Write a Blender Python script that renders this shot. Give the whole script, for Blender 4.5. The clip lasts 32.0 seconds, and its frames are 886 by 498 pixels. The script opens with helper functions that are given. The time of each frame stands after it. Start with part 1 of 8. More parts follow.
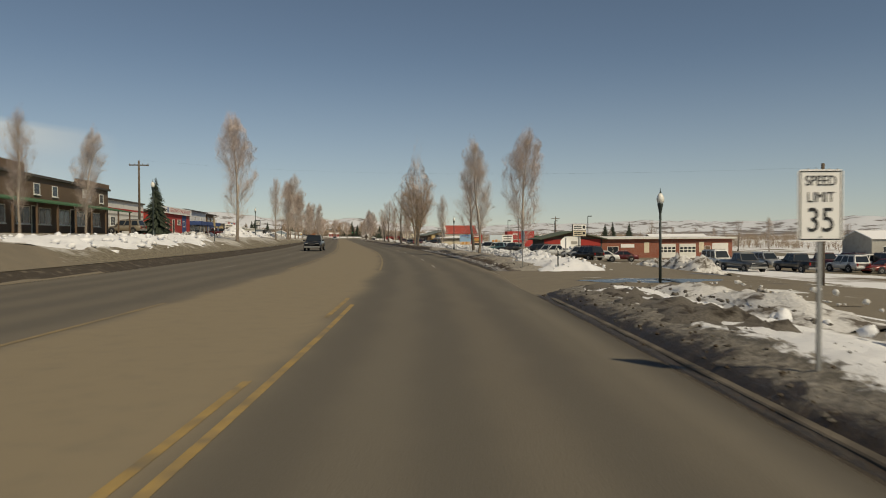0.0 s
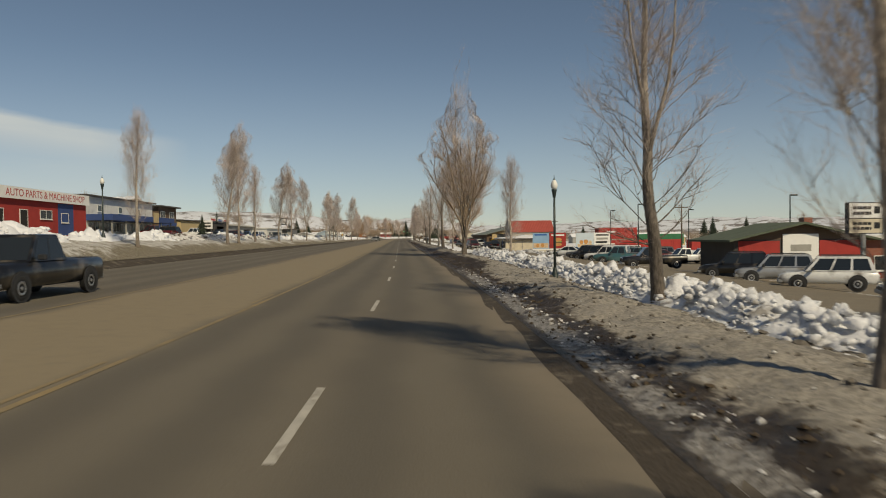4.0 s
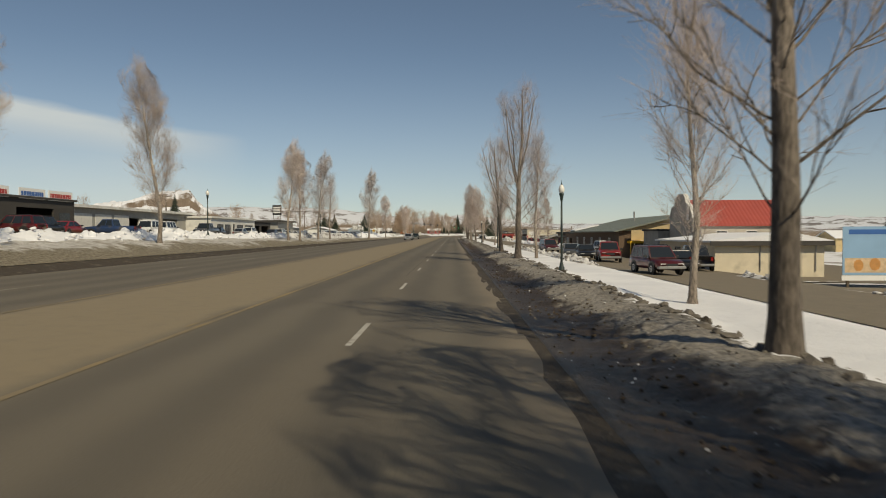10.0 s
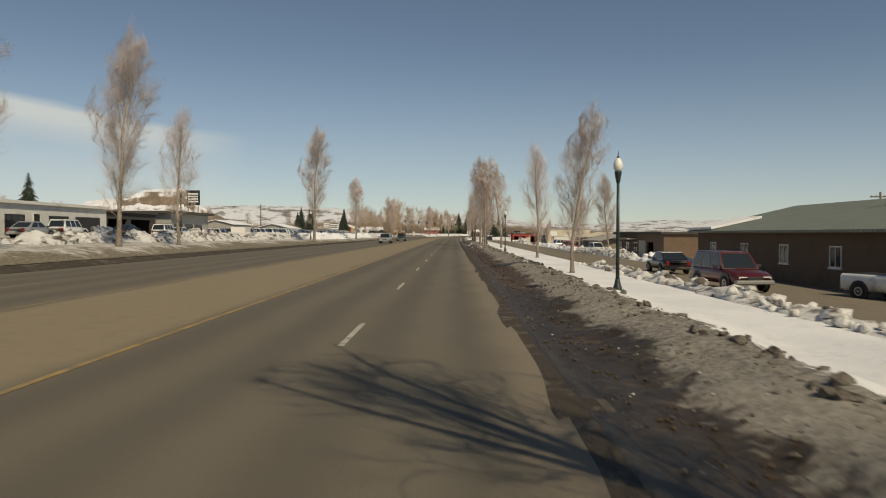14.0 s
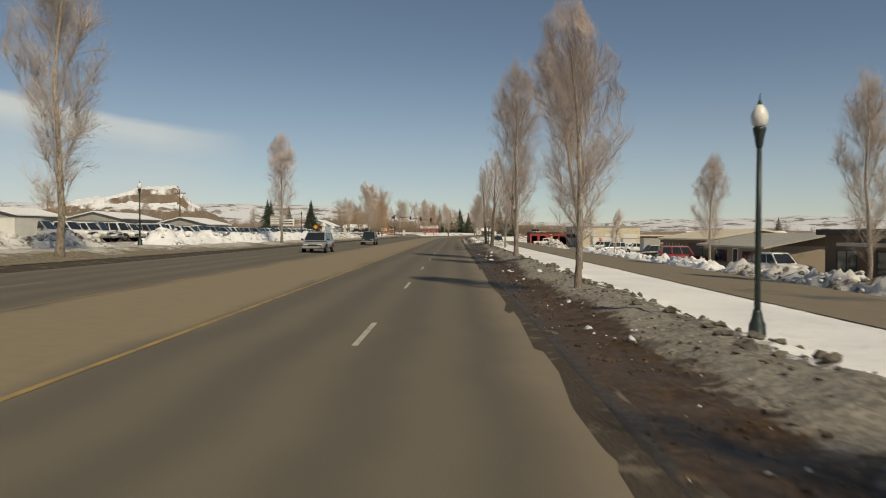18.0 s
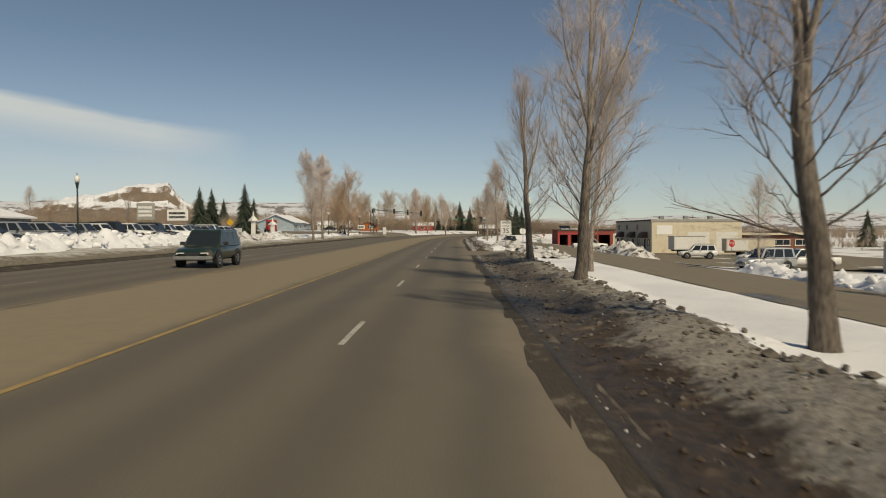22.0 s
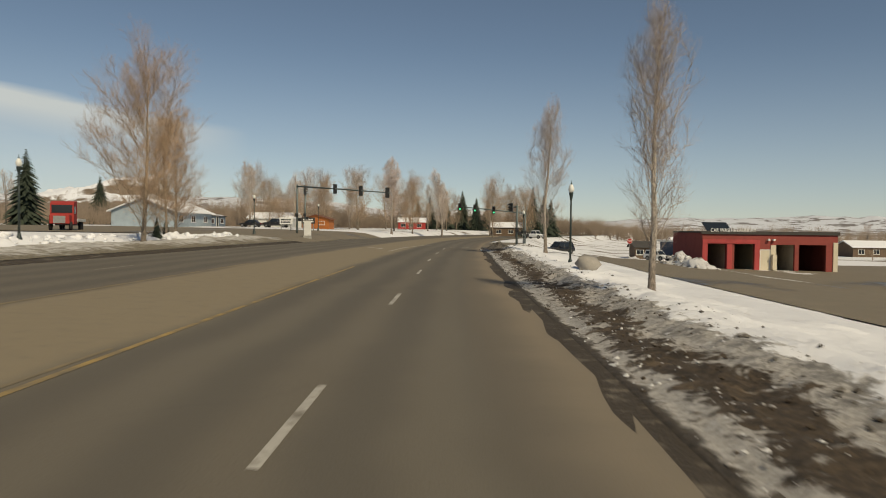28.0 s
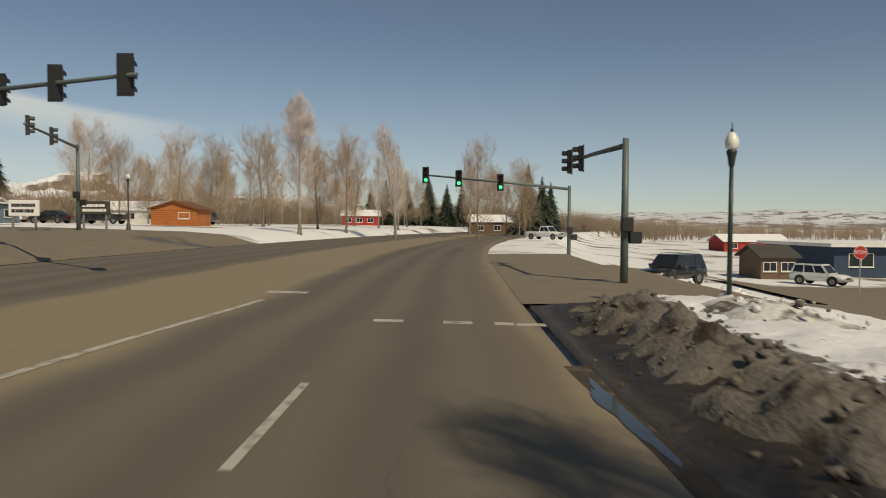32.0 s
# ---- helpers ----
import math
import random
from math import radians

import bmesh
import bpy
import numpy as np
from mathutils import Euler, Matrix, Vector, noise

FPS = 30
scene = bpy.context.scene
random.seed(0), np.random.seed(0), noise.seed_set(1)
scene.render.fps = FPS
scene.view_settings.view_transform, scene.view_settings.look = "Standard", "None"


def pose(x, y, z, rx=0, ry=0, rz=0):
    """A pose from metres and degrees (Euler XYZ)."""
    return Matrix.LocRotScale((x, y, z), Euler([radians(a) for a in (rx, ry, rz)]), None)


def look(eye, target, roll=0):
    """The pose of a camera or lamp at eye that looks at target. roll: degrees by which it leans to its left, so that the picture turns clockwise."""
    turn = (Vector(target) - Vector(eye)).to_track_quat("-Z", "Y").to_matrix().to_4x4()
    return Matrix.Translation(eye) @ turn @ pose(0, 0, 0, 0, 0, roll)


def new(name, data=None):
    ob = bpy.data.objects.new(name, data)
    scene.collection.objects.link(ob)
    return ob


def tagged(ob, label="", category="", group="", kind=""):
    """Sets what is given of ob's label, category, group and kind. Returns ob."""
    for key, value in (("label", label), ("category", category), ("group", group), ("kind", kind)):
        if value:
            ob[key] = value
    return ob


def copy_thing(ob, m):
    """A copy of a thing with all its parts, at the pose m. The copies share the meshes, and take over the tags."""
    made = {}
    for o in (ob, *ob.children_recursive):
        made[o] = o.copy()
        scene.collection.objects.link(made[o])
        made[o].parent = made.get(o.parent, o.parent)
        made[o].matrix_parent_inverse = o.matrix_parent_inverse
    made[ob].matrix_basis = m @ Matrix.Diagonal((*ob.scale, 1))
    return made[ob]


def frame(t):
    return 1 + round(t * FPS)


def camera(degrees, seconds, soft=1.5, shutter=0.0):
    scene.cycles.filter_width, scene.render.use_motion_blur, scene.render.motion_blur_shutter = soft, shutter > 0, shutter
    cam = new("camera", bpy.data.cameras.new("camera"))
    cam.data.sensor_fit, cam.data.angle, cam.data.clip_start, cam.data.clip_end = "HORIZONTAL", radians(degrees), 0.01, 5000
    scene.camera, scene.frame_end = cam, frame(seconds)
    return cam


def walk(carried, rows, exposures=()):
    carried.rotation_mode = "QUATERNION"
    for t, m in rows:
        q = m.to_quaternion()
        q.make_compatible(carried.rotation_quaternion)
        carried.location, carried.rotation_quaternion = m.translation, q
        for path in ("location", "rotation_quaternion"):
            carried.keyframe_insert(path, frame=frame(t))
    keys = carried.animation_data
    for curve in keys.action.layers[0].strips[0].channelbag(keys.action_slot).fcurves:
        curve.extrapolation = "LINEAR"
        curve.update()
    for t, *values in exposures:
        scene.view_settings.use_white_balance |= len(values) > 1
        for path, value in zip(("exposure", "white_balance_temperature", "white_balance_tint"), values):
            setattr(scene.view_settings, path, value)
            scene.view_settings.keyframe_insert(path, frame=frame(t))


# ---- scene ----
cam = camera(64.2, 32.0, soft=1.0, shutter=0.2)
PATH = [
    (0, (-9.436, -2.210, 2.023), (-9.143, -0.232, 1.986), -0.26),
    (0.5, (-7.655, 5.441, 2.023), (-7.390, 7.423, 1.985), 0.45),
    (1, (-6.326, 13.105, 2.023), (-6.081, 15.090, 1.985), 0.45),
    (1.5, (-5.307, 20.782, 2.023), (-5.072, 22.767, 1.974), 0.26),
    (2, (-4.424, 28.469, 2.023), (-4.194, 30.455, 1.976), 0.17),
    (2.5, (-3.394, 36.166, 2.023), (-3.181, 38.154, 1.982), 0.17),
    (3, (-2.481, 43.870, 2.023), (-2.297, 45.861, 1.984), -0.09),
    (3.5, (-1.684, 51.581, 2.023), (-1.531, 53.575, 1.984), -0.42),
    (4, (-1.069, 59.297, 2.023), (-0.949, 61.293, 1.986), -0.70),
    (4.5, (-0.595, 67.017, 2.023), (-0.522, 69.015, 1.982), -0.25),
    (5, (-0.295, 74.740, 2.023), (-0.248, 76.739, 1.980), -0.09),
    (5.5, (-0.060, 82.464, 2.023), (-0.039, 84.463, 1.978), 0.07),
    (6, (0.110, 90.189, 2.023), (0.104, 92.189, 1.977), 0.23),
    (6.5, (0.233, 97.915, 2.023), (0.209, 99.915, 1.975), 0.40),
    (7, (0.299, 105.642, 2.023), (0.270, 107.641, 1.974), 0.47),
    (7.5, (0.265, 113.368, 2.023), (0.234, 115.367, 1.976), 0.25),
    (8, (0.271, 121.094, 2.023), (0.238, 123.094, 1.975), 0.24),
    (8.5, (0.210, 128.821, 2.023), (0.177, 130.820, 1.970), -0.06),
    (9, (0.255, 136.547, 2.023), (0.229, 138.547, 1.988), 0.34),
    (9.5, (0.309, 144.274, 2.023), (0.281, 146.273, 1.976), -0.24),
    (10, (0.343, 152.000, 2.023), (0.315, 153.999, 1.979), -0.24),
    (10.5, (0.374, 159.726, 2.023), (0.346, 161.726, 1.978), -0.40),
    (11, (0.408, 167.453, 2.023), (0.382, 169.452, 1.978), -0.10),
    (11.5, (0.523, 175.179, 2.023), (0.497, 177.179, 1.983), -0.12),
    (12, (0.415, 182.906, 2.023), (0.392, 184.905, 1.985), -0.08),
    (12.5, (0.453, 190.632, 2.023), (0.426, 192.632, 1.985), -0.05),
    (13, (0.471, 198.358, 2.023), (0.441, 200.358, 1.972), -0.20),
    (13.5, (0.545, 206.085, 2.023), (0.517, 208.084, 1.988), 0.41),
    (14, (0.468, 213.811, 2.023), (0.438, 215.811, 1.979), 0.02),
    (14.5, (0.388, 221.538, 2.023), (0.368, 223.537, 1.980), -0.01),
    (15, (0.370, 229.264, 2.023), (0.347, 231.263, 1.977), 0.01),
    (15.5, (0.352, 236.991, 2.023), (0.326, 238.990, 1.975), 0.03),
    (16, (0.334, 244.717, 2.023), (0.305, 246.716, 1.973), 0.05),
    (16.5, (0.317, 252.443, 2.023), (0.285, 254.442, 1.971), 0.06),
    (17, (0.286, 260.170, 2.023), (0.254, 262.169, 1.972), 0.04),
    (17.5, (0.326, 267.896, 2.023), (0.294, 269.895, 1.971), 0.11),
    (18, (0.220, 275.623, 2.023), (0.190, 277.622, 1.976), 0.08),
    (18.5, (0.130, 283.349, 2.023), (0.100, 285.348, 1.979), 0.11),
    (19, (0.203, 291.075, 2.023), (0.171, 293.075, 1.982), 0.34),
    (19.5, (0.107, 298.802, 2.023), (0.079, 300.801, 1.972), 0.05),
    (20, (0.095, 306.528, 2.023), (0.069, 308.528, 1.976), -0.09),
    (20.5, (0.127, 314.255, 2.023), (0.103, 316.254, 1.976), -0.03),
    (21, (0.202, 321.981, 2.023), (0.179, 323.980, 1.975), -0.02),
    (21.5, (0.454, 329.707, 2.023), (0.426, 331.706, 1.959), -0.15),
    (22, (0.454, 337.434, 2.023), (0.426, 339.433, 1.970), -0.15),
    (22.5, (0.277, 345.160, 2.023), (0.250, 347.160, 1.978), 0.12),
    (23, (0.250, 352.887, 2.023), (0.223, 354.886, 1.979), 0.10),
    (23.5, (0.292, 360.613, 2.023), (0.265, 362.612, 1.967), 0.09),
    (24, (0.286, 368.340, 2.023), (0.258, 370.339, 1.966), 0.22),
    (24.5, (0.216, 376.066, 2.023), (0.190, 378.065, 1.961), 0.01),
    (25, (0.230, 383.792, 2.023), (0.198, 385.791, 1.962), -0.49),
    (25.5, (0.094, 391.519, 2.023), (0.054, 393.517, 1.958), -0.05),
    (26, (0.097, 399.245, 2.023), (0.059, 401.244, 1.961), 0.01),
    (26.5, (0.100, 406.972, 2.023), (0.065, 408.970, 1.963), 0.07),
    (27, (0.103, 414.698, 2.023), (0.070, 416.697, 1.965), 0.13),
    (27.5, (0.107, 422.424, 2.023), (0.076, 424.423, 1.967), 0.19),
    (28, (0.147, 430.151, 2.023), (0.122, 432.150, 1.967), 0.66),
    (28.5, (0.216, 437.877, 2.023), (0.193, 439.876, 1.972), 0.21),
    (29, (0.180, 445.604, 2.023), (0.164, 447.603, 1.972), 0.11),
    (29.5, (0.149, 453.330, 2.023), (0.142, 455.329, 1.968), 0.13),
    (30, (0.135, 461.056, 2.023), (0.140, 463.055, 1.969), 0.14),
    (30.5, (0.199, 468.782, 2.023), (0.214, 470.781, 1.963), 0.29),
    (31, (0.140, 476.506, 2.023), (0.179, 478.505, 1.964), 0.23),
    (31.5, (0.45, 484.228, 2.023), (0.503, 486.227, 1.965), 0.30),
    (32, (0.79, 491.946, 2.023), (0.862, 493.943, 1.956), 0.30),
]
walk(cam, [(t, look(eye, target, roll)) for t, eye, target, roll in PATH],
     exposures=[(0.0, 0.00, 8350.0, 5.5), (4.0, 0.03, 8300.0, 5.0), (7.5, 0.11, 7900.0, 4.0), (14.0, 0.13, 8400.0, 5.5), (20.0, 0.11, 8300.0, 5.5), (32.0, 0.10, 8350.0, 5.0)])

# ---- daylight ----
SUN_EL, SUN_AZ = 43.5, 148.5          # azimuth clockwise from +y (the road's direction)
world = bpy.data.worlds.new("sky")
scene.world = world
world.use_nodes = True
wn, wl = world.node_tree.nodes, world.node_tree.links
sky = wn.new("ShaderNodeTexSky")
sky.sky_type, sky.sun_disc = "NISHITA", False
sky.sun_elevation, sky.sun_rotation = radians(SUN_EL), radians(SUN_AZ)
sky.altitude, sky.air_density, sky.dust_density, sky.ozone_density = 2300.0, 0.85, 0.25, 2.0
bg = wn["Background"]
bg.inputs["Strength"].default_value = 0.080
# thin high cloud: a long streak low in the sky to the left of the road, and faint wisps
tc = wn.new("ShaderNodeTexCoord")
mp = wn.new("ShaderNodeMapping")
mp.inputs["Scale"].default_value = (1.0, 1.0, 5.0)
mp.inputs["Rotation"].default_value = (0.0, radians(5), 0.0)
wl.new(tc.outputs["Generated"], mp.inputs["Vector"])
cn = wn.new("ShaderNodeTexNoise")
cn.inputs["Scale"].default_value, cn.inputs["Detail"].default_value, cn.inputs["Roughness"].default_value = 2.6, 7.0, 0.55
wl.new(mp.outputs["Vector"], cn.inputs["Vector"])
sep = wn.new("ShaderNodeSeparateXYZ")
wl.new(tc.outputs["Generated"], sep.inputs["Vector"])


def wmath(op, a, b=0.0, clamp=False):
    n = wn.new("ShaderNodeMath")
    n.operation, n.use_clamp = op, clamp
    for k, v in enumerate((a, b)):
        if isinstance(v, (int, float)):
            n.inputs[k].default_value = v
        else:
            wl.new(v, n.inputs[k])
    return n.outputs[0]


# the streak: higher to the left, its upper edge crisp, with a thin veil under it
wisp = wmath("MULTIPLY", wmath("SUBTRACT", cn.outputs["Fac"], 0.5), 0.035)
line = wmath("ADD", wmath("ADD", wmath("MULTIPLY", sep.outputs["X"], -0.135), 0.072), wisp)
above = wmath("SUBTRACT", sep.outputs["Z"], line)
left = wmath("MULTIPLY", wmath("SUBTRACT", wmath("MULTIPLY", sep.outputs["X"], -1.0), 0.275), 9.0, True)
crisp = wmath("SUBTRACT", 1.0, wmath("MULTIPLY", wmath("SUBTRACT", above, 0.012), 95.0), True)
under = wmath("SUBTRACT", 1.0, wmath("MULTIPLY", wmath("MULTIPLY", above, -1.0), 26.0), True)
cl = wmath("MULTIPLY", wmath("SUBTRACT", cn.outputs["Fac"], 0.28), 3.4, True)
m1 = wmath("MULTIPLY", wmath("MULTIPLY", wmath("MULTIPLY", crisp, under), left), wmath("ADD", wmath("MULTIPLY", cl, 0.45), 0.55))
veil = wmath("MULTIPLY", crisp, wmath("ADD", wmath("MULTIPLY", cl, 0.45), 0.15))
m2 = wmath("MULTIPLY", wmath("MULTIPLY", veil, left), 0.75)
mask = wmath("MULTIPLY", wmath("MAXIMUM", m1, m2), 0.92, True)
mixc = wn.new("ShaderNodeMix")
mixc.data_type = "RGBA"
wl.new(mask, mixc.inputs["Factor"])
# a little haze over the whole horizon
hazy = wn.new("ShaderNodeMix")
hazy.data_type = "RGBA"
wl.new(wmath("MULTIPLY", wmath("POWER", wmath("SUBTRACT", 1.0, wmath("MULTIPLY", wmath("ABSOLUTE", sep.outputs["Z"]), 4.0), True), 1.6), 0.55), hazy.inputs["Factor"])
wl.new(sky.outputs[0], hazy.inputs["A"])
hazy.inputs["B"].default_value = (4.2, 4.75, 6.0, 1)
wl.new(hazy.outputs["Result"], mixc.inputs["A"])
mixc.inputs["B"].default_value = (6.0, 6.9, 8.2, 1)
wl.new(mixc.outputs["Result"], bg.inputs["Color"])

sun = new("sun", bpy.data.lights.new("sun", "SUN"))
sun.data.energy, sun.data.angle, sun.data.color = 3.0, radians(0.55), (1.0, 0.93, 0.82)
sd = Vector((math.sin(radians(SUN_AZ)) * math.cos(radians(SUN_EL)), math.cos(radians(SUN_AZ)) * math.cos(radians(SUN_EL)), math.sin(radians(SUN_EL))))
sun.matrix_world = look(sd * 50, (0, 0, 0))

# ---- materials ----
MATS = {}


def nodes_of(name):
    m = bpy.data.materials.new(name)
    m.use_nodes = True
    return m, m.node_tree.nodes, m.node_tree.links, m.node_tree.nodes["Principled BSDF"]


def plain(name, col, rough=0.7, var=0.15, scale=6.0, bump=0.1, metal=0.0, fine=60.0, dirt=None, rnd=0.0):
    """A surface with grain at two scales, slight relief, and a per-object shift of tone."""
    if name in MATS:
        return MATS[name]
    m, n, l, p = nodes_of(name)
    tc_ = n.new("ShaderNodeTexCoord")
    a = n.new("ShaderNodeTexNoise")
    a.inputs["Scale"].default_value, a.inputs["Detail"].default_value = scale, 5.0
    b = n.new("ShaderNodeTexNoise")
    b.inputs["Scale"].default_value, b.inputs["Detail"].default_value = fine, 3.0
    for t_ in (a, b):
        l.new(tc_.outputs["Object"], t_.inputs["Vector"])
    mx = n.new("ShaderNodeMix")
    mx.data_type = "FLOAT"
    mx.inputs["Factor"].default_value = 0.4
    l.new(a.outputs["Fac"], mx.inputs["A"])
    l.new(b.outputs["Fac"], mx.inputs["B"])
    rp = n.new("ShaderNodeMapRange")
    rp.inputs["From Min"].default_value, rp.inputs["From Max"].default_value = 0.3, 0.7
    rp.inputs["To Min"].default_value, rp.inputs["To Max"].default_value = 1 - var, 1 + var
    l.new(mx.outputs["Result"], rp.inputs["Value"])
    val = rp.outputs["Result"]
    if rnd:
        oi = n.new("ShaderNodeObjectInfo")
        r2 = n.new("ShaderNodeMapRange")
        r2.inputs["To Min"].default_value, r2.inputs["To Max"].default_value = 1 - rnd, 1 + rnd
        l.new(oi.outputs["Random"], r2.inputs["Value"])
        mu = n.new("ShaderNodeMath")
        mu.operation = "MULTIPLY"
        l.new(val, mu.inputs[0]), l.new(r2.outputs["Result"], mu.inputs[1])
        val = mu.outputs[0]
    vm = n.new("ShaderNodeVectorMath")
    vm.operation = "SCALE"
    vm.inputs[0].default_value = col
    l.new(val, vm.inputs["Scale"])
    out = vm.outputs[0]
    if dirt:
        dcol, dscale, damt = dirt
        d = n.new("ShaderNodeTexNoise")
        d.inputs["Scale"].default_value, d.inputs["Detail"].default_value = dscale, 8.0
        l.new(tc_.outputs["Object"], d.inputs["Vector"])
        dr = n.new("ShaderNodeMapRange")
        dr.inputs["From Min"].default_value, dr.inputs["From Max"].default_value = 0.62 - damt, 0.72
        l.new(d.outputs["Fac"], dr.inputs["Value"])
        dm = n.new("ShaderNodeMix")
        dm.data_type = "RGBA"
        dm.inputs["B"].default_value = (*dcol, 1)
        l.new(dr.outputs["Result"], dm.inputs["Factor"])
        l.new(out, dm.inputs["A"])
        out = dm.outputs["Result"]
    l.new(out, p.inputs["Base Color"])
    p.inputs["Roughness"].default_value, p.inputs["Metallic"].default_value = rough, metal
    if bump:
        bp = n.new("ShaderNodeBump")
        bp.inputs["Strength"].default_value, bp.inputs["Distance"].default_value = bump, 0.02
        l.new(mx.outputs["Result"], bp.inputs["Height"])
        l.new(bp.outputs["Normal"], p.inputs["Normal"])
    MATS[name] = m
    return m


def glow(name, col, strength):
    m, n, l, p = nodes_of(name)
    p.inputs["Base Color"].default_value = (*col, 1)
    p.inputs["Emission Color"].default_value = (*col, 1)
    p.inputs["Emission Strength"].default_value = strength
    return m


def glassy(name, col=(0.02, 0.025, 0.03), rough=0.06):
    m, n, l, p = nodes_of(name)
    tc_ = n.new("ShaderNodeTexCoord")
    a = n.new("ShaderNodeTexNoise")
    a.inputs["Scale"].default_value = 1.5
    l.new(tc_.outputs["Object"], a.inputs["Vector"])
    rp = n.new("ShaderNodeMapRange")
    rp.inputs["To Min"].default_value, rp.inputs["To Max"].default_value = rough, rough + 0.12
    l.new(a.outputs["Fac"], rp.inputs["Value"])
    l.new(rp.outputs["Result"], p.inputs["Roughness"])
    p.inputs["Base Color"].default_value = (*col, 1)
    p.inputs["IOR"].default_value = 1.5
    return m


class Shader:
    """Small helpers for the surfaces that follow the road (UV: x across, y along, in metres)."""

    def __init__(self, name):
        self.m, self.n, self.l, self.p = nodes_of(name)
        self.uv = self.n.new("ShaderNodeUVMap").outputs[0]
        s = self.n.new("ShaderNodeSeparateXYZ")
        self.l.new(self.uv, s.inputs[0])
        self.o, self.u = s.outputs["X"], s.outputs["Y"]

    def noise(self, scale, detail=6.0, rough=0.55, stretch=(1, 1, 1), warp=0.0):
        mp_ = self.n.new("ShaderNodeMapping")
        mp_.inputs["Scale"].default_value = stretch
        self.l.new(self.uv, mp_.inputs["Vector"])
        t_ = self.n.new("ShaderNodeTexNoise")
        t_.inputs["Scale"].default_value, t_.inputs["Detail"].default_value, t_.inputs["Roughness"].default_value = scale, detail, rough
        t_.inputs["Distortion"].default_value = warp
        self.l.new(mp_.outputs["Vector"], t_.inputs["Vector"])
        return t_.outputs["Fac"]

    def math(self, op, a, b=0.0, clamp=False):
        n_ = self.n.new("ShaderNodeMath")
        n_.operation, n_.use_clamp = op, clamp
        for k, v in enumerate((a, b)):
            if isinstance(v, (int, float)):
                n_.inputs[k].default_value = v
            else:
                self.l.new(v, n_.inputs[k])
        return n_.outputs[0]

    def step(self, v, lo, hi):
        r_ = self.n.new("ShaderNodeMapRange")
        r_.interpolation_type = "SMOOTHSTEP"
        r_.inputs["From Min"].default_value, r_.inputs["From Max"].default_value = lo, hi
        self.l.new(v, r_.inputs["Value"])
        return r_.outputs["Result"]

    def mix(self, f, a, b):
        m_ = self.n.new("ShaderNodeMix")
        m_.data_type = "RGBA"
        for key, v in (("A", a), ("B", b)):
            if isinstance(v, tuple):
                m_.inputs[key].default_value = (*v, 1)
            else:
                self.l.new(v, m_.inputs[key])
        if isinstance(f, (int, float)):
            m_.inputs["Factor"].default_value = f
        else:
            self.l.new(f, m_.inputs["Factor"])
        return m_.outputs["Result"]

    def band(self, centre, half, soft_):
        d = self.math("ABSOLUTE", self.math("SUBTRACT", self.o, centre))
        return self.step(d, half + soft_, half)

    def finish(self, col, rough, height=None, dist=0.03, strength=0.6):
        self.l.new(col, self.p.inputs["Base Color"])
        if isinstance(rough, (int, float)):
            self.p.inputs["Roughness"].default_value = rough
        else:
            self.l.new(rough, self.p.inputs["Roughness"])
        if height is not None:
            b_ = self.n.new("ShaderNodeBump")
            b_.inputs["Strength"].default_value, b_.inputs["Distance"].default_value = strength, dist
            self.l.new(height, b_.inputs["Height"])
            self.l.new(b_.outputs["Normal"], self.p.inputs["Normal"])
        return self.m


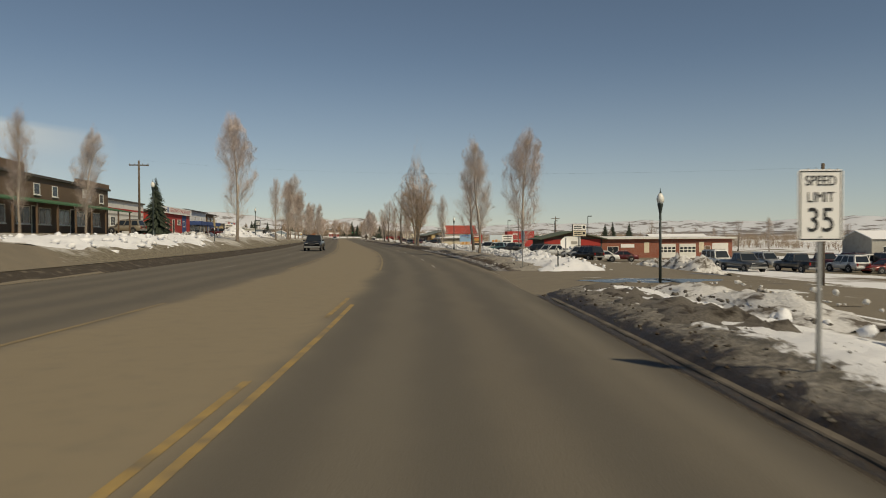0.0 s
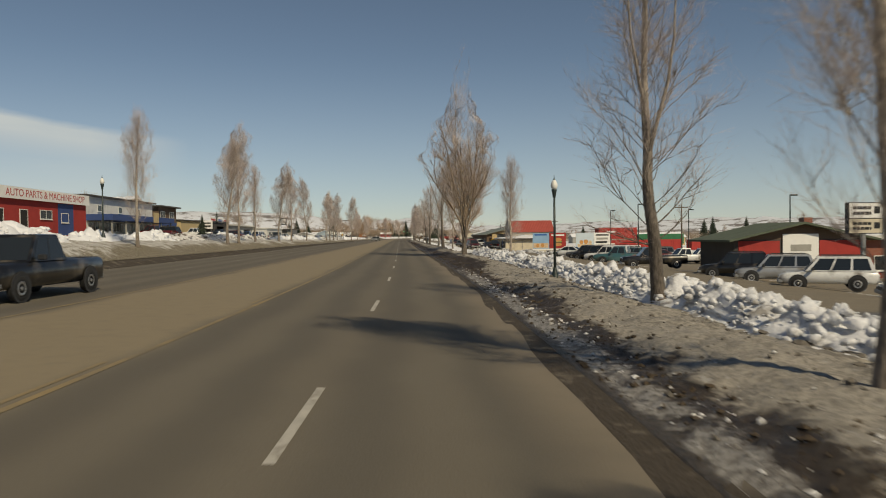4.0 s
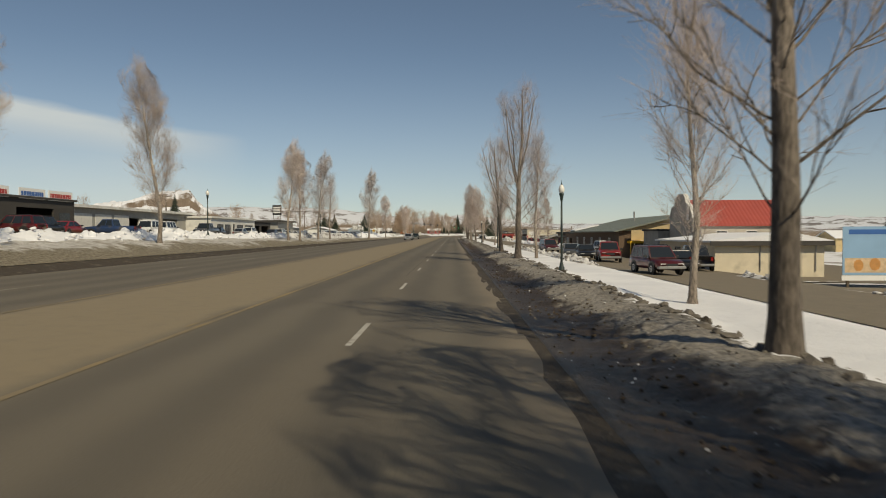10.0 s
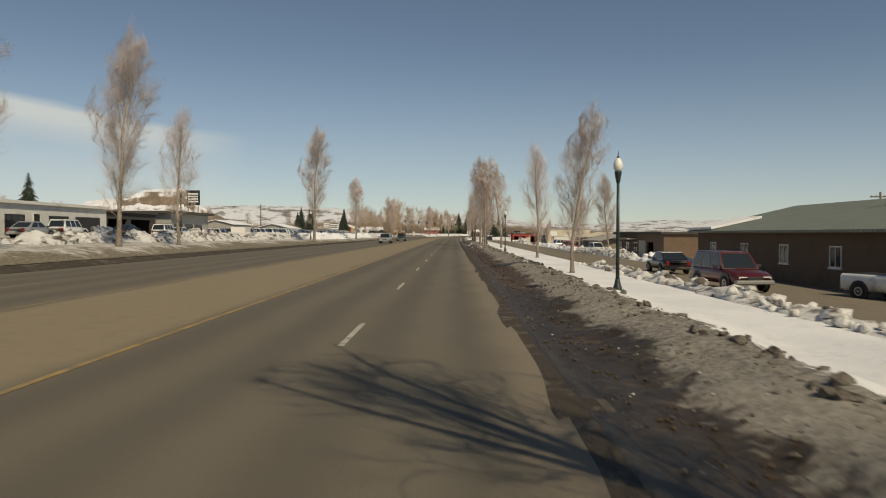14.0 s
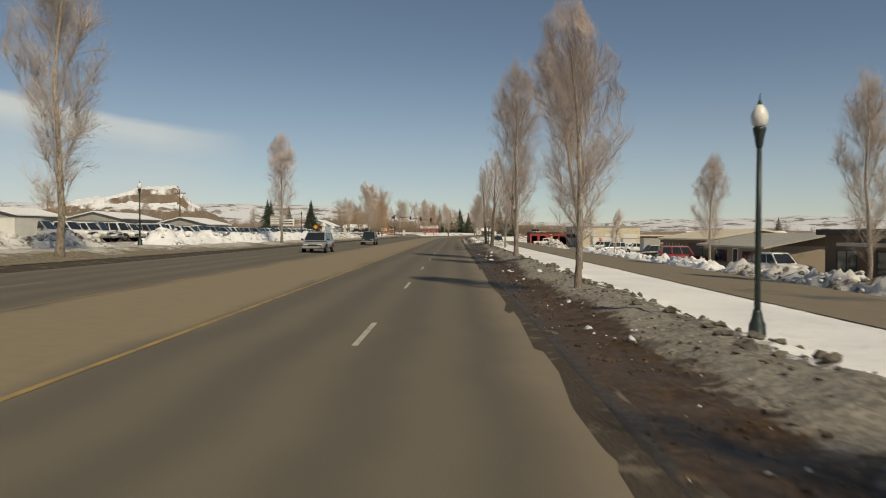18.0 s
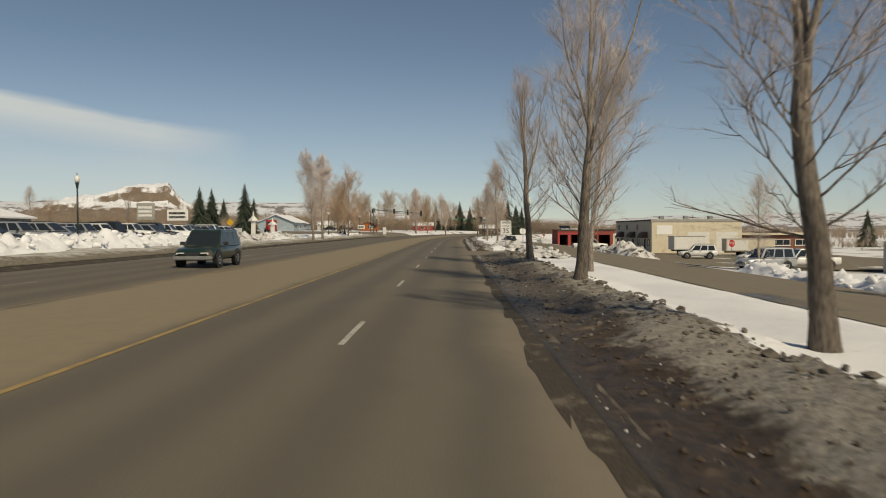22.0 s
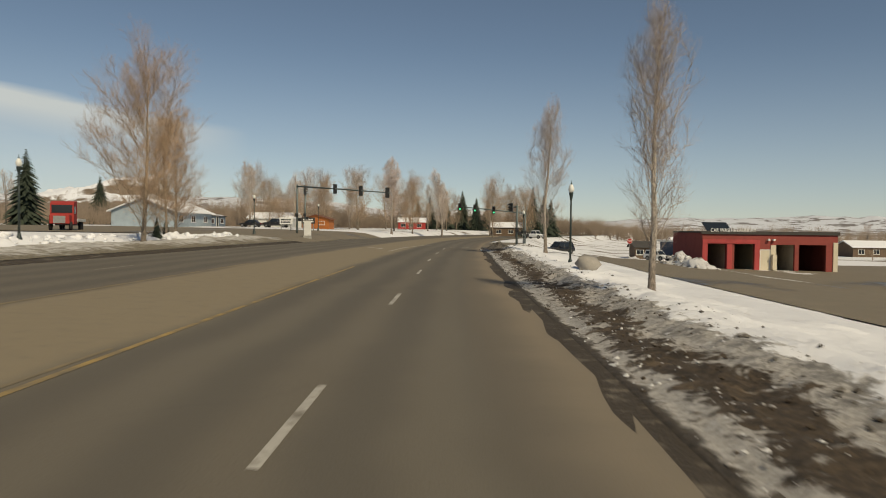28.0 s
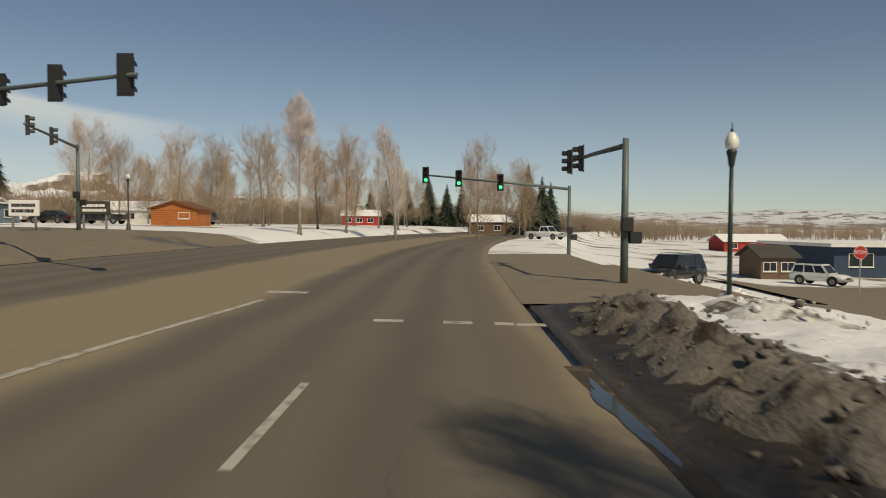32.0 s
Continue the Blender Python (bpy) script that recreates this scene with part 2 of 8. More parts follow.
def road_material():
    s = Shader("asphalt_road")
    fine, mid, big = s.noise(40, 3), s.noise(2.2, 6), s.noise(0.16, 5, stretch=(1, 0.35, 1))
    col = s.mix(s.step(fine, 0.3, 0.7), (0.110, 0.093, 0.069), (0.150, 0.127, 0.094))
    col = s.mix(s.math("MULTIPLY", s.step(big, 0.35, 0.7), 0.4), col, (0.158, 0.139, 0.106))
    # sand left in the turning lane and between the wheel paths
    wob = s.math("MULTIPLY", s.math("SUBTRACT", s.noise(0.25, 4, stretch=(0.3, 1, 1)), 0.5), 1.0)
    for c_, h_, so, amt, tone in ((-7.2, 1.9, 0.7, 0.85, (0.250, 0.200, 0.128)), (1.5, 0.35, 0.5, 0.85, (0.20, 0.165, 0.12)), (0.2, 0.25, 0.6, 0.32, (0.13, 0.115, 0.088)),
                              (-3.1, 0.3, 0.6, 0.25, (0.13, 0.115, 0.088)), (-16.0, 0.6, 0.6, 0.4, (0.15, 0.13, 0.10))):
        d = s.math("ABSOLUTE", s.math("SUBTRACT", s.math("ADD", s.o, wob), c_))
        f_ = s.math("MULTIPLY", s.step(d, h_ + so, h_), s.math("MULTIPLY", s.step(mid, -0.3, 0.6), amt))
        col = s.mix(f_, col, tone)
    # a broad drift of sand along the edge before the junction
    d = s.math("ABSOLUTE", s.math("SUBTRACT", s.math("ADD", s.o, wob), 1.15))
    col = s.mix(s.math("MULTIPLY", s.math("MULTIPLY", s.step(d, 0.85, 0.35), s.step(s.u, 425.0, 455.0)), 0.8), col, (0.235, 0.185, 0.125))
    # darker wheel paths
    for c_ in (-0.85, 0.85, -4.2, -2.5, -10.6, -12.2, -13.8, -15.2):
        d = s.math("ABSOLUTE", s.math("SUBTRACT", s.math("ADD", s.o, wob), c_))
        col = s.mix(s.math("MULTIPLY", s.step(d, 0.75, 0.1), 0.52), col, (0.078, 0.069, 0.055))
    # cracks and tar seams
    v = s.n.new("ShaderNodeTexVoronoi")
    v.feature = "DISTANCE_TO_EDGE"
    v.inputs["Scale"].default_value = 0.09
    mp_ = s.n.new("ShaderNodeMapping")
    mp_.inputs["Scale"].default_value = (0.8, 1.0, 1)
    addv = s.n.new("ShaderNodeVectorMath")
    nz = s.n.new("ShaderNodeTexNoise")
    nz.inputs["Scale"].default_value = 0.7
    s.l.new(s.uv, nz.inputs["Vector"])
    s.l.new(s.uv, addv.inputs[0]), s.l.new(nz.outputs["Color"], addv.inputs[1])
    s.l.new(addv.outputs[0], mp_.inputs["Vector"]), s.l.new(mp_.outputs["Vector"], v.inputs["Vector"])
    crack = s.math("MULTIPLY", s.step(v.outputs["Distance"], 0.004, 0.001), s.step(s.noise(0.05, 3), 0.5, 0.62))
    col = s.mix(s.math("MULTIPLY", crack, 0.14), col, (0.03, 0.028, 0.025))
    stain = s.step(s.noise(0.5, 6, stretch=(1, 0.5, 1)), 0.70, 0.78)
    col = s.mix(s.math("MULTIPLY", stain, 0.5), col, (0.045, 0.040, 0.034))
    return s.finish(col, s.math("SUBTRACT", 0.92, s.math("MULTIPLY", stain, 0.25)), s.math("ADD", fine, s.math("MULTIPLY", mid, 0.6)), 0.012, 0.5)


def lot_material(name="asphalt_lot", snowy=True):
    s = Shader(name)
    fine, mid, big = s.noise(30, 3), s.noise(0.9, 6), s.noise(0.07, 6)
    col = s.mix(s.step(fine, 0.3, 0.7), (0.150, 0.125, 0.090), (0.205, 0.172, 0.124))
    col = s.mix(s.math("MULTIPLY", s.step(mid, 0.4, 0.7), 0.5), col, (0.225, 0.185, 0.13))
    wet = s.step(big, 0.60, 0.66)
    col = s.mix(s.math("MULTIPLY", wet, 0.7), col, (0.045, 0.040, 0.034))
    snow_ = s.step(s.noise(0.11, 7, 0.6), 0.585, 0.61)
    if snowy:
        col = s.mix(snow_, col, (0.70, 0.70, 0.69))
    return s.finish(col, s.math("SUBTRACT", 0.9, s.math("MULTIPLY", wet, 0.55)), s.math("ADD", mid, fine), 0.02, 0.5)


def verge_material(name, dirt_edge, clean_edge, grey, white, soil_tone=(0.070, 0.044, 0.026), gap=None, mud=None, stretches=(), rubble=()):
    """Ploughed verge: wet soil by the kerb, sooty snow, then clean snow. Edges in metres across.
    stretches: (from, to, how far the soil reaches farther, its tone); rubble: (from, to) where a strip of grey ice lies along the kerb."""
    s = Shader(name)
    fine, mid, big = s.noise(9, 8, 0.72, warp=0.5), s.noise(1.5, 8, 0.68, warp=0.7), s.noise(0.22, 5)
    clump = s.noise(3.4, 6, 0.62, warp=0.4)
    jag = s.math("ADD", s.math("MULTIPLY", s.math("SUBTRACT", mid, 0.5), 2.0), s.math("MULTIPLY", s.math("SUBTRACT", big, 0.5), 1.6))
    jag = s.math("ADD", jag, s.math("MULTIPLY", s.math("SUBTRACT", clump, 0.5), 0.9))
    oo = s.math("ADD", s.o, jag)

    def between(a, b, w=8.0):
        return s.math("MULTIPLY", s.step(s.u, a - w / 2, a + w / 2), s.step(s.u, b + w / 2, b - w / 2))

    def soil_of(tone):
        c = s.mix(s.step(fine, 0.35, 0.65), tuple(v * 0.38 for v in tone), tone)
        c = s.mix(s.math("MULTIPLY", s.step(clump, 0.50, 0.60), 0.7), c, tuple(v * 0.28 for v in tone))
        c = s.mix(s.math("MULTIPLY", s.step(mid, 0.56, 0.66), 0.8), c, tuple(v * 1.7 for v in tone))
        return s.mix(s.math("MULTIPLY", s.step(s.noise(5.0, 5, 0.6), 0.665, 0.70), 0.55), c, (0.30, 0.29, 0.27))

    soil, reach = soil_of(soil_tone), oo
    for a, b, more, tone in stretches:
        k = between(a, b)
        soil = s.mix(k, soil, soil_of(tone))
        reach = s.math("SUBTRACT", reach, s.math("MULTIPLY", k, more))
    sooty = s.mix(s.step(fine, 0.36, 0.62), tuple(v * 0.50 for v in grey), tuple(v * 1.22 for v in grey))
    sooty = s.mix(s.math("MULTIPLY", s.step(clump, 0.53, 0.66), 0.8), sooty, tuple(v * 0.40 for v in grey))
    sooty = s.mix(s.math("MULTIPLY", s.step(big, 0.40, 0.62), 0.35), sooty, tuple(v * 1.25 for v in grey))
    sooty = s.mix(s.math("MULTIPLY", s.step(s.noise(3.5, 5), 0.62, 0.70), white), sooty, (0.52, 0.51, 0.50))
    clean = s.mix(s.step(big, 0.3, 0.7), (0.70, 0.705, 0.72), (0.82, 0.82, 0.825))
    clean = s.mix(s.math("MULTIPLY", s.step(mid, 0.55, 0.72), 0.30), clean, (0.55, 0.54, 0.53))
    clean = s.mix(s.math("MULTIPLY", s.step(s.noise(2.4, 7), 0.66, 0.74), 0.4), clean, (0.42, 0.40, 0.37))
    col = s.mix(s.step(reach, dirt_edge - 0.22, dirt_edge + 0.22), soil, sooty)
    # a dark broken rim where the soot meets the clean snow
    rim = s.math("MULTIPLY", s.step(oo, clean_edge - 0.75, clean_edge - 0.15), s.step(clump, 0.44, 0.54))
    col = s.mix(s.math("MULTIPLY", rim, 0.75), col, tuple(v * 0.36 for v in grey))
    col = s.mix(s.step(oo, clean_edge - 0.12, clean_edge + 0.12), col, clean)
    if mud:
        d = s.math("ABSOLUTE", s.math("SUBTRACT", oo, mud))
        col = s.mix(s.step(d, 0.55, 0.33), col, soil)
    if gap:
        col = s.mix(s.step(oo, gap - 0.3, gap + 0.3), col, sooty)
    near_kerb = s.math("ADD", s.o, s.math("MULTIPLY", s.math("SUBTRACT", clump, 0.5), 1.3))
    ice = s.mix(s.step(fine, 0.38, 0.60), (0.11, 0.095, 0.078), (0.34, 0.32, 0.29))
    for a, b in rubble:
        k = s.math("MULTIPLY", between(a, b), s.math("MULTIPLY", s.step(near_kerb, 2.75, 2.55), s.step(mid, 0.36, 0.50)))
        col = s.mix(k, col, ice)
    grit = s.mix(s.step(fine, 0.35, 0.65), (0.030, 0.023, 0.016), (0.080, 0.062, 0.043))
    inner = s.math("ADD", s.o, s.math("MULTIPLY", s.math("SUBTRACT", mid, 0.5), 0.7))
    col = s.mix(s.step(inner, 2.24, 2.10), col, grit)
    wet = s.step(reach, dirt_edge + 0.2, dirt_edge - 0.3)
    return s.finish(col, s.math("SUBTRACT", 0.85, s.math("MULTIPLY", wet, 0.32)), s.math("ADD", s.math("ADD", s.math("MULTIPLY", fine, 0.5), mid), s.math("MULTIPLY", clump, 0.6)), 0.07, 0.8)


def snow_material(name, col_a, col_b, dirt_col, dirt_amt, scale=1.0):
    m, n, l, p = nodes_of(name)
    g = n.new("ShaderNodeNewGeometry")
    a = n.new("ShaderNodeTexNoise")
    a.inputs["Scale"].default_value, a.inputs["Detail"].default_value, a.inputs["Roughness"].default_value = 0.8 * scale, 8.0, 0.62
    b = n.new("ShaderNodeTexNoise")
    b.inputs["Scale"].default_value, b.inputs["Detail"].default_value = 7.0 * scale, 6.0
    for t_ in (a, b):
        l.new(g.outputs["Position"], t_.inputs["Vector"])
    mx = n.new("ShaderNodeMix")
    mx.data_type = "RGBA"
    mx.inputs["A"].default_value, mx.inputs["B"].default_value = (*col_a, 1), (*col_b, 1)
    l.new(b.outputs["Fac"], mx.inputs["Factor"])
    r_ = n.new("ShaderNodeMapRange")
    r_.inputs["From Min"].default_value, r_.inputs["From Max"].default_value = 0.66 - dirt_amt, 0.74 - dirt_amt * 0.8
    l.new(a.outputs["Fac"], r_.inputs["Value"])
    m2_ = n.new("ShaderNodeMix")
    m2_.data_type = "RGBA"
    m2_.inputs["B"].default_value = (*dirt_col, 1)
    l.new(r_.outputs["Result"], m2_.inputs["Factor"])
    l.new(mx.outputs["Result"], m2_.inputs["A"])
    l.new(m2_.outputs["Result"], p.inputs["Base Color"])
    p.inputs["Roughness"].default_value = 0.8
    p.inputs["Specular IOR Level"].default_value = 0.25
    bp = n.new("ShaderNodeBump")
    bp.inputs["Strength"].default_value, bp.inputs["Distance"].default_value = 0.7, 0.06
    l.new(b.outputs["Fac"], bp.inputs["Height"])
    l.new(bp.outputs["Normal"], p.inputs["Normal"])
    return m


M_ROAD, M_LOT, M_DRIVE = road_material(), lot_material(), lot_material("asphalt_drive", False)
M_VERGE_A = verge_material("verge_sooty", 3.25, 6.1, (0.30, 0.272, 0.230), 0.35, (0.085, 0.056, 0.030), stretches=((62, 98, 0.1, (0.060, 0.042, 0.026)), (100, 160, 1.15, (0.045, 0.031, 0.020))), rubble=((30, 99),))
M_VERGE_S = verge_material("verge_south", 2.7, 3.5, (0.22, 0.197, 0.163), 0.3, (0.050, 0.034, 0.022), 6.9)
M_VERGE_E = verge_material("verge_junction", 3.6, 4.6, (0.19, 0.17, 0.14), 0.2, (0.050, 0.036, 0.024))
M_VERGE_C = verge_material("verge_long", 3.6, 5.2, (0.255, 0.232, 0.198), 0.3, (0.105, 0.062, 0.028), stretches=((100, 160, 0.35, (0.060, 0.041, 0.025)), (160, 238, -0.1, (0.062, 0.043, 0.026)), (338, 352, -0.2, (0.070, 0.045, 0.026)), (352, 400, 0.55, (0.150, 0.122, 0.092))), rubble=((372, 396),))
M_VERGE_D = verge_material("verge_white", 1.6, 4.3, (0.40, 0.375, 0.34), 1.0, (0.092, 0.064, 0.038), None, 3.05)
M_SNOW = snow_material("clean_snow", (0.72, 0.73, 0.75), (0.82, 0.82, 0.83), (0.40, 0.37, 0.33), 0.03)
M_SNOW_ICE = snow_material("broken_ice", (0.55, 0.56, 0.58), (0.80, 0.80, 0.81), (0.30, 0.285, 0.265), 0.12, 1.4)
M_SNOW_DIRTY = snow_material("ploughed_snow", (0.46, 0.45, 0.43), (0.78, 0.77, 0.76), (0.12, 0.10, 0.08), 0.16, 1.6)
M_CLOD = snow_material("frozen_soil", (0.035, 0.026, 0.018), (0.105, 0.076, 0.050), (0.22, 0.20, 0.18), 0.06, 3.0)
M_SNOW_SOOT = snow_material("sooty_snow", (0.075, 0.064, 0.052), (0.21, 0.188, 0.16), (0.045, 0.036, 0.027), 0.14, 2.0)
M_GROUND = snow_material("valley_floor", (0.70, 0.70, 0.71), (0.80, 0.80, 0.80), (0.17, 0.13, 0.09), 0.13, 0.12)


def far_verge_material():
    """Dead grass and grit by the gutter, thawing grey snow above it."""
    s = Shader("snowy_grass_verge")
    fine, mid, big = s.noise(7, 7, 0.7, warp=0.4), s.noise(1.3, 7, 0.66, warp=0.6), s.noise(0.2, 5)
    snow = s.mix(s.step(mid, 0.36, 0.62), (0.30, 0.275, 0.235), (0.56, 0.54, 0.505))
    snow = s.mix(s.math("MULTIPLY", s.step(fine, 0.52, 0.64), 0.5), snow, (0.24, 0.21, 0.17))
    grass = s.mix(s.step(fine, 0.38, 0.62), (0.10, 0.082, 0.052), (0.26, 0.225, 0.165))
    up = s.math("ADD", s.math("MULTIPLY", s.o, -1.0), s.math("ADD", s.math("MULTIPLY", s.math("SUBTRACT", mid, 0.5), 4.5), s.math("MULTIPLY", s.math("SUBTRACT", big, 0.5), 5.0)))
    col = s.mix(s.step(up, 18.2, 19.6), grass, snow)
    col = s.mix(s.math("MULTIPLY", s.step(mid, 0.60, 0.68), 0.55), col, grass)
    return s.finish(col, 0.9, s.math("ADD", fine, mid), 0.06, 0.7)


M_LVERGE = far_verge_material()
M_GUTTER = snow_material("gutter_grit", (0.040, 0.032, 0.024), (0.085, 0.068, 0.050), (0.15, 0.125, 0.095), 0.12, 2.5)
M_KERB = plain("stained_kerb", (0.15, 0.125, 0.095), 0.85, 0.3, 2.0, 0.2, dirt=((0.045, 0.036, 0.027), 1.3, 0.30))
M_CONC = plain("concrete", (0.30, 0.28, 0.25), 0.85, 0.2, 3.0, 0.2, dirt=((0.08, 0.065, 0.05), 2.0, 0.16))
M_YELLOW = plain("yellow_line_paint", (0.34, 0.228, 0.082), 0.8, 0.2, 3, 0.1, dirt=((0.16, 0.13, 0.085), 2.0, 0.20))
M_YELLOW_WORN = plain("worn_yellow_paint", (0.27, 0.195, 0.095), 0.85, 0.2, 3, 0.1, dirt=((0.17, 0.14, 0.095), 0.7, 0.34))
M_WHITE_WORN = plain("worn_white_paint", (0.24, 0.215, 0.175), 0.85, 0.2, 3, 0.1, dirt=((0.13, 0.11, 0.082), 1.2, 0.22))
M_WHITE_LINE = plain("white_line_paint", (0.42, 0.395, 0.345), 0.8, 0.2, 3, 0.1, dirt=((0.14, 0.12, 0.09), 4.0, 0.12))
def bark_material(name, low, high, z0, z1):
    """Bark: dark and furrowed round the foot of the trunk, smoother and paler higher up, with dark scars."""
    m, n, l, p = nodes_of(name)
    tc_ = n.new("ShaderNodeTexCoord")
    mp_ = n.new("ShaderNodeMapping")
    mp_.inputs["Scale"].default_value = (1.0, 1.0, 0.22)
    l.new(tc_.outputs["Object"], mp_.inputs["Vector"])
    a, b = n.new("ShaderNodeTexNoise"), n.new("ShaderNodeTexNoise")
    a.inputs["Scale"].default_value, a.inputs["Detail"].default_value = 26.0, 6.0
    b.inputs["Scale"].default_value, b.inputs["Detail"].default_value = 1.6, 5.0
    l.new(mp_.outputs["Vector"], a.inputs["Vector"]), l.new(tc_.outputs["Object"], b.inputs["Vector"])
    sp = n.new("ShaderNodeSeparateXYZ")
    l.new(tc_.outputs["Object"], sp.inputs[0])
    ad = n.new("ShaderNodeMath")
    ad.operation = "MULTIPLY_ADD"
    ad.inputs[1].default_value = 2.6
    l.new(b.outputs["Fac"], ad.inputs[0]), l.new(sp.outputs["Z"], ad.inputs[2])
    up = n.new("ShaderNodeMapRange")
    up.inputs["From Min"].default_value, up.inputs["From Max"].default_value = z0 + 1.3, z1 + 1.3
    l.new(ad.outputs[0], up.inputs["Value"])
    mx = n.new("ShaderNodeMix")
    mx.data_type = "RGBA"
    mx.inputs["A"].default_value, mx.inputs["B"].default_value = (*low, 1), (*high, 1)
    l.new(up.outputs["Result"], mx.inputs["Factor"])
    gr = n.new("ShaderNodeMapRange")
    gr.inputs["From Min"].default_value, gr.inputs["From Max"].default_value = 0.36, 0.62
    gr.inputs["To Min"].default_value, gr.inputs["To Max"].default_value = 0.45, 1.15
    l.new(a.outputs["Fac"], gr.inputs["Value"])
    sc = n.new("ShaderNodeVectorMath")
    sc.operation = "SCALE"
    l.new(mx.outputs["Result"], sc.inputs[0]), l.new(gr.outputs["Result"], sc.inputs["Scale"])
    l.new(sc.outputs[0], p.inputs["Base Color"])
    p.inputs["Roughness"].default_value = 0.92
    bp = n.new("ShaderNodeBump")
    bp.inputs["Strength"].default_value, bp.inputs["Distance"].default_value = 0.9, 0.03
    l.new(a.outputs["Fac"], bp.inputs["Height"]), l.new(bp.outputs["Normal"], p.inputs["Normal"])
    return m


M_BARK = bark_material("pale_bark", (0.25, 0.205, 0.165), (0.52, 0.45, 0.375), 0.6, 3.6)
M_BARK_DARK = bark_material("furrowed_bark", (0.125, 0.102, 0.082), (0.36, 0.305, 0.255), 1.6, 6.0)
M_BARK_WILLOW = bark_material("tan_bark", (0.22, 0.18, 0.14), (0.38, 0.285, 0.20), 0.8, 3.0)
M_TWIG = plain("reddish_twigs", (0.48, 0.39, 0.355), 0.9, 0.3, 2.0, 0.0, rnd=0.12)
M_TWIG_B = plain("tan_twigs", (0.50, 0.415, 0.37), 0.9, 0.3, 2.0, 0.0, rnd=0.12)
M_NEEDLE = plain("spruce_needles", (0.030, 0.042, 0.026), 0.85, 0.4, 3.0, 0.0)
M_BRUSH = plain("bare_brush", (0.26, 0.20, 0.15), 0.95, 0.3, 1.0, 0.0, rnd=0.2)
M_POLE = plain("dark_green_paint", (0.018, 0.030, 0.027), 0.45, 0.2, 5, 0.05)
M_STEEL = plain("galvanised_steel", (0.32, 0.32, 0.31), 0.5, 0.15, 8, 0.05, metal=0.6)
M_MAST = plain("grey_green_mast_paint", (0.10, 0.125, 0.12), 0.5, 0.15, 4, 0.05)
M_BLACK = plain("black_plastic", (0.018, 0.018, 0.018), 0.5, 0.2, 8, 0.05)
M_GLOBE = plain("frosted_globe", (0.72, 0.71, 0.66), 0.35, 0.05, 8, 0.0)
M_WOODPOLE = plain("weathered_pole_wood", (0.11, 0.085, 0.06), 0.9, 0.3, 6, 0.4)
M_GLASS = glassy("dark_glass")
M_SIGNW = plain("white_sign_face", (0.80, 0.79, 0.76), 0.5, 0.05, 3, 0.02)
M_SIGNK = plain("black_sign_ink", (0.012, 0.012, 0.012), 0.5, 0.1, 3, 0.0)
M_SIGNR = plain("red_sign_face", (0.42, 0.025, 0.02), 0.5, 0.1, 3, 0.0)
M_SIGNY = plain("yellow_sign_face", (0.62, 0.36, 0.02), 0.5, 0.1, 3, 0.0)
M_GREEN_ON = glow("green_signal_light", (0.05, 1.0, 0.45), 1.3)
M_TYRE = plain("rubber", (0.016, 0.016, 0.016), 0.85, 0.2, 20, 0.1)
M_RIM = plain("alloy", (0.42, 0.42, 0.42), 0.35, 0.15, 10, 0.0, metal=0.8)
M_LAMPGLASS = plain("headlight_lens", (0.60, 0.60, 0.58), 0.2, 0.1, 10, 0.0)
M_TAIL = plain("tail_light_lens", (0.25, 0.012, 0.01), 0.25, 0.1, 10, 0.0)
M_TRIM = plain("dark_trim", (0.025, 0.025, 0.026), 0.55, 0.2, 10, 0.05)

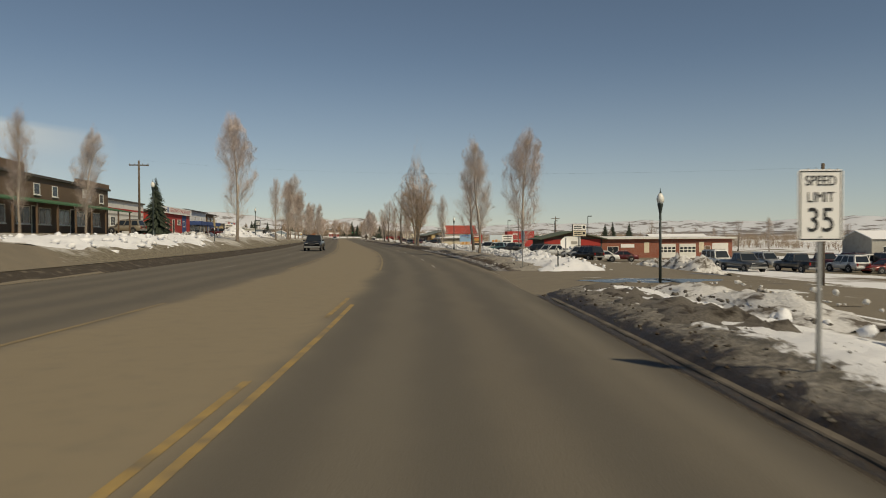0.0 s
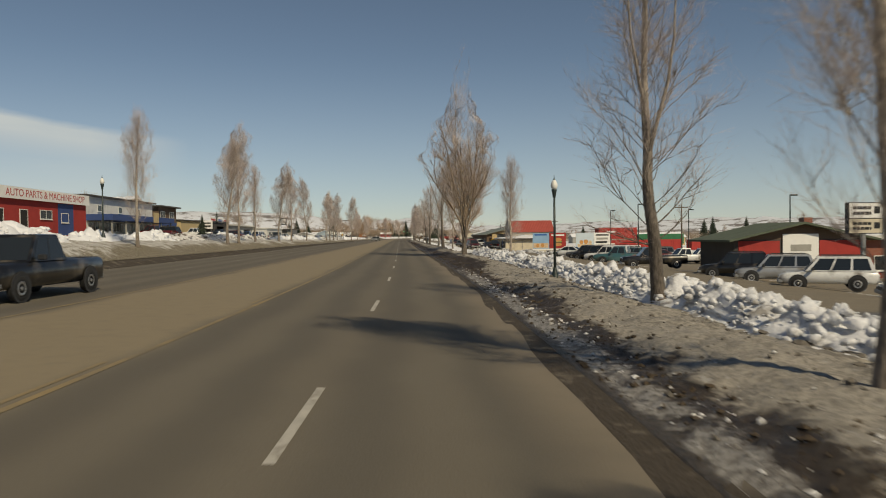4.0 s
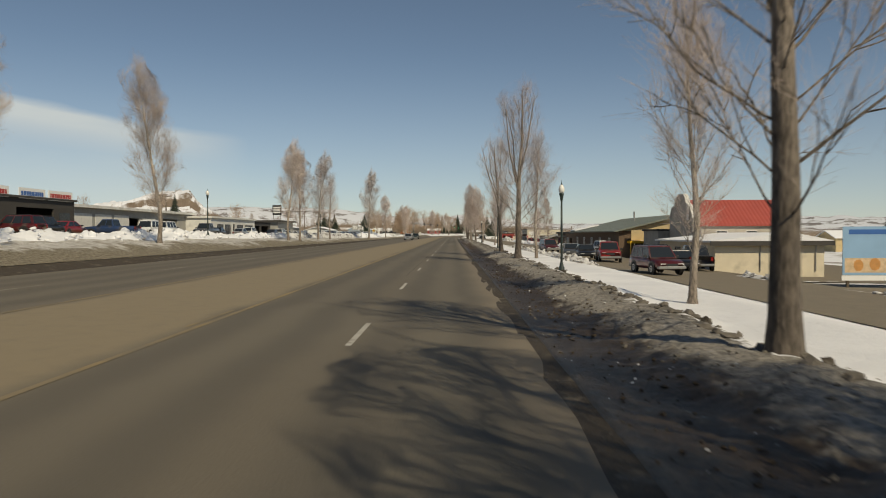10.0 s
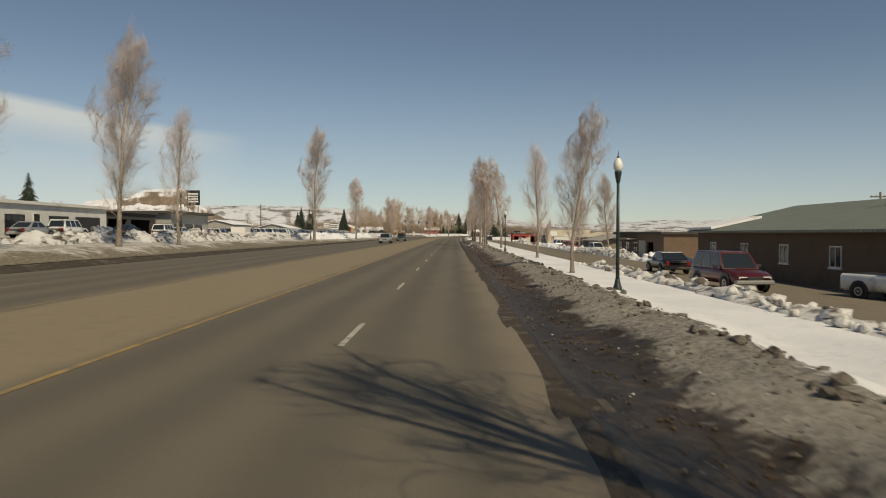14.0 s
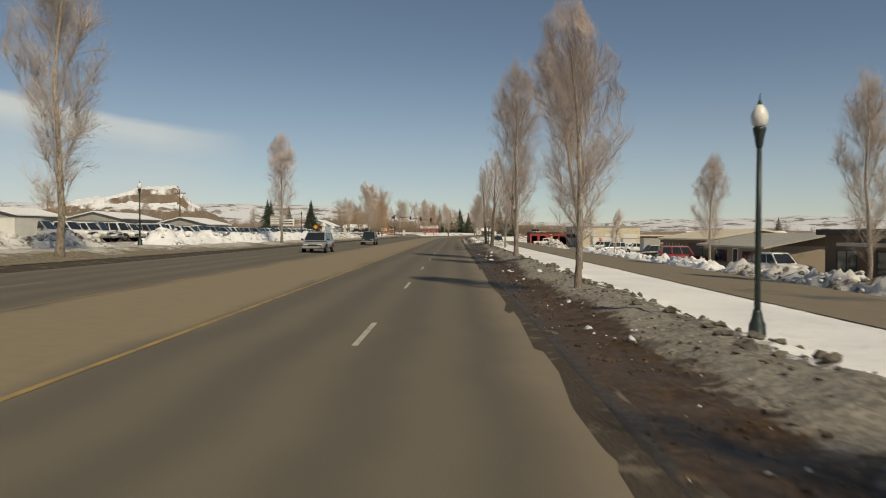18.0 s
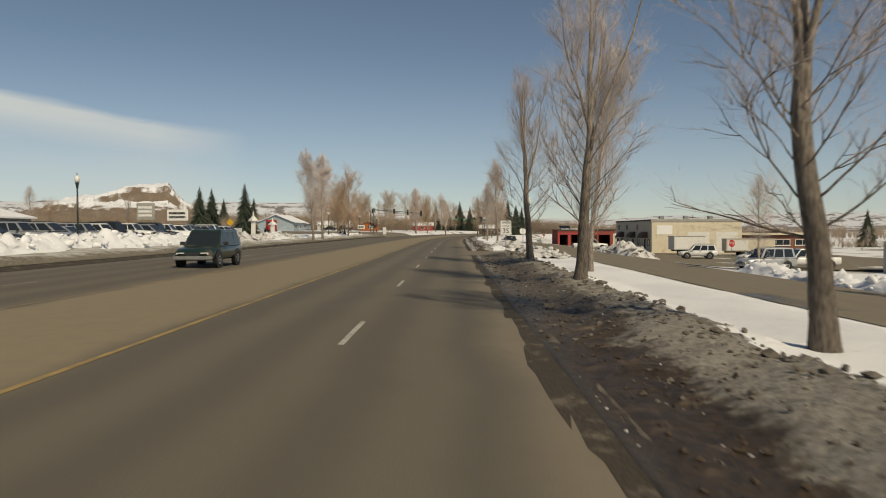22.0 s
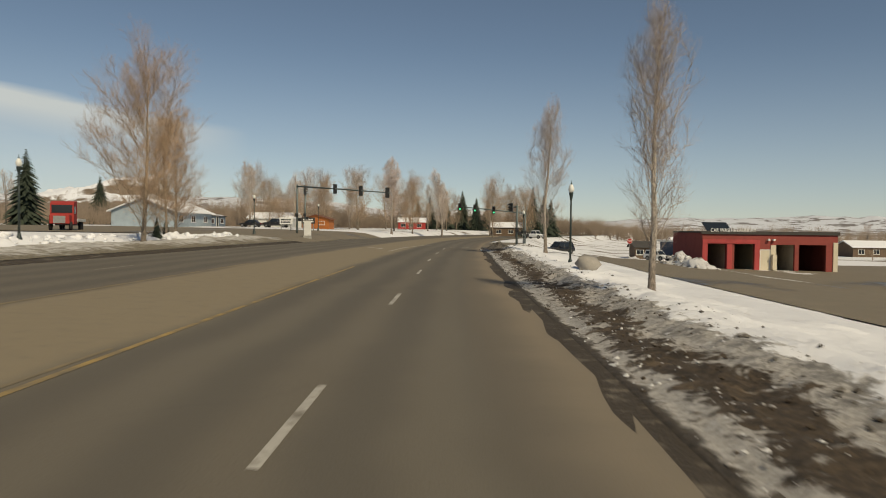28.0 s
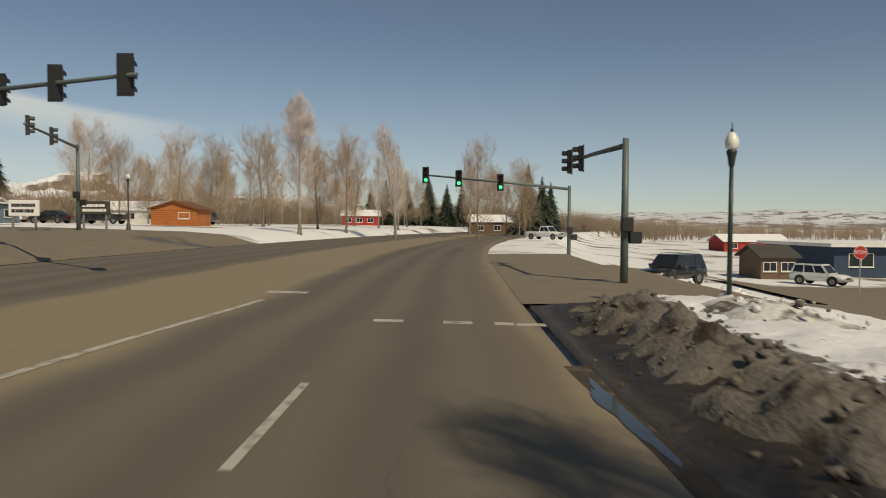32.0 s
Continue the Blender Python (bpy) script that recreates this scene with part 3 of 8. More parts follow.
# ---- mesh tools ----
class MB:
    """Collects vertices and faces for one mesh."""

    def __init__(self):
        self.v, self.f, self.uv = [], [], None

    def add(self, vs, fs):
        k = len(self.v)
        self.v += [tuple(p) for p in vs]
        self.f += [tuple(i + k for i in f_) for f_ in fs]
        return self

    def box(self, x0, x1, y0, y1, z0, z1, cut=0.0):
        if not cut:
            vs = [(x, y, z) for z in (z0, z1) for y in (y0, y1) for x in (x0, x1)]
            return self.add(vs, [(0, 2, 3, 1), (4, 5, 7, 6), (0, 1, 5, 4), (2, 6, 7, 3), (0, 4, 6, 2), (1, 3, 7, 5)])
        c = cut
        ring = [(x0 + c, y0), (x1 - c, y0), (x1, y0 + c), (x1, y1 - c), (x1 - c, y1), (x0 + c, y1), (x0, y1 - c), (x0, y0 + c)]
        cx, cy = (x0 + x1) / 2, (y0 + y1) / 2
        fx, fy = 1 - 2 * c / max(x1 - x0, 1e-6), 1 - 2 * c / max(y1 - y0, 1e-6)
        small = [(cx + (x - cx) * fx, cy + (y - cy) * fy) for x, y in ring]
        vs = [(*q, z0) for q in small] + [(*q, z0 + c) for q in ring] + [(*q, z1 - c) for q in ring] + [(*q, z1) for q in small]
        fs = [tuple(range(7, -1, -1)), tuple(range(24, 32))]
        for r_ in range(3):
            fs += [(8 * r_ + i, 8 * r_ + (i + 1) % 8, 8 * r_ + 8 + (i + 1) % 8, 8 * r_ + 8 + i) for i in range(8)]
        return self.add(vs, fs)

    def tube(self, pts, radii, n=6, caps=True):
        pts = [Vector(p) for p in pts]
        vs, fs = [], []
        for i, p in enumerate(pts):
            d = (pts[min(i + 1, len(pts) - 1)] - pts[max(i - 1, 0)]).normalized()
            a = d.cross(Vector((0, 1, 0)) if abs(d.y) < 0.9 else Vector((1, 0, 0))).normalized()
            b = d.cross(a)
            r_ = radii[i] if hasattr(radii, "__len__") else radii
            vs += [p + (a * math.cos(math.tau * k / n) + b * math.sin(math.tau * k / n)) * r_ for k in range(n)]
        for i in range(len(pts) - 1):
            fs += [(n * i + k, n * i + (k + 1) % n, n * (i + 1) + (k + 1) % n, n * (i + 1) + k) for k in range(n)]
        if caps:
            fs += [tuple(range(n - 1, -1, -1)), tuple(range(n * (len(pts) - 1), n * len(pts)))]
        return self.add(vs, fs)

    def extrude(self, outline, axis, a, b):
        """A closed outline in the two other axes (in x, y, z order), pulled from a to b along axis."""
        def at(p, w):
            q = list(p)
            q.insert(axis, w)
            return tuple(q)
        n = len(outline)
        vs = [at(p, a) for p in outline] + [at(p, b) for p in outline]
        fs = [tuple(range(n - 1, -1, -1)), tuple(range(n, 2 * n))] + [(i, (i + 1) % n, n + (i + 1) % n, n + i) for i in range(n)]
        return self.add(vs, fs)

    def lathe(self, profile, n=12, centre=(0, 0)):
        """profile: (radius, z) from the bottom up."""
        vs, fs = [], []
        for r_, z in profile:
            vs += [(centre[0] + r_ * math.cos(math.tau * k / n), centre[1] + r_ * math.sin(math.tau * k / n), z) for k in range(n)]
        for i in range(len(profile) - 1):
            fs += [(n * i + k, n * i + (k + 1) % n, n * (i + 1) + (k + 1) % n, n * (i + 1) + k) for k in range(n)]
        fs += [tuple(range(n - 1, -1, -1)), tuple(range(n * (len(profile) - 1), n * len(profile)))]
        return self.add(vs, fs)

    def chunk(self, c, r_, rng, flat=0.7):
        """A rough lump."""
        t_ = (1 + 5 ** 0.5) / 2
        vs = []
        sx, sy, sz = rng.uniform(0.65, 1.35), rng.uniform(0.65, 1.35), rng.uniform(0.7, 1.4) * flat
        for p in ((-1, t_, 0), (1, t_, 0), (-1, -t_, 0), (1, -t_, 0), (0, -1, t_), (0, 1, t_), (0, -1, -t_), (0, 1, -t_), (t_, 0, -1), (t_, 0, 1), (-t_, 0, -1), (-t_, 0, 1)):
            k = r_ / 1.9 * rng.uniform(0.6, 1.3)
            vs.append((c[0] + p[0] * k * sx, c[1] + p[1] * k * sy, c[2] + p[2] * k * sz))
        fs = [(0, 11, 5), (0, 5, 1), (0, 1, 7), (0, 7, 10), (0, 10, 11), (1, 5, 9), (5, 11, 4), (11, 10, 2), (10, 7, 6), (7, 1, 8), (3, 9, 4), (3, 4, 2), (3, 2, 6), (3, 6, 8), (3, 8, 9), (4, 9, 5), (2, 4, 11), (6, 2, 10), (8, 6, 7), (9, 8, 1)]
        return self.add(vs, fs)

    def pebble(self, c, r_, rng, flat=0.7):
        """A small six-cornered lump."""
        a, s_ = rng.random() * math.tau, rng.uniform(0.6, 1.5)
        ca, sa = math.cos(a) * r_, math.sin(a) * r_
        x, y, z = c
        k = [rng.uniform(0.6, 1.2) for _ in range(6)]
        vs = [(x + ca * k[0] * s_, y + sa * k[0] * s_, z), (x - sa * k[1], y + ca * k[1], z + r_ * .2), (x - ca * k[2] * s_, y - sa * k[2] * s_, z), (x + sa * k[3], y - ca * k[3], z + r_ * .1), (x + ca * .3, y, z + r_ * flat * k[4]), (x, y, z - r_ * .6)]
        return self.add(vs, [(0, 1, 4), (1, 2, 4), (2, 3, 4), (3, 0, 4), (1, 0, 5), (2, 1, 5), (3, 2, 5), (0, 3, 5)])

    def mesh(self, name, mat, smooth=False):
        me = bpy.data.meshes.new(name)
        me.from_pydata(self.v, [], self.f)
        if self.uv is not None:
            lay = me.uv_layers.new(name="UVMap")
            idx = np.empty(len(me.loops), dtype=np.int32)
            me.loops.foreach_get("vertex_index", idx)
            lay.data.foreach_set("uv", np.asarray(self.uv, dtype=np.float32)[idx].ravel())
        me.materials.append(mat)
        if smooth:
            me.polygons.foreach_set("use_smooth", [True] * len(me.polygons))
        me.update()
        return me


def thing(name, m, label, category, group="", kind=""):
    ob = new(name)
    ob.matrix_basis = m
    ob.empty_display_size = 0.2
    return tagged(ob, label, category, group, kind)


def part(name, mb, mat, parent, label="", smooth=False, at=None):
    ob = new(name, mb.mesh(name, mat, smooth) if isinstance(mb, MB) else mb)
    ob.parent = parent
    if at is not None:
        ob.matrix_basis = at
    return tagged(ob, label)


def solo(name, mb, mat, label, category, kind="", group="", smooth=False, m=None):
    ob = new(name, mb.mesh(name, mat, smooth))
    if m is not None:
        ob.matrix_basis = m
    return tagged(ob, label, category, group, kind)


# ---- the road's line: its heading in degrees by y, and what follows from it ----
HEAD_Y = [-700, -60, -2.2, 28.5, 59.3, 90.2, 113.4, 437.9, 453.3, 468.8, 484.2, 492, 510, 530, 560, 640, 760, 4000]
HEAD_A = [-13, -12.0, -8.41, -5.37, -2.58, -0.65, 0.0, -0.02, -0.32, -0.96, -2.23, -2.7, -2.6, -4, -8, -16, -22, -22]
GY = np.arange(-700, 1200, 0.5)
GA = np.interp(GY, HEAD_Y, HEAD_A)
GX = np.cumsum(-np.tan(np.radians(GA)) * 0.5)
GX -= np.interp(152.0, GY, GX)


def xc(y):
    return float(np.interp(y, GY, GX))


def heading(y):
    return float(np.interp(y, GY, GA))


# the lie of the land across the road; the near kerb wanders a little, and the far side rises towards the south end
PO = [-900, -60, -33, -22, -19, -17.3, -16.4, 1.75, 3.4, 8.0, 9.6, 11.5, 19.5, 25, 45, 70, 900]
PZ = [2.4, 1.75, 1.55, 1.30, 1.10, 0.66, 0.48, 0.0, 0.1, 0.1, -0.1, -0.50, -0.85, -1.5, -1.9, -2.1, -2.4]
EDGE_Y = [-60, 20, 33, 65, 150, 330, 400, 440, 482, 492, 500, 506, 520]
EDGE_O = [-1.0, -0.95, -0.3, 0.15, 0.0, 0.0, 0.1, 0.38, 0.40, 0.10, -0.25, -0.2, 0.0]


def edge(y):
    return float(np.interp(y, EDGE_Y, EDGE_O))


def lie(o, y=300.0):
    z = float(np.interp(o, PO, PZ))
    if o < -16.4:
        k = float(np.interp(y, [-100, 100, 180, 240, 300, 340, 450, 520, 565], [1.8, 1.8, 1.5, 1.2, 0.9, 0.55, 0.45, 0.85, 1.3]))
        z = 0.48 + (z - 0.48) * k
    elif o > 8.6 and y > 502:
        # the side street falls away from the junction
        z -= float(np.interp(o, [8.6, 14, 25], [0, 1.15, 1.3])) * min(1.0, (y - 502) / 18)
    return z


def ground_z(x, y):
    return lie(x - xc(min(max(y, -690), 1190)), y)


def strip(name, mat, y0, y1, step_y, os_, zf, label, category, kind="structure", parent=None, smooth=True):
    """A surface that follows the road: os_ offsets across, zf(o, y) its height."""
    mb = MB()
    ys = np.linspace(y0, y1, max(2, int(round((y1 - y0) / step_y)) + 1))
    n = len(os_)
    mb.uv = []
    for y in ys:
        c = xc(y)
        for o in os_:
            mb.v.append((c + o + (edge(y) if o > 1.0 else 0), y, zf(o, y)))
            mb.uv.append((o, y))
    for i in range(len(ys) - 1):
        for k in range(n - 1):
            a = i * n + k
            mb.f.append((a, a + 1, a + n + 1, a + n))
    if parent is None:
        return solo(name, mb, mat, label, category, kind, smooth=smooth)
    return part(name, mb, mat, parent, label, smooth)


def nz(x, y, s=1.0, seed=0.0):
    return noise.noise((x * s + seed, y * s, seed))

# ---- the setting ----
GO = [-2600, -1200, -600, -300, -150, -80, -50, -35, -28, -22, -19, -17.3, -16.4, -8, 1.0, 1.6, 4, 8.5, 10, 11.5, 15, 19.5, 22, 25, 30, 45, 70, 120, 200, 400, 800, 1500, 2600]
GYS = [-700, -400, -250, -150, -80, *range(-40, 620, 12), 640, 680, 740, 820, 920, 1100, 1400, 1900, 2700, 4200]


def ground_sheet():
    mb = MB()
    for y in GYS:
        c = xc(min(max(y, -690), 1190))
        for o in GO:
            w = 0.3 if abs(o) > 25 else 0.0
            dip = -0.16 if -22.5 < o < 20 else -0.06
            mb.v.append((c + o, y, lie(o, y) + dip + w * nz(o, y, 0.02)))
    n = len(GO)
    for i in range(len(GYS) - 1):
        mb.f += [(i * n + k, i * n + k + 1, (i + 1) * n + k + 1, (i + 1) * n + k) for k in range(n - 1)]
    return solo("ground", mb, M_GROUND, "snowy valley floor with patches of dead grass", "ground", "structure", smooth=True)


ground_sheet()


def road_z(o, y):
    return -0.027 * (o - 1.75)


ROAD_OS = [-16.4, -13, -9.6, -7.2, -4.8, -3, -1.5, 0, 0.95, 1.75]
strip("road", M_ROAD, -260, 830, 4.0, ROAD_OS, road_z, "worn grey asphalt five-lane road with sand left from winter", "road")

# side street at the junction, ways into the lots, and the frontage road
LZ = lambda lift: (lambda o, y: lie(o, y) + lift)
DRV = lambda o, y: (0.004 if o < 2 else 0.03) if o < 9 else lie(o) + 0.035
strip("side_street", M_DRIVE, 510, 528, 3.0, [1.75, 4, 8, 9.6, 11.5, 14, 16, 19.5, 25, 45, 95], lambda o, y: (0.01 if o < 2 else 0.03) if o < 9 else lie(o, y) + 0.03, "sanded asphalt side street at the junction", "road")
strip("side_street", M_DRIVE, 502, 548, 8.0, [-120, -60, -33, -22, -19, -17.3, -16.4], LZ(0.03), "sanded asphalt side street across the main road", "road")
strip("side_street", M_DRIVE, 528, 542, 3.5, [1.75, 4, 7.4], lambda o, y: 0.01 if o < 2 else 0.03, "sanded asphalt at the turn into the side street", "road")
strip("side_street", M_DRIVE, 528, 548, 5.0, [19.5, 25, 45, 95], LZ(0.03), "sanded asphalt beyond the side street", "road")
strip("frontage_road", M_DRIVE, 36, 510, 5.0, [11.5, 13.5, 16, 19.5], LZ(0.02), "brown-grey asphalt frontage road beside the verge", "road")
strip("driveway", M_DRIVE, 20.5, 37.5, 2.0, [1.75, 3, 5, 8.5, 9.6, 11.5, 14], DRV, "worn asphalt driveway across the verge", "driveway")
strip("driveway", M_DRIVE, 394.5, 405.5, 2.0, [1.75, 3, 5, 8.5, 9.6, 11.5], DRV, "wet asphalt driveway across the verge", "driveway")
strip("car_park", M_LOT, 36, 200, 6.0, [19.5, 25, 30, 45, 60, 90], LZ(0.015), "asphalt car park with patches of snow", "car park")
strip("car_park", M_LOT, -40, 36, 6.0, [11.5, 13.5, 16, 19.5, 25, 45, 70], LZ(0.015), "asphalt car park with patches of snow", "car park")
strip("car_park", M_LOT, 202, 294, 6.0, [19.5, 25, 30, 45], LZ(0.015), "asphalt forecourt of the shops", "car park")
strip("car_park", M_LOT, 402, 511, 6.0, [19.5, 25, 30, 60], LZ(0.015), "asphalt yard by the car wash", "car park")
strip("car_park", M_LOT, 40, 316, 6.0, [-62, -45, -33, -26], LZ(0.015), "asphalt forecourts of the shops", "car park")
strip("car_park", M_LOT, 330, 456, 6.0, [-70, -45, -33, -27], LZ(0.015), "asphalt car sales lot", "car park")
strip("car_park", M_LOT, -60, 30, 6.0, [-62, -45, -33, -22, -19, -17.3, -16.4], LZ(0.02), "asphalt forecourt with meltwater", "car park")


def painted(name, mat, o, w, y0, y1, parent_label, step_y=3.0, lift=0.006):
    return strip(name, mat, y0, y1, step_y, [o - w / 2, o + w / 2], lambda oo, y: road_z(oo, y) + lift, parent_label, "road marking")


# yellow lines at both sides of the turning lane; they open for the driveway
for y0, y1, m_ in ((-200, 17.0, M_YELLOW), (36.0, 185.0, M_YELLOW_WORN), (185.0, 464.0, M_YELLOW)):
    painted("yellow_line", m_, -4.76, 0.12, y0, y1, "worn yellow line at the edge of the turning lane")
    painted("yellow_line", M_YELLOW_WORN, -9.6, 0.12, y0, y1, "worn yellow line at the edge of the turning lane")
for y0 in range(-8, 17, 12):
    painted("yellow_dash", M_YELLOW, -5.06, 0.12, y0 - 2.0, y0 + 3.0, "broken yellow line beside the turning lane")
for k in range(34):
    y0 = 42.5 + 12.345 * k
    if not (385 < y0 < 404):
        painted("yellow_dash", M_YELLOW_WORN, -4.98, 0.09, y0, y0 + 3.05, "faint broken yellow line beside the turning lane")
for k in range(-6, 32):
    y0 = 114.75 + 12.345 * k
    if y0 < 503:
        painted("lane_dash", M_WHITE_LINE, -1.48 - max(0.0, y0 - 462) * 0.0150, 0.11, y0, y0 + 3.05, "white lane dash worn by traffic", 1.6)
for k in range(38):
    y0 = 36.0 + 12.345 * k
    painted("lane_dash", M_WHITE_WORN, -13.0, 0.11, y0, y0 + 3.05, "white lane dash worn by traffic", 1.6)
wl_ = MB()
for i in range(12):
    y = 486.8 + i * 2.05
    o = float(np.interp(y, [485, 497, 503, 509], [-5.7, -5.8, -5.4, -4.85]))
    wl_.v += [(xc(y) + o - 0.08, y, road_z(o - 0.08, y) + 0.006), (xc(y) + o + 0.08, y, road_z(o + 0.08, y) + 0.006)]
wl_.f += [(2 * i, 2 * i + 1, 2 * i + 3, 2 * i + 2) for i in range(11)]
solo("white_line", wl_, M_WHITE_LINE, "solid white line of the turning lane at the junction", "road marking", "structure")
for o in (-1.5, -0.1, 0.95, 1.6):
    painted("stop_mark", M_WHITE_LINE, o, 0.60, 506.0, 506.4, "worn white stop mark", 0.4)
painted("stop_mark", M_WHITE_LINE, -4.7, 1.1, 511.0, 511.6, "worn white stop mark of the turning lane", 0.4)
# an open seam beside the lane line
seam = MB()
ys_ = np.linspace(184, 216, 65)
for y in ys_:
    o, w_ = -1.78 + 0.07 * nz(y, 3.0, 0.35) + 0.03 * nz(y, 1.0, 2.0), 0.014 + 0.010 * nz(y, 8.0, 1.3)
    seam.v += [(xc(y) + o - w_, y, road_z(o, y) + 0.004), (xc(y) + o + w_, y, road_z(o, y) + 0.004)]
seam.f += [(2 * i, 2 * i + 1, 2 * i + 3, 2 * i + 2) for i in range(len(ys_) - 1)]
solo("road_seam", seam, plain("crumbling_seam", (0.045, 0.040, 0.034), 0.95, 0.4, 3.0, 0.3), "dark crumbling seam along the lane line", "seam", "structure")
# turn arrow
AY = 490.8
arrow = MB()
for pts_ in (((AY, -0.12), (AY, 0.12), (AY + 3.2, 0.12), (AY + 3.2, -0.12)),
             ((AY + 3.2, 0.12), (AY + 3.5, 0.05), (AY + 3.5, -0.8), (AY + 4.1, -0.8), (AY + 3.3, -1.5), (AY + 2.5, -0.8), (AY + 3.2, -0.8), (AY + 3.2, -0.12))):
    arrow.add([(xc(y) - 7.3 + o, y, road_z(-7.3 + o, y) + 0.007) for y, o in pts_], [tuple(range(len(pts_)))])
solo("turn_arrow", arrow, M_WHITE_LINE, "worn white left-turn arrow on the asphalt", "road marking", "structure")

# kerb and gutter, cut by the driveways
GUT = ((-60, 20.5), (37.5, 394.0), (406.0, 502.0))
for y0, y1 in GUT:
    strip("gutter", M_GUTTER, y0, y1, 2.0, [1.45, 1.60, 1.75, 1.95, 2.18], lambda o, y: (0.004 + 0.02 * (o - 1.75) + 0.012 * nz(o, y, 1.5)) if o > 1.7 else road_z(o, y) - (0.022 if o < 1.5 else 0.004) + 0.030 * nz(o, y, 0.7) + 0.016 * nz(o, y, 2.2), "gutter full of wet grit and soil beside the asphalt", "gutter")
    seg = 3.05
    kerb = thing("kerb", Matrix.Identity(4), "stained concrete kerb half buried in wet grit", "kerb", kind="structure")
    n = int((y1 - y0) / seg)
    for i in range(n):
        a, b = y0 + i * seg + 0.008, y0 + (i + 1) * seg - 0.008
        mb = MB()
        kh = 0.06 if a < 21 else 0.018
        prof = [(2.15, -0.05), (2.165, kh - 0.02), (2.19, kh - 0.004), (2.30, kh), (2.30, -0.05)]
        vs = [(xc(y) + edge(y) + o, y, z) for y in (a, b) for o, z in prof]
        mb.add(vs, [(0, 1, 6, 5), (1, 2, 7, 6), (2, 3, 8, 7), (3, 4, 9, 8), (4, 3, 2, 1, 0), (5, 6, 7, 8, 9)])
        part("kerb_stone", mb, M_KERB, kerb)
strip("gutter", M_GUTTER, -60, 502, 5.0, [-17.3, -16.4], lambda o, y: 0.495 if o > -17 else lie(-17.3, y) + 0.04, "dark wet gutter at the far side", "gutter")


# ---- verges of ploughed snow ----
def bumps(o, y, seed=0.0):
    return 0.55 * nz(o, y * 0.7, 0.38, seed) + 0.30 * nz(o, y, 1.1, seed + 7) + 0.16 * abs(nz(o, y, 2.3, seed + 3)) + 0.16 * abs(nz(o, y, 4.1, seed + 5)) + 0.12 * nz(o, y, 6.3, seed + 2) - 0.12


def fade(y, y0, y1, w=1.8):
    return max(0.0, min(1.0, (y - y0) / w, (y1 - y) / w))


def verge_height(shape, y0, y1, seed, rough):
    so, sz = zip(*shape)

    def f(o, y):
        k = fade(y, y0, y1, 1.2)
        base = float(np.interp(o, so, sz))
        r_ = rough * max(0.15, min(1.0, (o - 2.35) * 1.4, (11.2 - o) * 0.8))
        lo = DRV(o, y) - 0.02
        if o < 1.95:
            return -0.04
        if o < 2.35:
            return (0.026 + 0.026 * nz(o * 2, y, 0.6, seed) + 0.010 * nz(o * 2, y, 1.6, seed)) if k > 0.3 else -0.03
        return lo * (1 - k) + k * max(lo - 0.05, base + r_ * bumps(o, y, seed))
    return f


def fine_os(a, b, step_o):
    return [a + (b - a) * i / int((b - a) / step_o) for i in range(int((b - a) / step_o) + 1)]


VERGES = (
    (-42, 21.6, M_VERGE_S, ((2.31, .1), (2.8, .24), (3.4, .34), (4.2, .34), (5.0, .28), (5.8, .16), (6.8, -.02), (9.4, -.25), (10.4, -.38), (11.6, -.5)), 0.24, "sooty ploughed snow and wet soil on the verge"),
    (36.4, 140, M_VERGE_A, ((2.31, .06), (3.0, .10), (3.6, .18), (4.6, .28), (5.4, .22), (6.2, .06), (7.6, -.05), (9.0, -.10), (10.4, -.35), (11.6, -.5)), 0.34, "trampled sooty snow and soil on the verge"),
    (139.5, 395.0, M_VERGE_C, ((2.31, .05), (2.8, .04), (3.3, .08), (3.8, .22), (4.5, .34), (5.1, .32), (5.8, .10), (6.8, -.12), (8.2, -.24), (9.6, -.32), (10.8, -.44), (11.6, -.52)), 0.30, "wet brown soil, sooty snow and a band of clean snow"),
    (405.0, 497.0, M_VERGE_D, ((2.31, .06), (2.8, .16), (3.4, .18), (4.0, .32), (5.0, .40), (5.8, .28), (6.8, .10), (8.2, -.10), (9.6, -.25), (10.8, -.44), (11.6, -.52)), 0.42, "crusted grey-white snow along the verge"),
    (495.0, 510, M_VERGE_E, ((2.31, .06), (2.8, .16), (3.4, .18), (4.0, .32), (5.0, .38), (6.0, .34), (7.5, .2), (9.6, .0), (10.8, -.42), (11.6, -.52)), 0.34, "black sooty crust and clean snow at the junction"),
)
VERGE_F = []
for i, (y0, y1, mat, shape, rough, label) in enumerate(VERGES):
    vf = verge_height(shape, y0, y1, 11.0 * i, rough)
    VERGE_F.append((y0, y1, vf))
    strip("verge", mat, y0, y1, 0.17, [1.93, 2.0, 2.07, 2.14, 2.21, *fine_os(2.31, 5.8, 0.11), *fine_os(5.98, 11.6, 0.3)], vf, label, "verge")


def verge_z(o, y):
    for y0, y1, vf in VERGE_F:
        if y0 <= y <= y1:
            return vf(o, y)
    return 0.03


def lver(o, y):
    return lie(o, y) + 0.06 + 0.28 * bumps(o, y, 40) * max(0, min(1, (-17.3 - o) * 0.8))


strip("car_park", M_LOT, -40, 30, 5.0, [-29, -25, -22, -19, -17.3], LZ(0.06), "wet asphalt forecourt with patches of snow", "car park")
for y0, y1 in ((30, 502),):
    strip("verge", M_LVERGE, y0, y1, 0.9, fine_os(-27.5, -17.3, 0.5), lver, "dirty snow and dead grass on the far verge", "verge")

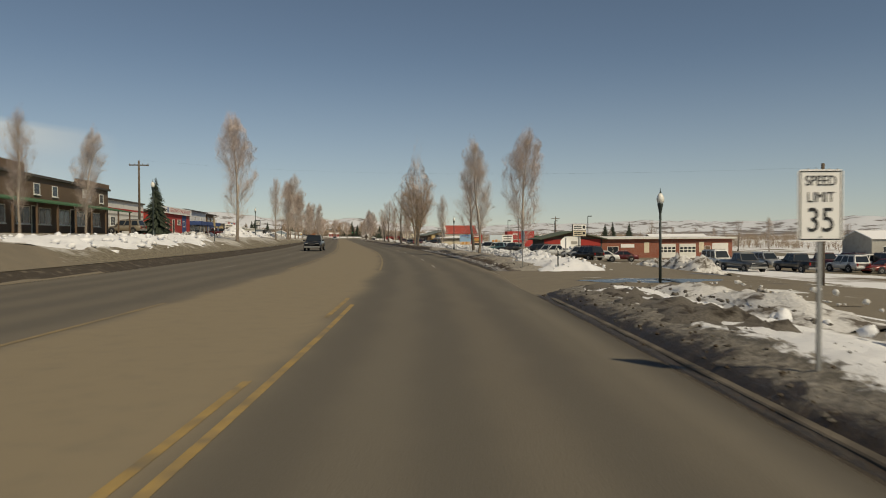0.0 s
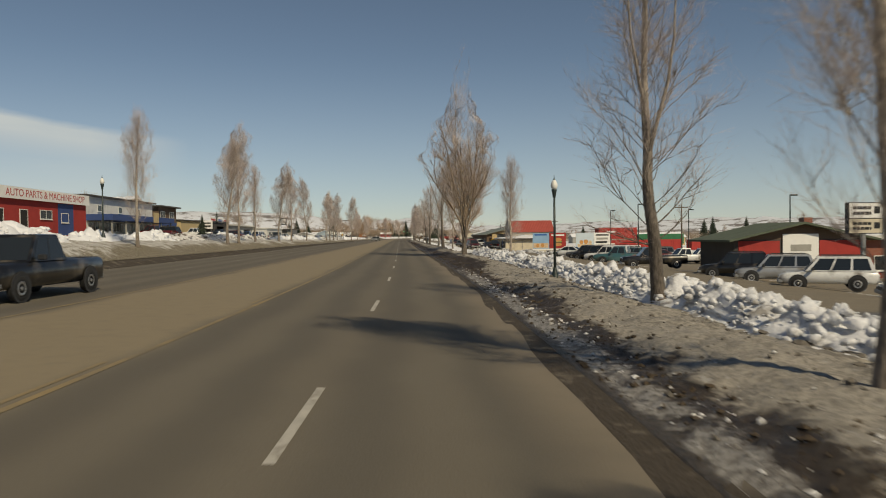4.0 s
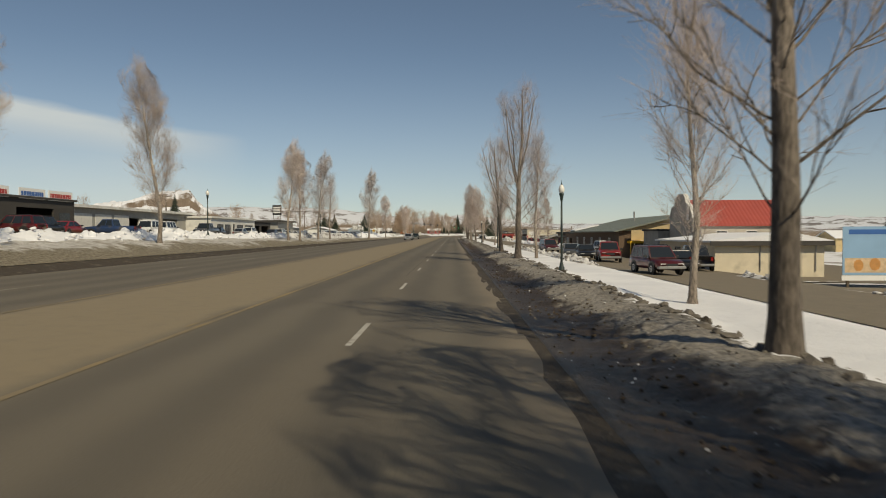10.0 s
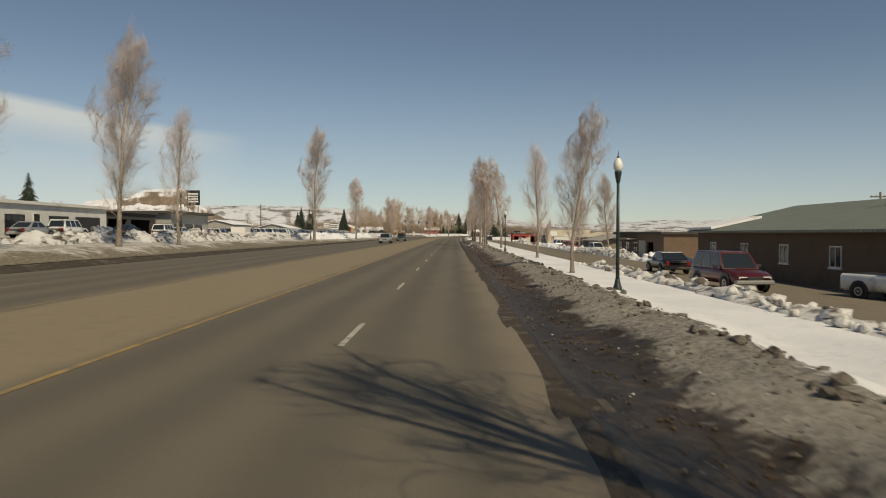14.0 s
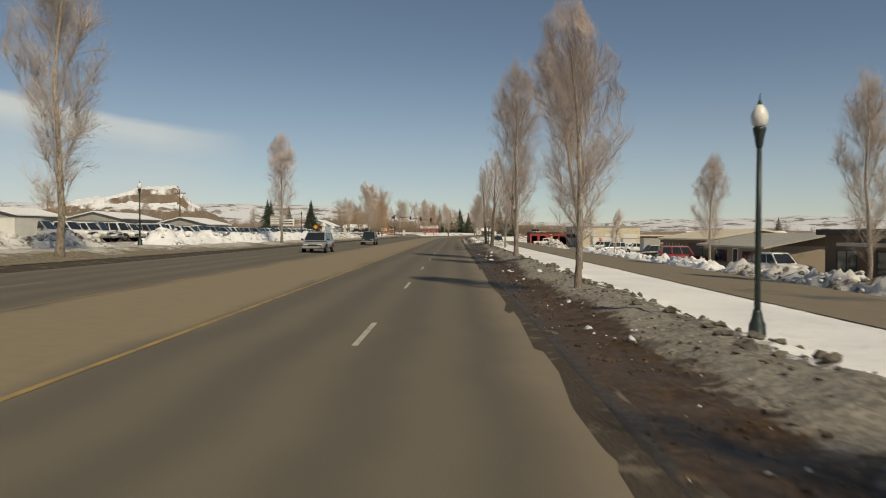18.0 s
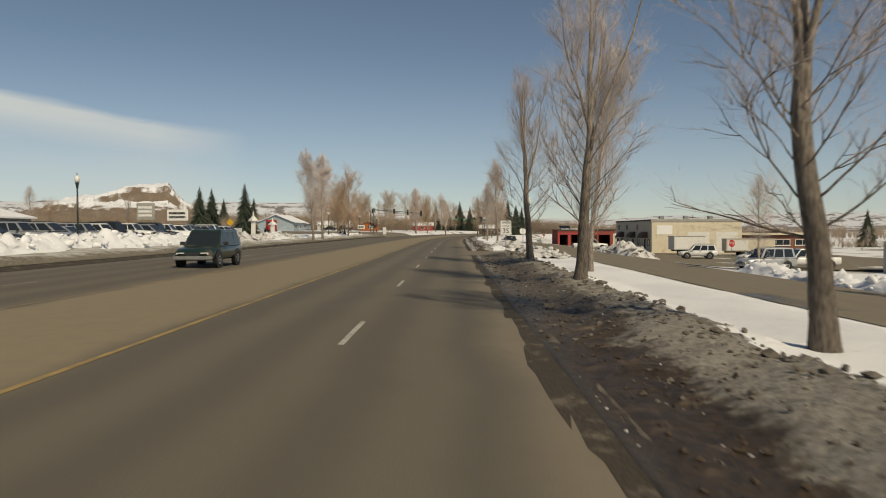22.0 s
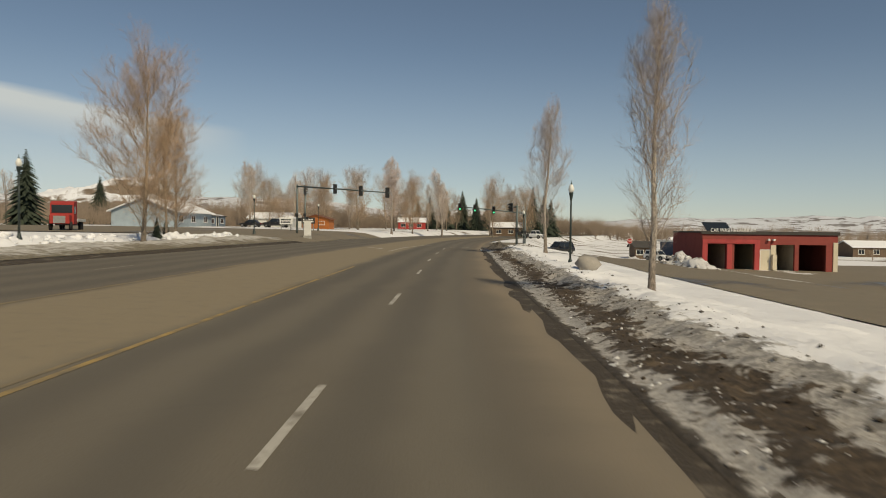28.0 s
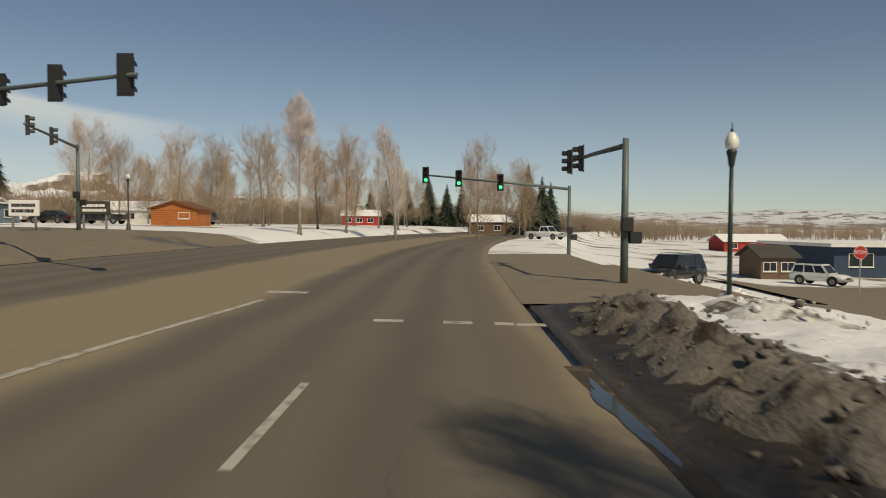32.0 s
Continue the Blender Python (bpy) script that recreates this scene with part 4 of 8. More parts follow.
# the ploughed banks: ridges of broken snow
def snow_bank(y0, y1, o, w, h, mat, label, seed, chunks=0.0, csize=(0.12, 0.34), step_y=0.4, m_chunk=None, rugged=0.35):
    rng = random.Random(seed)
    mb = MB()
    ys = np.linspace(y0, y1, max(3, int((y1 - y0) / step_y)))
    n = 15 if rugged < 0.5 else 27
    for y in ys:
        k = fade(y, y0 - 0.01, y1 + 0.01, min(2.5, (y1 - y0) / 3))
        hh = h * (0.55 + 0.75 * abs(nz(y, seed, 0.28)) + 0.35 * nz(y, seed, 1.1)) * k
        for i in range(n):
            s = -1 + 2 * i / (n - 1)
            oo = o + s * w / 2 * (0.85 + 0.3 * nz(y, i, 0.7, seed))
            top = max(0.0, 1 - abs(s) ** 1.7)
            z = lie(oo, y) - 0.08 + hh * top * (1 + 0.35 * nz(oo, y, 1.6, seed)) + (0.12 * nz(oo, y, 3.2, seed) + 0.07 * nz(oo, y, 6.0, seed)) * min(h, 0.9) * top + rugged * min(h, 1.0) * top * (1.7 * abs(nz(oo, y, 1.5, seed + 3)) + 0.9 * abs(nz(oo, y, 3.4, seed + 8)) - 0.6)
            mb.v.append((xc(y) + oo + (edge(y) if oo > 1 else 0), y, z))
    for i in range(len(ys) - 1):
        mb.f += [(i * n + k, i * n + k + 1, (i + 1) * n + k + 1, (i + 1) * n + k) for k in range(n - 1)]
    bank = thing("snow_bank", Matrix.Identity(4), label, "snow bank")
    part("ridge", mb, mat, bank, smooth=True)
    if chunks:
        cb = MB()
        for _ in range(int(chunks * (y1 - y0))):
            y = rng.uniform(y0 + 0.5, y1 - 0.5)
            s = rng.uniform(-0.95, 0.95)
            r_ = (csize[0] + (csize[1] - csize[0]) * rng.random() ** 1.8) * (1.25 - abs(s) * 0.6)
            hh = h * (0.55 + 0.75 * abs(nz(y, seed, 0.28)) + 0.35 * nz(y, seed, 1.1)) * fade(y, y0, y1, 2.5)
            cb.chunk((xc(y) + o + s * w / 2, y, lie(o + s * w / 2, y) + max(0, hh * (1 - abs(s) ** 1.7)) - 0.02), r_, rng)
        tagged(part("rubble", cb, m_chunk or mat, bank, smooth=True), kind="stuff")
    return bank


W_ = "bank of broken white snow ploughed up beside the verge"
snow_bank(45, 138, 7.3, 2.8, 0.72, M_SNOW_ICE, W_, 1, 26.0, (0.03, 0.17), 0.16, M_SNOW_ICE, 0.5)
snow_bank(-30, 14, 5.2, 1.7, 0.26, M_SNOW, "bank of white snow beside the verge", 2, 1.0)
snow_bank(7, 22.6, 4.1, 3.4, 0.58, M_SNOW_SOOT, "sooty snow heap at the driveway", 3, 9.0, (0.02, 0.07))
snow_bank(11, 22.8, 7.2, 3.4, 0.50, M_SNOW_DIRTY, "rounded dirty snow heap by the lamp", 34, 4.0, (0.03, 0.1))
snow_bank(35.4, 49, 6.5, 5.2, 0.80, M_SNOW, "white snow heap at the driveway", 4, 8.0, (0.04, 0.16))
snow_bank(388.5, 396.8, 6.9, 5.2, 0.66, M_SNOW_DIRTY, "dirty snow heap at the driveway", 5, 3.0)
snow_bank(405, 416, 6.4, 6.0, 1.05, M_SNOW_DIRTY, "rounded snow heap at the driveway's edge", 6, 2.0)
snow_bank(495, 508.5, 3.6, 2.9, 0.70, M_SNOW_SOOT, "black sooty snow heap at the junction", 7, 16.0, (0.02, 0.09), 0.2, None, 0.45)
snow_bank(502.5, 510.5, 6.2, 3.6, 0.62, M_SNOW_DIRTY, "snow heap at the junction", 8, 5.0, (0.03, 0.12))
for a, b, o, w, h, s in ((49, 64, 21.5, 4.4, 1.3, 33), (152, 186, 21.0, 3.0, 0.7, 9), (262, 292, 21.2, 3.2, 1.15, 10), (292, 330, 21.0, 3.2, 1.35, 11), (330, 388, 21.0, 3.0, 0.95, 12), (413, 430, 20.9, 4.6, 1.75, 13), (530, 542, 14.5, 7, 0.6, 14), (484, 494, 18.8, 3.2, 1.0, 15), (509, 516, 19.2, 4.0, 0.9, 19), (434, 443, 22.2, 3.2, 0.8, 16), (192, 199, 19.2, 2, 0.4, 17), (200, 262, 9.8, 2.2, 0.46, 35)):
    snow_bank(a, b, o, w, h, M_SNOW_DIRTY if s % 2 else M_SNOW, "ploughed snow bank beyond the frontage road", s, 2.2, (0.1, 0.3))
for a, b, o, w, h, s in ((31, 62, -20.6, 5.4, 0.5, 20), (62, 92, -22.8, 3.0, 0.5, 21), (92, 106, -23.2, 4.6, 1.7, 22), (106, 128, -23.0, 3.4, 0.9, 23), (128, 176, -23.0, 3.2, 0.75, 24), (150, 160, -24.0, 4.2, 1.3, 25), (184, 250, -23.0, 3.2, 0.75, 26), (250, 322, -22.8, 3.4, 0.95, 27), (328, 346, -22.8, 4.0, 1.4, 28), (346, 402, -22.6, 3.8, 1.35, 29), (402, 440, -22.8, 3.6, 1.0, 30), (440, 500, -23.0, 3.4, 0.5, 31), (422, 432, -22.6, 4.2, 1.2, 32)):
    snow_bank(a, b, o, w, h, M_SNOW if s % 3 else M_SNOW_DIRTY, "white snow ploughed into a bank along the far verge", s, 3.0, (0.10, 0.34))

# clods of frozen soil and sooty ice along the kerb
rng = random.Random(5)
SOIL_T, ICE_T = "clods of frozen soil scattered along the kerb", "lumps of grey ice scattered over the verge"
# y from, to, material, number a metre, middle and spread across, size, label
for y0, y1, m_, dens, mid_o, spread, size, label in (
        (-20, 21, M_CLOD, 10.8, 2.7, 0.5, 0.043, SOIL_T), (-20, 21, M_SNOW_SOOT, 14.4, 3.8, 0.9, 0.043, ICE_T),
        (38, 139, M_CLOD, 27.6, 2.9, 0.55, 0.053, SOIL_T), (38, 139, M_SNOW_SOOT, 18.0, 4.6, 1.2, 0.056, ICE_T), (38, 139, M_SNOW_DIRTY, 4.2, 3.4, 0.8, 0.031, ICE_T),
        (140, 393, M_CLOD, 22.8, 2.9, 0.45, 0.046, SOIL_T), (140, 393, M_SNOW_SOOT, 14.4, 4.3, 0.6, 0.053, ICE_T), (140, 393, M_SNOW_DIRTY, 3.0, 3.2, 0.8, 0.028, ICE_T),
        (38, 139, M_SNOW_SOOT, 7.0, 6.0, 0.35, 0.13, ICE_T), (140, 393, M_SNOW_SOOT, 9.0, 5.05, 0.28, 0.13, ICE_T), (345, 393, M_SNOW_SOOT, 30.0, 3.6, 0.7, 0.055, ICE_T), (38, 100, M_SNOW_DIRTY, 8.0, 2.6, 0.2, 0.055, ICE_T), (288, 345, M_SNOW_ICE, 1.6, 3.2, 0.4, 0.12, ICE_T), (370, 393, M_SNOW_SOOT, 12.0, 2.6, 0.25, 0.08, ICE_T),
        (406, 488, M_SNOW_DIRTY, 16.0, 2.7, 0.5, 0.04, ICE_T), (406, 505, M_CLOD, 14.4, 3.2, 0.6, 0.043, SOIL_T), (406, 505, M_SNOW_SOOT, 12.0, 4.2, 0.7, 0.05, ICE_T)):
    cb = MB()
    for _ in range(int(dens * (y1 - y0))):
        y = rng.uniform(y0, y1)
        y += 0.8 * nz(y, dens, 0.9)
        o = max(2.12, rng.gauss(mid_o, spread))
        r_ = 0.012 + size * rng.random() ** 2.6
        (cb.chunk if r_ > 0.06 else cb.pebble)((xc(y) + o + edge(y), y, verge_z(o, y) + r_ * 0.15), r_, rng, 0.75)
    solo("ice_clods", cb, m_, label, "clods", "stuff")

# meltwater
M_WATER = glassy("meltwater", (0.035, 0.033, 0.03), 0.04)
M_WET = plain("wet_asphalt", (0.040, 0.040, 0.042), 0.24, 0.5, 1.6, 0.06)


def puddle(o, y, ro, ry, seed, mat=None, lift=0.006):
    mb = MB()
    ring = []
    n = 72
    for k in range(n):
        a = math.tau * k / n
        ca, sa = math.cos(a), math.sin(a)
        q = 1 + 0.6 * nz(ca * 1.3, sa * 1.3, 1.0, seed) + 0.22 * nz(ca * 3.4, sa * 3.4, 1.0, seed) + 0.07 * nz(ca * 8, sa * 8, 1.0, seed)
        ring.append((xc(y) + o + ro * q * ca, y + ry * q * sa))
    zz = [max(road_z(x - xc(yy), yy) if x - xc(yy) < 1.75 else 0.036, -5) + lift for x, yy in ring]
    mb.add([(x, yy, z) for (x, yy), z in zip(ring, zz)], [tuple(range(n))])
    solo("ice_patch" if mat is M_SNOW else "puddle", mb, mat or M_WATER, "thin streak of white ice on the wet asphalt" if mat is M_SNOW else "shallow meltwater puddle on the asphalt", "ice" if mat is M_SNOW else "puddle", "structure")


puddle(6.2, 396.6, 2.0, 0.8, 1), puddle(7.6, 400.2, 1.5, 0.7, 2), puddle(4.6, 402.6, 1.3, 0.4, 3), puddle(3.6, 394.2, 0.8, 0.35, 8), puddle(1.60, 499.5, 0.14, 1.3, 4), puddle(-22, 27, 2.2, 1.4, 6), puddle(6.3, 27.2, 2.3, 1.3, 7, M_WET), puddle(9.0, 26.6, 1.6, 1.1, 12, M_WET)
for o_, y_, ro_, ry_, k_ in ((5.3, 29.2, .45, .07, 21), (6.6, 28.0, .5, .06, 22), (7.2, 26.9, .55, .08, 23), (5.9, 27.4, .3, .05, 24), (8.2, 27.6, .4, .06, 25), (6.4, 25.6, .4, .07, 26)):
    puddle(o_, y_, ro_, ry_, k_, M_SNOW, 0.016)

# ---- trees ----
def curve_pts(p, d, length, n, up, rng, wob):
    pts, d = [Vector(p)], Vector(d).normalized()
    for _ in range(n):
        d = (d + Vector((rng.gauss(0, wob), rng.gauss(0, wob), up + rng.gauss(0, wob * 0.5)))).normalized()
        pts.append(pts[-1] + d * (length / n))
    return pts


TREE_FORM = {
    # start of the crown, boughs, reach by height, rise of the low and of the high boughs (degrees), bough thickness, trunk radius by height, twigs a metre of bough
    "column": (0.15, 58, 0.165, 50, 72, 0.13, 0.0125, 15.0),
    "vase": (0.12, 10, 0.40, 52, 70, 0.30, 0.0170, 8.0),
    "bush": (0.05, 60, 0.30, 40, 66, 0.16, 0.0130, 9.0),
    "spread": (0.17, 46, 0.225, 34, 60, 0.13, 0.0185, 9.0)}


def crown_reach(kind, q):
    """How far the crown reaches, as a share of its widest, at a share q of its height."""
    if kind == "column":
        return float(np.interp(q, [0, 0.12, 0.35, 0.65, 0.9, 1], [0.55, 0.85, 1.0, 0.80, 0.42, 0.16]))
    if kind == "bush":
        return float(np.interp(q, [0, 0.2, 0.5, 0.8, 1], [0.85, 1.0, 0.85, 0.55, 0.2]))
    if kind == "vase":
        return float(np.interp(q, [0, 0.15, 0.5, 0.8, 1], [1.0, 1.0, 0.78, 0.5, 0.25]))
    return float(np.interp(q, [0, 0.15, 0.4, 0.7, 1], [0.85, 1.0, 0.82, 0.5, 0.16]))


def hem_in(mb, axis, height, radius, q_h, q_r):
    """Draws whatever strays outside a rounded crown softly back inside it; q_r is the crown's share of the radius at shares q_h of the height."""
    zs, xs, ys = [p.z for p in axis], [p.x for p in axis], [p.y for p in axis]
    v = np.array([tuple(p) for p in mb.v], float)
    ax, ay = np.interp(v[:, 2], zs, xs), np.interp(v[:, 2], zs, ys)
    dx, dy = v[:, 0] - ax, v[:, 1] - ay
    r = np.hypot(dx, dy) + 1e-6
    R = radius * np.interp(v[:, 2] / height, q_h, q_r)
    R = R * (1 + 0.12 * np.sin(v[:, 2] * 2.3 + 3.0 * np.arctan2(dy, dx)) + 0.10 * np.sin(v[:, 2] * 5.1 - 2.0 * np.arctan2(dy, dx)))
    u = r / R
    k = np.where(u < 0.6, 1.0, (0.6 + 0.4 * np.tanh((u - 0.6) / 0.4)) / u)
    v[:, 0], v[:, 1] = ax + dx * k, ay + dy * k
    mb.v[:] = [tuple(p) for p in v]


def bare_tree(kind, height, seed, dense=1.0):
    """Trunk, limbs and twigs of a leafless tree: 'column' (upright poplar), 'vase' (stems from low down), 'spread' (leader with wide boughs)."""
    rng = random.Random(seed)
    trunk, limbs, twigs = MB(), MB(), MB()
    start, count, wide, low_rise, high_rise, thick, r_share, per_m = TREE_FORM[kind]
    r0 = height * r_share
    carriers = []

    def away(d, spread, lift):
        """A direction that leaves d by a random side step, and tends upwards."""
        side = Vector((rng.gauss(0, 1), rng.gauss(0, 1), rng.gauss(0, 0.7))).normalized()
        return (d.normalized() + side * spread + Vector((0, 0, lift))).normalized()

    def limb(p, d, length, w, n, up, wob, sides):
        pts = curve_pts(p, d, length, n, up, rng, wob)
        limbs.tube(pts, [w * (1 - i / (n + 0.4)) ** 0.85 + 0.0025 for i in range(n + 1)], 6 if w > 0.02 else 4)
        carriers.append((pts, length))
        return pts

    n = 26
    lean = Vector((rng.gauss(0, .025), rng.gauss(0, .025), 1))
    stem = height * (0.97 if kind != "vase" else 0.80)
    tp = curve_pts((0, 0, -0.2), lean, stem, n, 0.16, rng, 0.05)
    flare = [1.75, 1.22, 1.06] if kind != "vase" else [1.65, 1.25, 1.12]
    power = 0.85 if kind != "vase" else 1.25
    rs = [r0 * (flare[i] if i < 3 else 1.0) * (1 - i / (n + 1)) ** power + 0.006 for i in range(n + 1)]
    trunk.tube(tp, rs, 10)

    def bough(p, a, q, base_w, scale=1.0, rise=None):
        L = height * wide * crown_reach(kind, q) * rng.uniform(0.62, 1.15) * scale
        el = radians((low_rise + (high_rise - low_rise) * min(1, q * 1.25) if rise is None else rise) + rng.gauss(0, 7))
        d = Vector((math.cos(a) * math.cos(el), math.sin(a) * math.cos(el), math.sin(el)))
        L /= max(0.42, math.cos(el))
        w = max(0.008, base_w * thick * rng.uniform(0.6, 1.05) * min(1.0, 0.5 + L / (height * 0.4)))
        br = limb(p, d, L, w, 9, 0.03, 0.08 if kind == "column" else 0.11, 0)
        for k in range(max(3, int(L * 2.1))):
            j = rng.randrange(2, 9)
            b2 = limb(br[j], away(br[j] - br[j - 1], 0.75, 0.18), L * rng.uniform(0.22, 0.48) * (1.15 - j / 14), w * (1 - j / 10) * 0.55 + 0.002, 5, 0.07, 0.17, 0)
            for _ in range(2):
                i2 = rng.randrange(1, 5)
                limb(b2[i2], away(b2[i2] - b2[i2 - 1], 0.8, 0.12), L * rng.uniform(0.10, 0.22), 0.0045, 3, 0.05, 0.2, 0)

    if kind == "vase":
        # heavy stems part from the bole at a man's height
        for k in range(9):
            a = k * math.tau / 9 + rng.gauss(0, 0.2)
            i = 3 + k % 4
            el = radians(rng.uniform(66, 82))
            d = Vector((math.cos(a) * math.cos(el), math.sin(a) * math.cos(el), math.sin(el)))
            L = height * rng.uniform(0.80, 0.90) * float(np.interp(math.degrees(el), [66, 74, 82], [0.72, 0.9, 1.0]))
            w = r0 * rng.uniform(0.28, 0.44)
            st = curve_pts(tp[i], d, L, 14, 0.02, rng, 0.055)
            trunk.tube(st, [w * (1 - v / 15) ** 0.8 + 0.004 for v in range(15)], 7)
            for m_ in range(13):
                v = rng.randrange(4, 14)
                bough(st[v], a + rng.gauss(0, 0.9), 0.4, w / thick * (1 - v / 17), rng.uniform(0.35, 0.62), rng.uniform(22, 66))
    elif kind == "spread":
        # the leader forks above the middle
        for k in range(3):
            a = k * 2.1 + rng.gauss(0, .4)
            d = Vector((math.cos(a) * .36, math.sin(a) * .36, 1))
            i = int(n * rng.uniform(0.42, 0.58))
            L = (height - tp[i].z) * rng.uniform(0.78, 0.98)
            w = rs[i] * rng.uniform(0.42, 0.58)
            st = curve_pts(tp[i], d, L, 9, 0.06, rng, 0.07)
            trunk.tube(st, [w * (1 - v / 10) ** 0.9 + 0.004 for v in range(10)], 7)
            for m_ in range(8):
                v = rng.randrange(2, 9)
                bough(st[v], a + rng.gauss(0, 1.3), min(0.97, (st[v].z / height - start) / (1 - start)), w * (1 - v / 11), 0.7)
    for k in range(count):
        h = start + (0.95 - start) * ((k + rng.random()) / count)
        i = min(n - 1, int(h * n))
        p = tp[i].lerp(tp[i + 1], h * n - i)
        bough(p, k * 2.4 + rng.gauss(0, 0.5), (h - start) / (1 - start), rs[i])
    # fine twigs all along the limbs
    for pts, length in carriers:
        for _ in range(int(per_m * dense * max(0.25, length) + rng.random())):
            i = rng.randrange(max(1, len(pts) // 3), len(pts))
            p = pts[i - 1].lerp(pts[i], rng.random())
            d = away(pts[i] - pts[i - 1], 0.7, 0.10)
            L = height * rng.uniform(0.035, 0.085)
            q = curve_pts(p, d, L, 3, 0.05, rng, 0.16)
            w = height * 0.00024 * rng.uniform(0.7, 1.3)
            twigs.tube(q, [w, w * 0.85, w * 0.65, w * 0.4], 3, False)
            for _ in range(2):
                q2 = curve_pts(q[rng.randrange(1, 3)], away(d, 0.75, 0.1), L * rng.uniform(0.4, 0.8), 2, 0.05, rng, 0.18)
                twigs.tube(q2, [w * 0.7, w * 0.55, w * 0.35], 3, False)
    if kind == "column":
        for mb in (limbs, twigs):
            hem_in(mb, tp, height, height * 0.205, [0, 0.14, 0.24, 0.4, 0.62, 0.82, 0.94, 1.03, 1.2], [0.25, 0.35, 0.66, 0.92, 1.0, 0.80, 0.50, 0.22, 0.12])
    elif kind == "vase":
        for mb in (trunk, limbs, twigs):
            hem_in(mb, tp + [tp[-1] + Vector((0, 0, 2))], height, height * 0.31, [0, 0.1, 0.25, 0.5, 0.75, 0.92, 1.03, 1.2], [0.4, 0.45, 0.78, 1.0, 0.92, 0.66, 0.36, 0.2])
    elif kind == "spread":
        for mb in (limbs, twigs):
            hem_in(mb, tp, height, height * 0.31, [0, 0.15, 0.3, 0.5, 0.75, 0.92, 1.03, 1.2], [0.3, 0.6, 1.0, 0.98, 0.74, 0.46, 0.2, 0.12])
    return trunk, limbs, twigs


def conifer(height, seed, wide=0.27):
    rng = random.Random(seed)
    trunk, crown = MB(), MB()
    trunk.tube([(0, 0, -0.1), (0, 0, height * 0.5), (0, 0, height * 0.97)], [height * 0.018, height * 0.012, 0.01], 7)
    n = 34
    for i in range(n):
        h = 0.06 + 0.92 * i / (n - 1)
        R = height * wide * (1 - h) ** 0.85 * rng.uniform(0.82, 1.1) + 0.08
        for k in range(11):
            a = math.tau * k / 11 + i * 0.7 + rng.gauss(0, .2)
            d = Vector((math.cos(a), math.sin(a), 0))
            side = Vector((-d.y, d.x, 0))
            L = R * rng.uniform(0.65, 1.15)
            p0 = Vector((0, 0, h * height + rng.uniform(-.1, .1)))
            for j in range(4):
                q = p0 + d * L * (0.25 + 0.22 * j) + Vector((0, 0, -L * 0.10 * (j + 1)))
                w = L * 0.20 * (1.3 - j * 0.25)
                tip = q + d * L * 0.34 + Vector((0, 0, -L * 0.16 + rng.uniform(-.04, .06)))
                crown.add([q + side * w, q - side * w, tip + Vector((0, 0, 0.02)), q + Vector((0, 0, w * 0.9))], [(0, 1, 2), (0, 3, 2), (1, 2, 3)])
    return trunk, crown


TREES = {}


def tree_kind(key, kind, height, seed, bark, twig, dense=1.0, label="", cat="tree"):
    tr = thing("tree", pose(0, -400, -50), label, cat, group="street trees")
    if kind == "fir":
        a, b = conifer(height, seed)
        part("trunk", a, M_BARK_DARK, tr, smooth=True)
        part("crown", b, M_NEEDLE, tr, "dark green needles")
    else:
        a, b, c = bare_tree(kind, height, seed, dense)
        part("trunk", a, bark, tr, smooth=True)
        part("branchwork", b, bark, tr, smooth=True)
        tagged(part("twig_haze", c, twig, tr, "haze of fine reddish-brown twigs"), kind="stuff")
    TREES[key] = (tr, height)
    return tr


PALE = "leafless cottonwood with pale bark beside the road"
tree_kind("col_a", "column", 10.0, 11, M_BARK, M_TWIG, 0.72, PALE)
tree_kind("col_b", "column", 10.0, 12, M_BARK, M_TWIG_B, 0.72, PALE)
tree_kind("col_c", "column", 10.0, 13, M_BARK, M_TWIG, 0.42, PALE)
tree_kind("vase_a", "vase", 10.0, 21, M_BARK_WILLOW, M_TWIG, 1.0, "leafless many-stemmed willow on the verge")
tree_kind("vase_b", "vase", 10.0, 22, M_BARK_WILLOW, M_TWIG_B, 0.9, "leafless many-stemmed willow on the verge")
tree_kind("spread_a", "spread", 10.0, 31, M_BARK_DARK, M_TWIG, 0.6, "leafless tree with wide boughs on the verge")
tree_kind("spread_b", "spread", 10.0, 32, M_BARK_DARK, M_TWIG_B, 0.6, "leafless tree with wide boughs on the verge")
tree_kind("far_a", "column", 10.0, 41, M_BARK, M_TWIG_B, 0.30, "leafless tree in the distance")
tree_kind("far_b", "spread", 10.0, 42, M_BARK_DARK, M_TWIG, 0.30, "leafless tree in the distance")
M_TWIG_O = plain("orange_brown_twigs", (0.40, 0.275, 0.185), 0.9, 0.3, 2.0, 0.0, rnd=0.12)
tree_kind("bush_a", "bush", 10.0, 61, M_BARK_WILLOW, M_TWIG_O, 0.9, "bushy leafless willow with orange-brown twigs")
tree_kind("far_c", "bush", 10.0, 43, M_BARK_WILLOW, M_TWIG_O, 0.35, "bushy leafless tree in the distance")
tree_kind("fir_a", "fir", 10.0, 51, None, None, 1, "dark green spruce standing in the snow")
tree_kind("fir_b", "fir", 10.0, 52, None, None, 1, "dark green spruce standing in the snow")
USED = set()


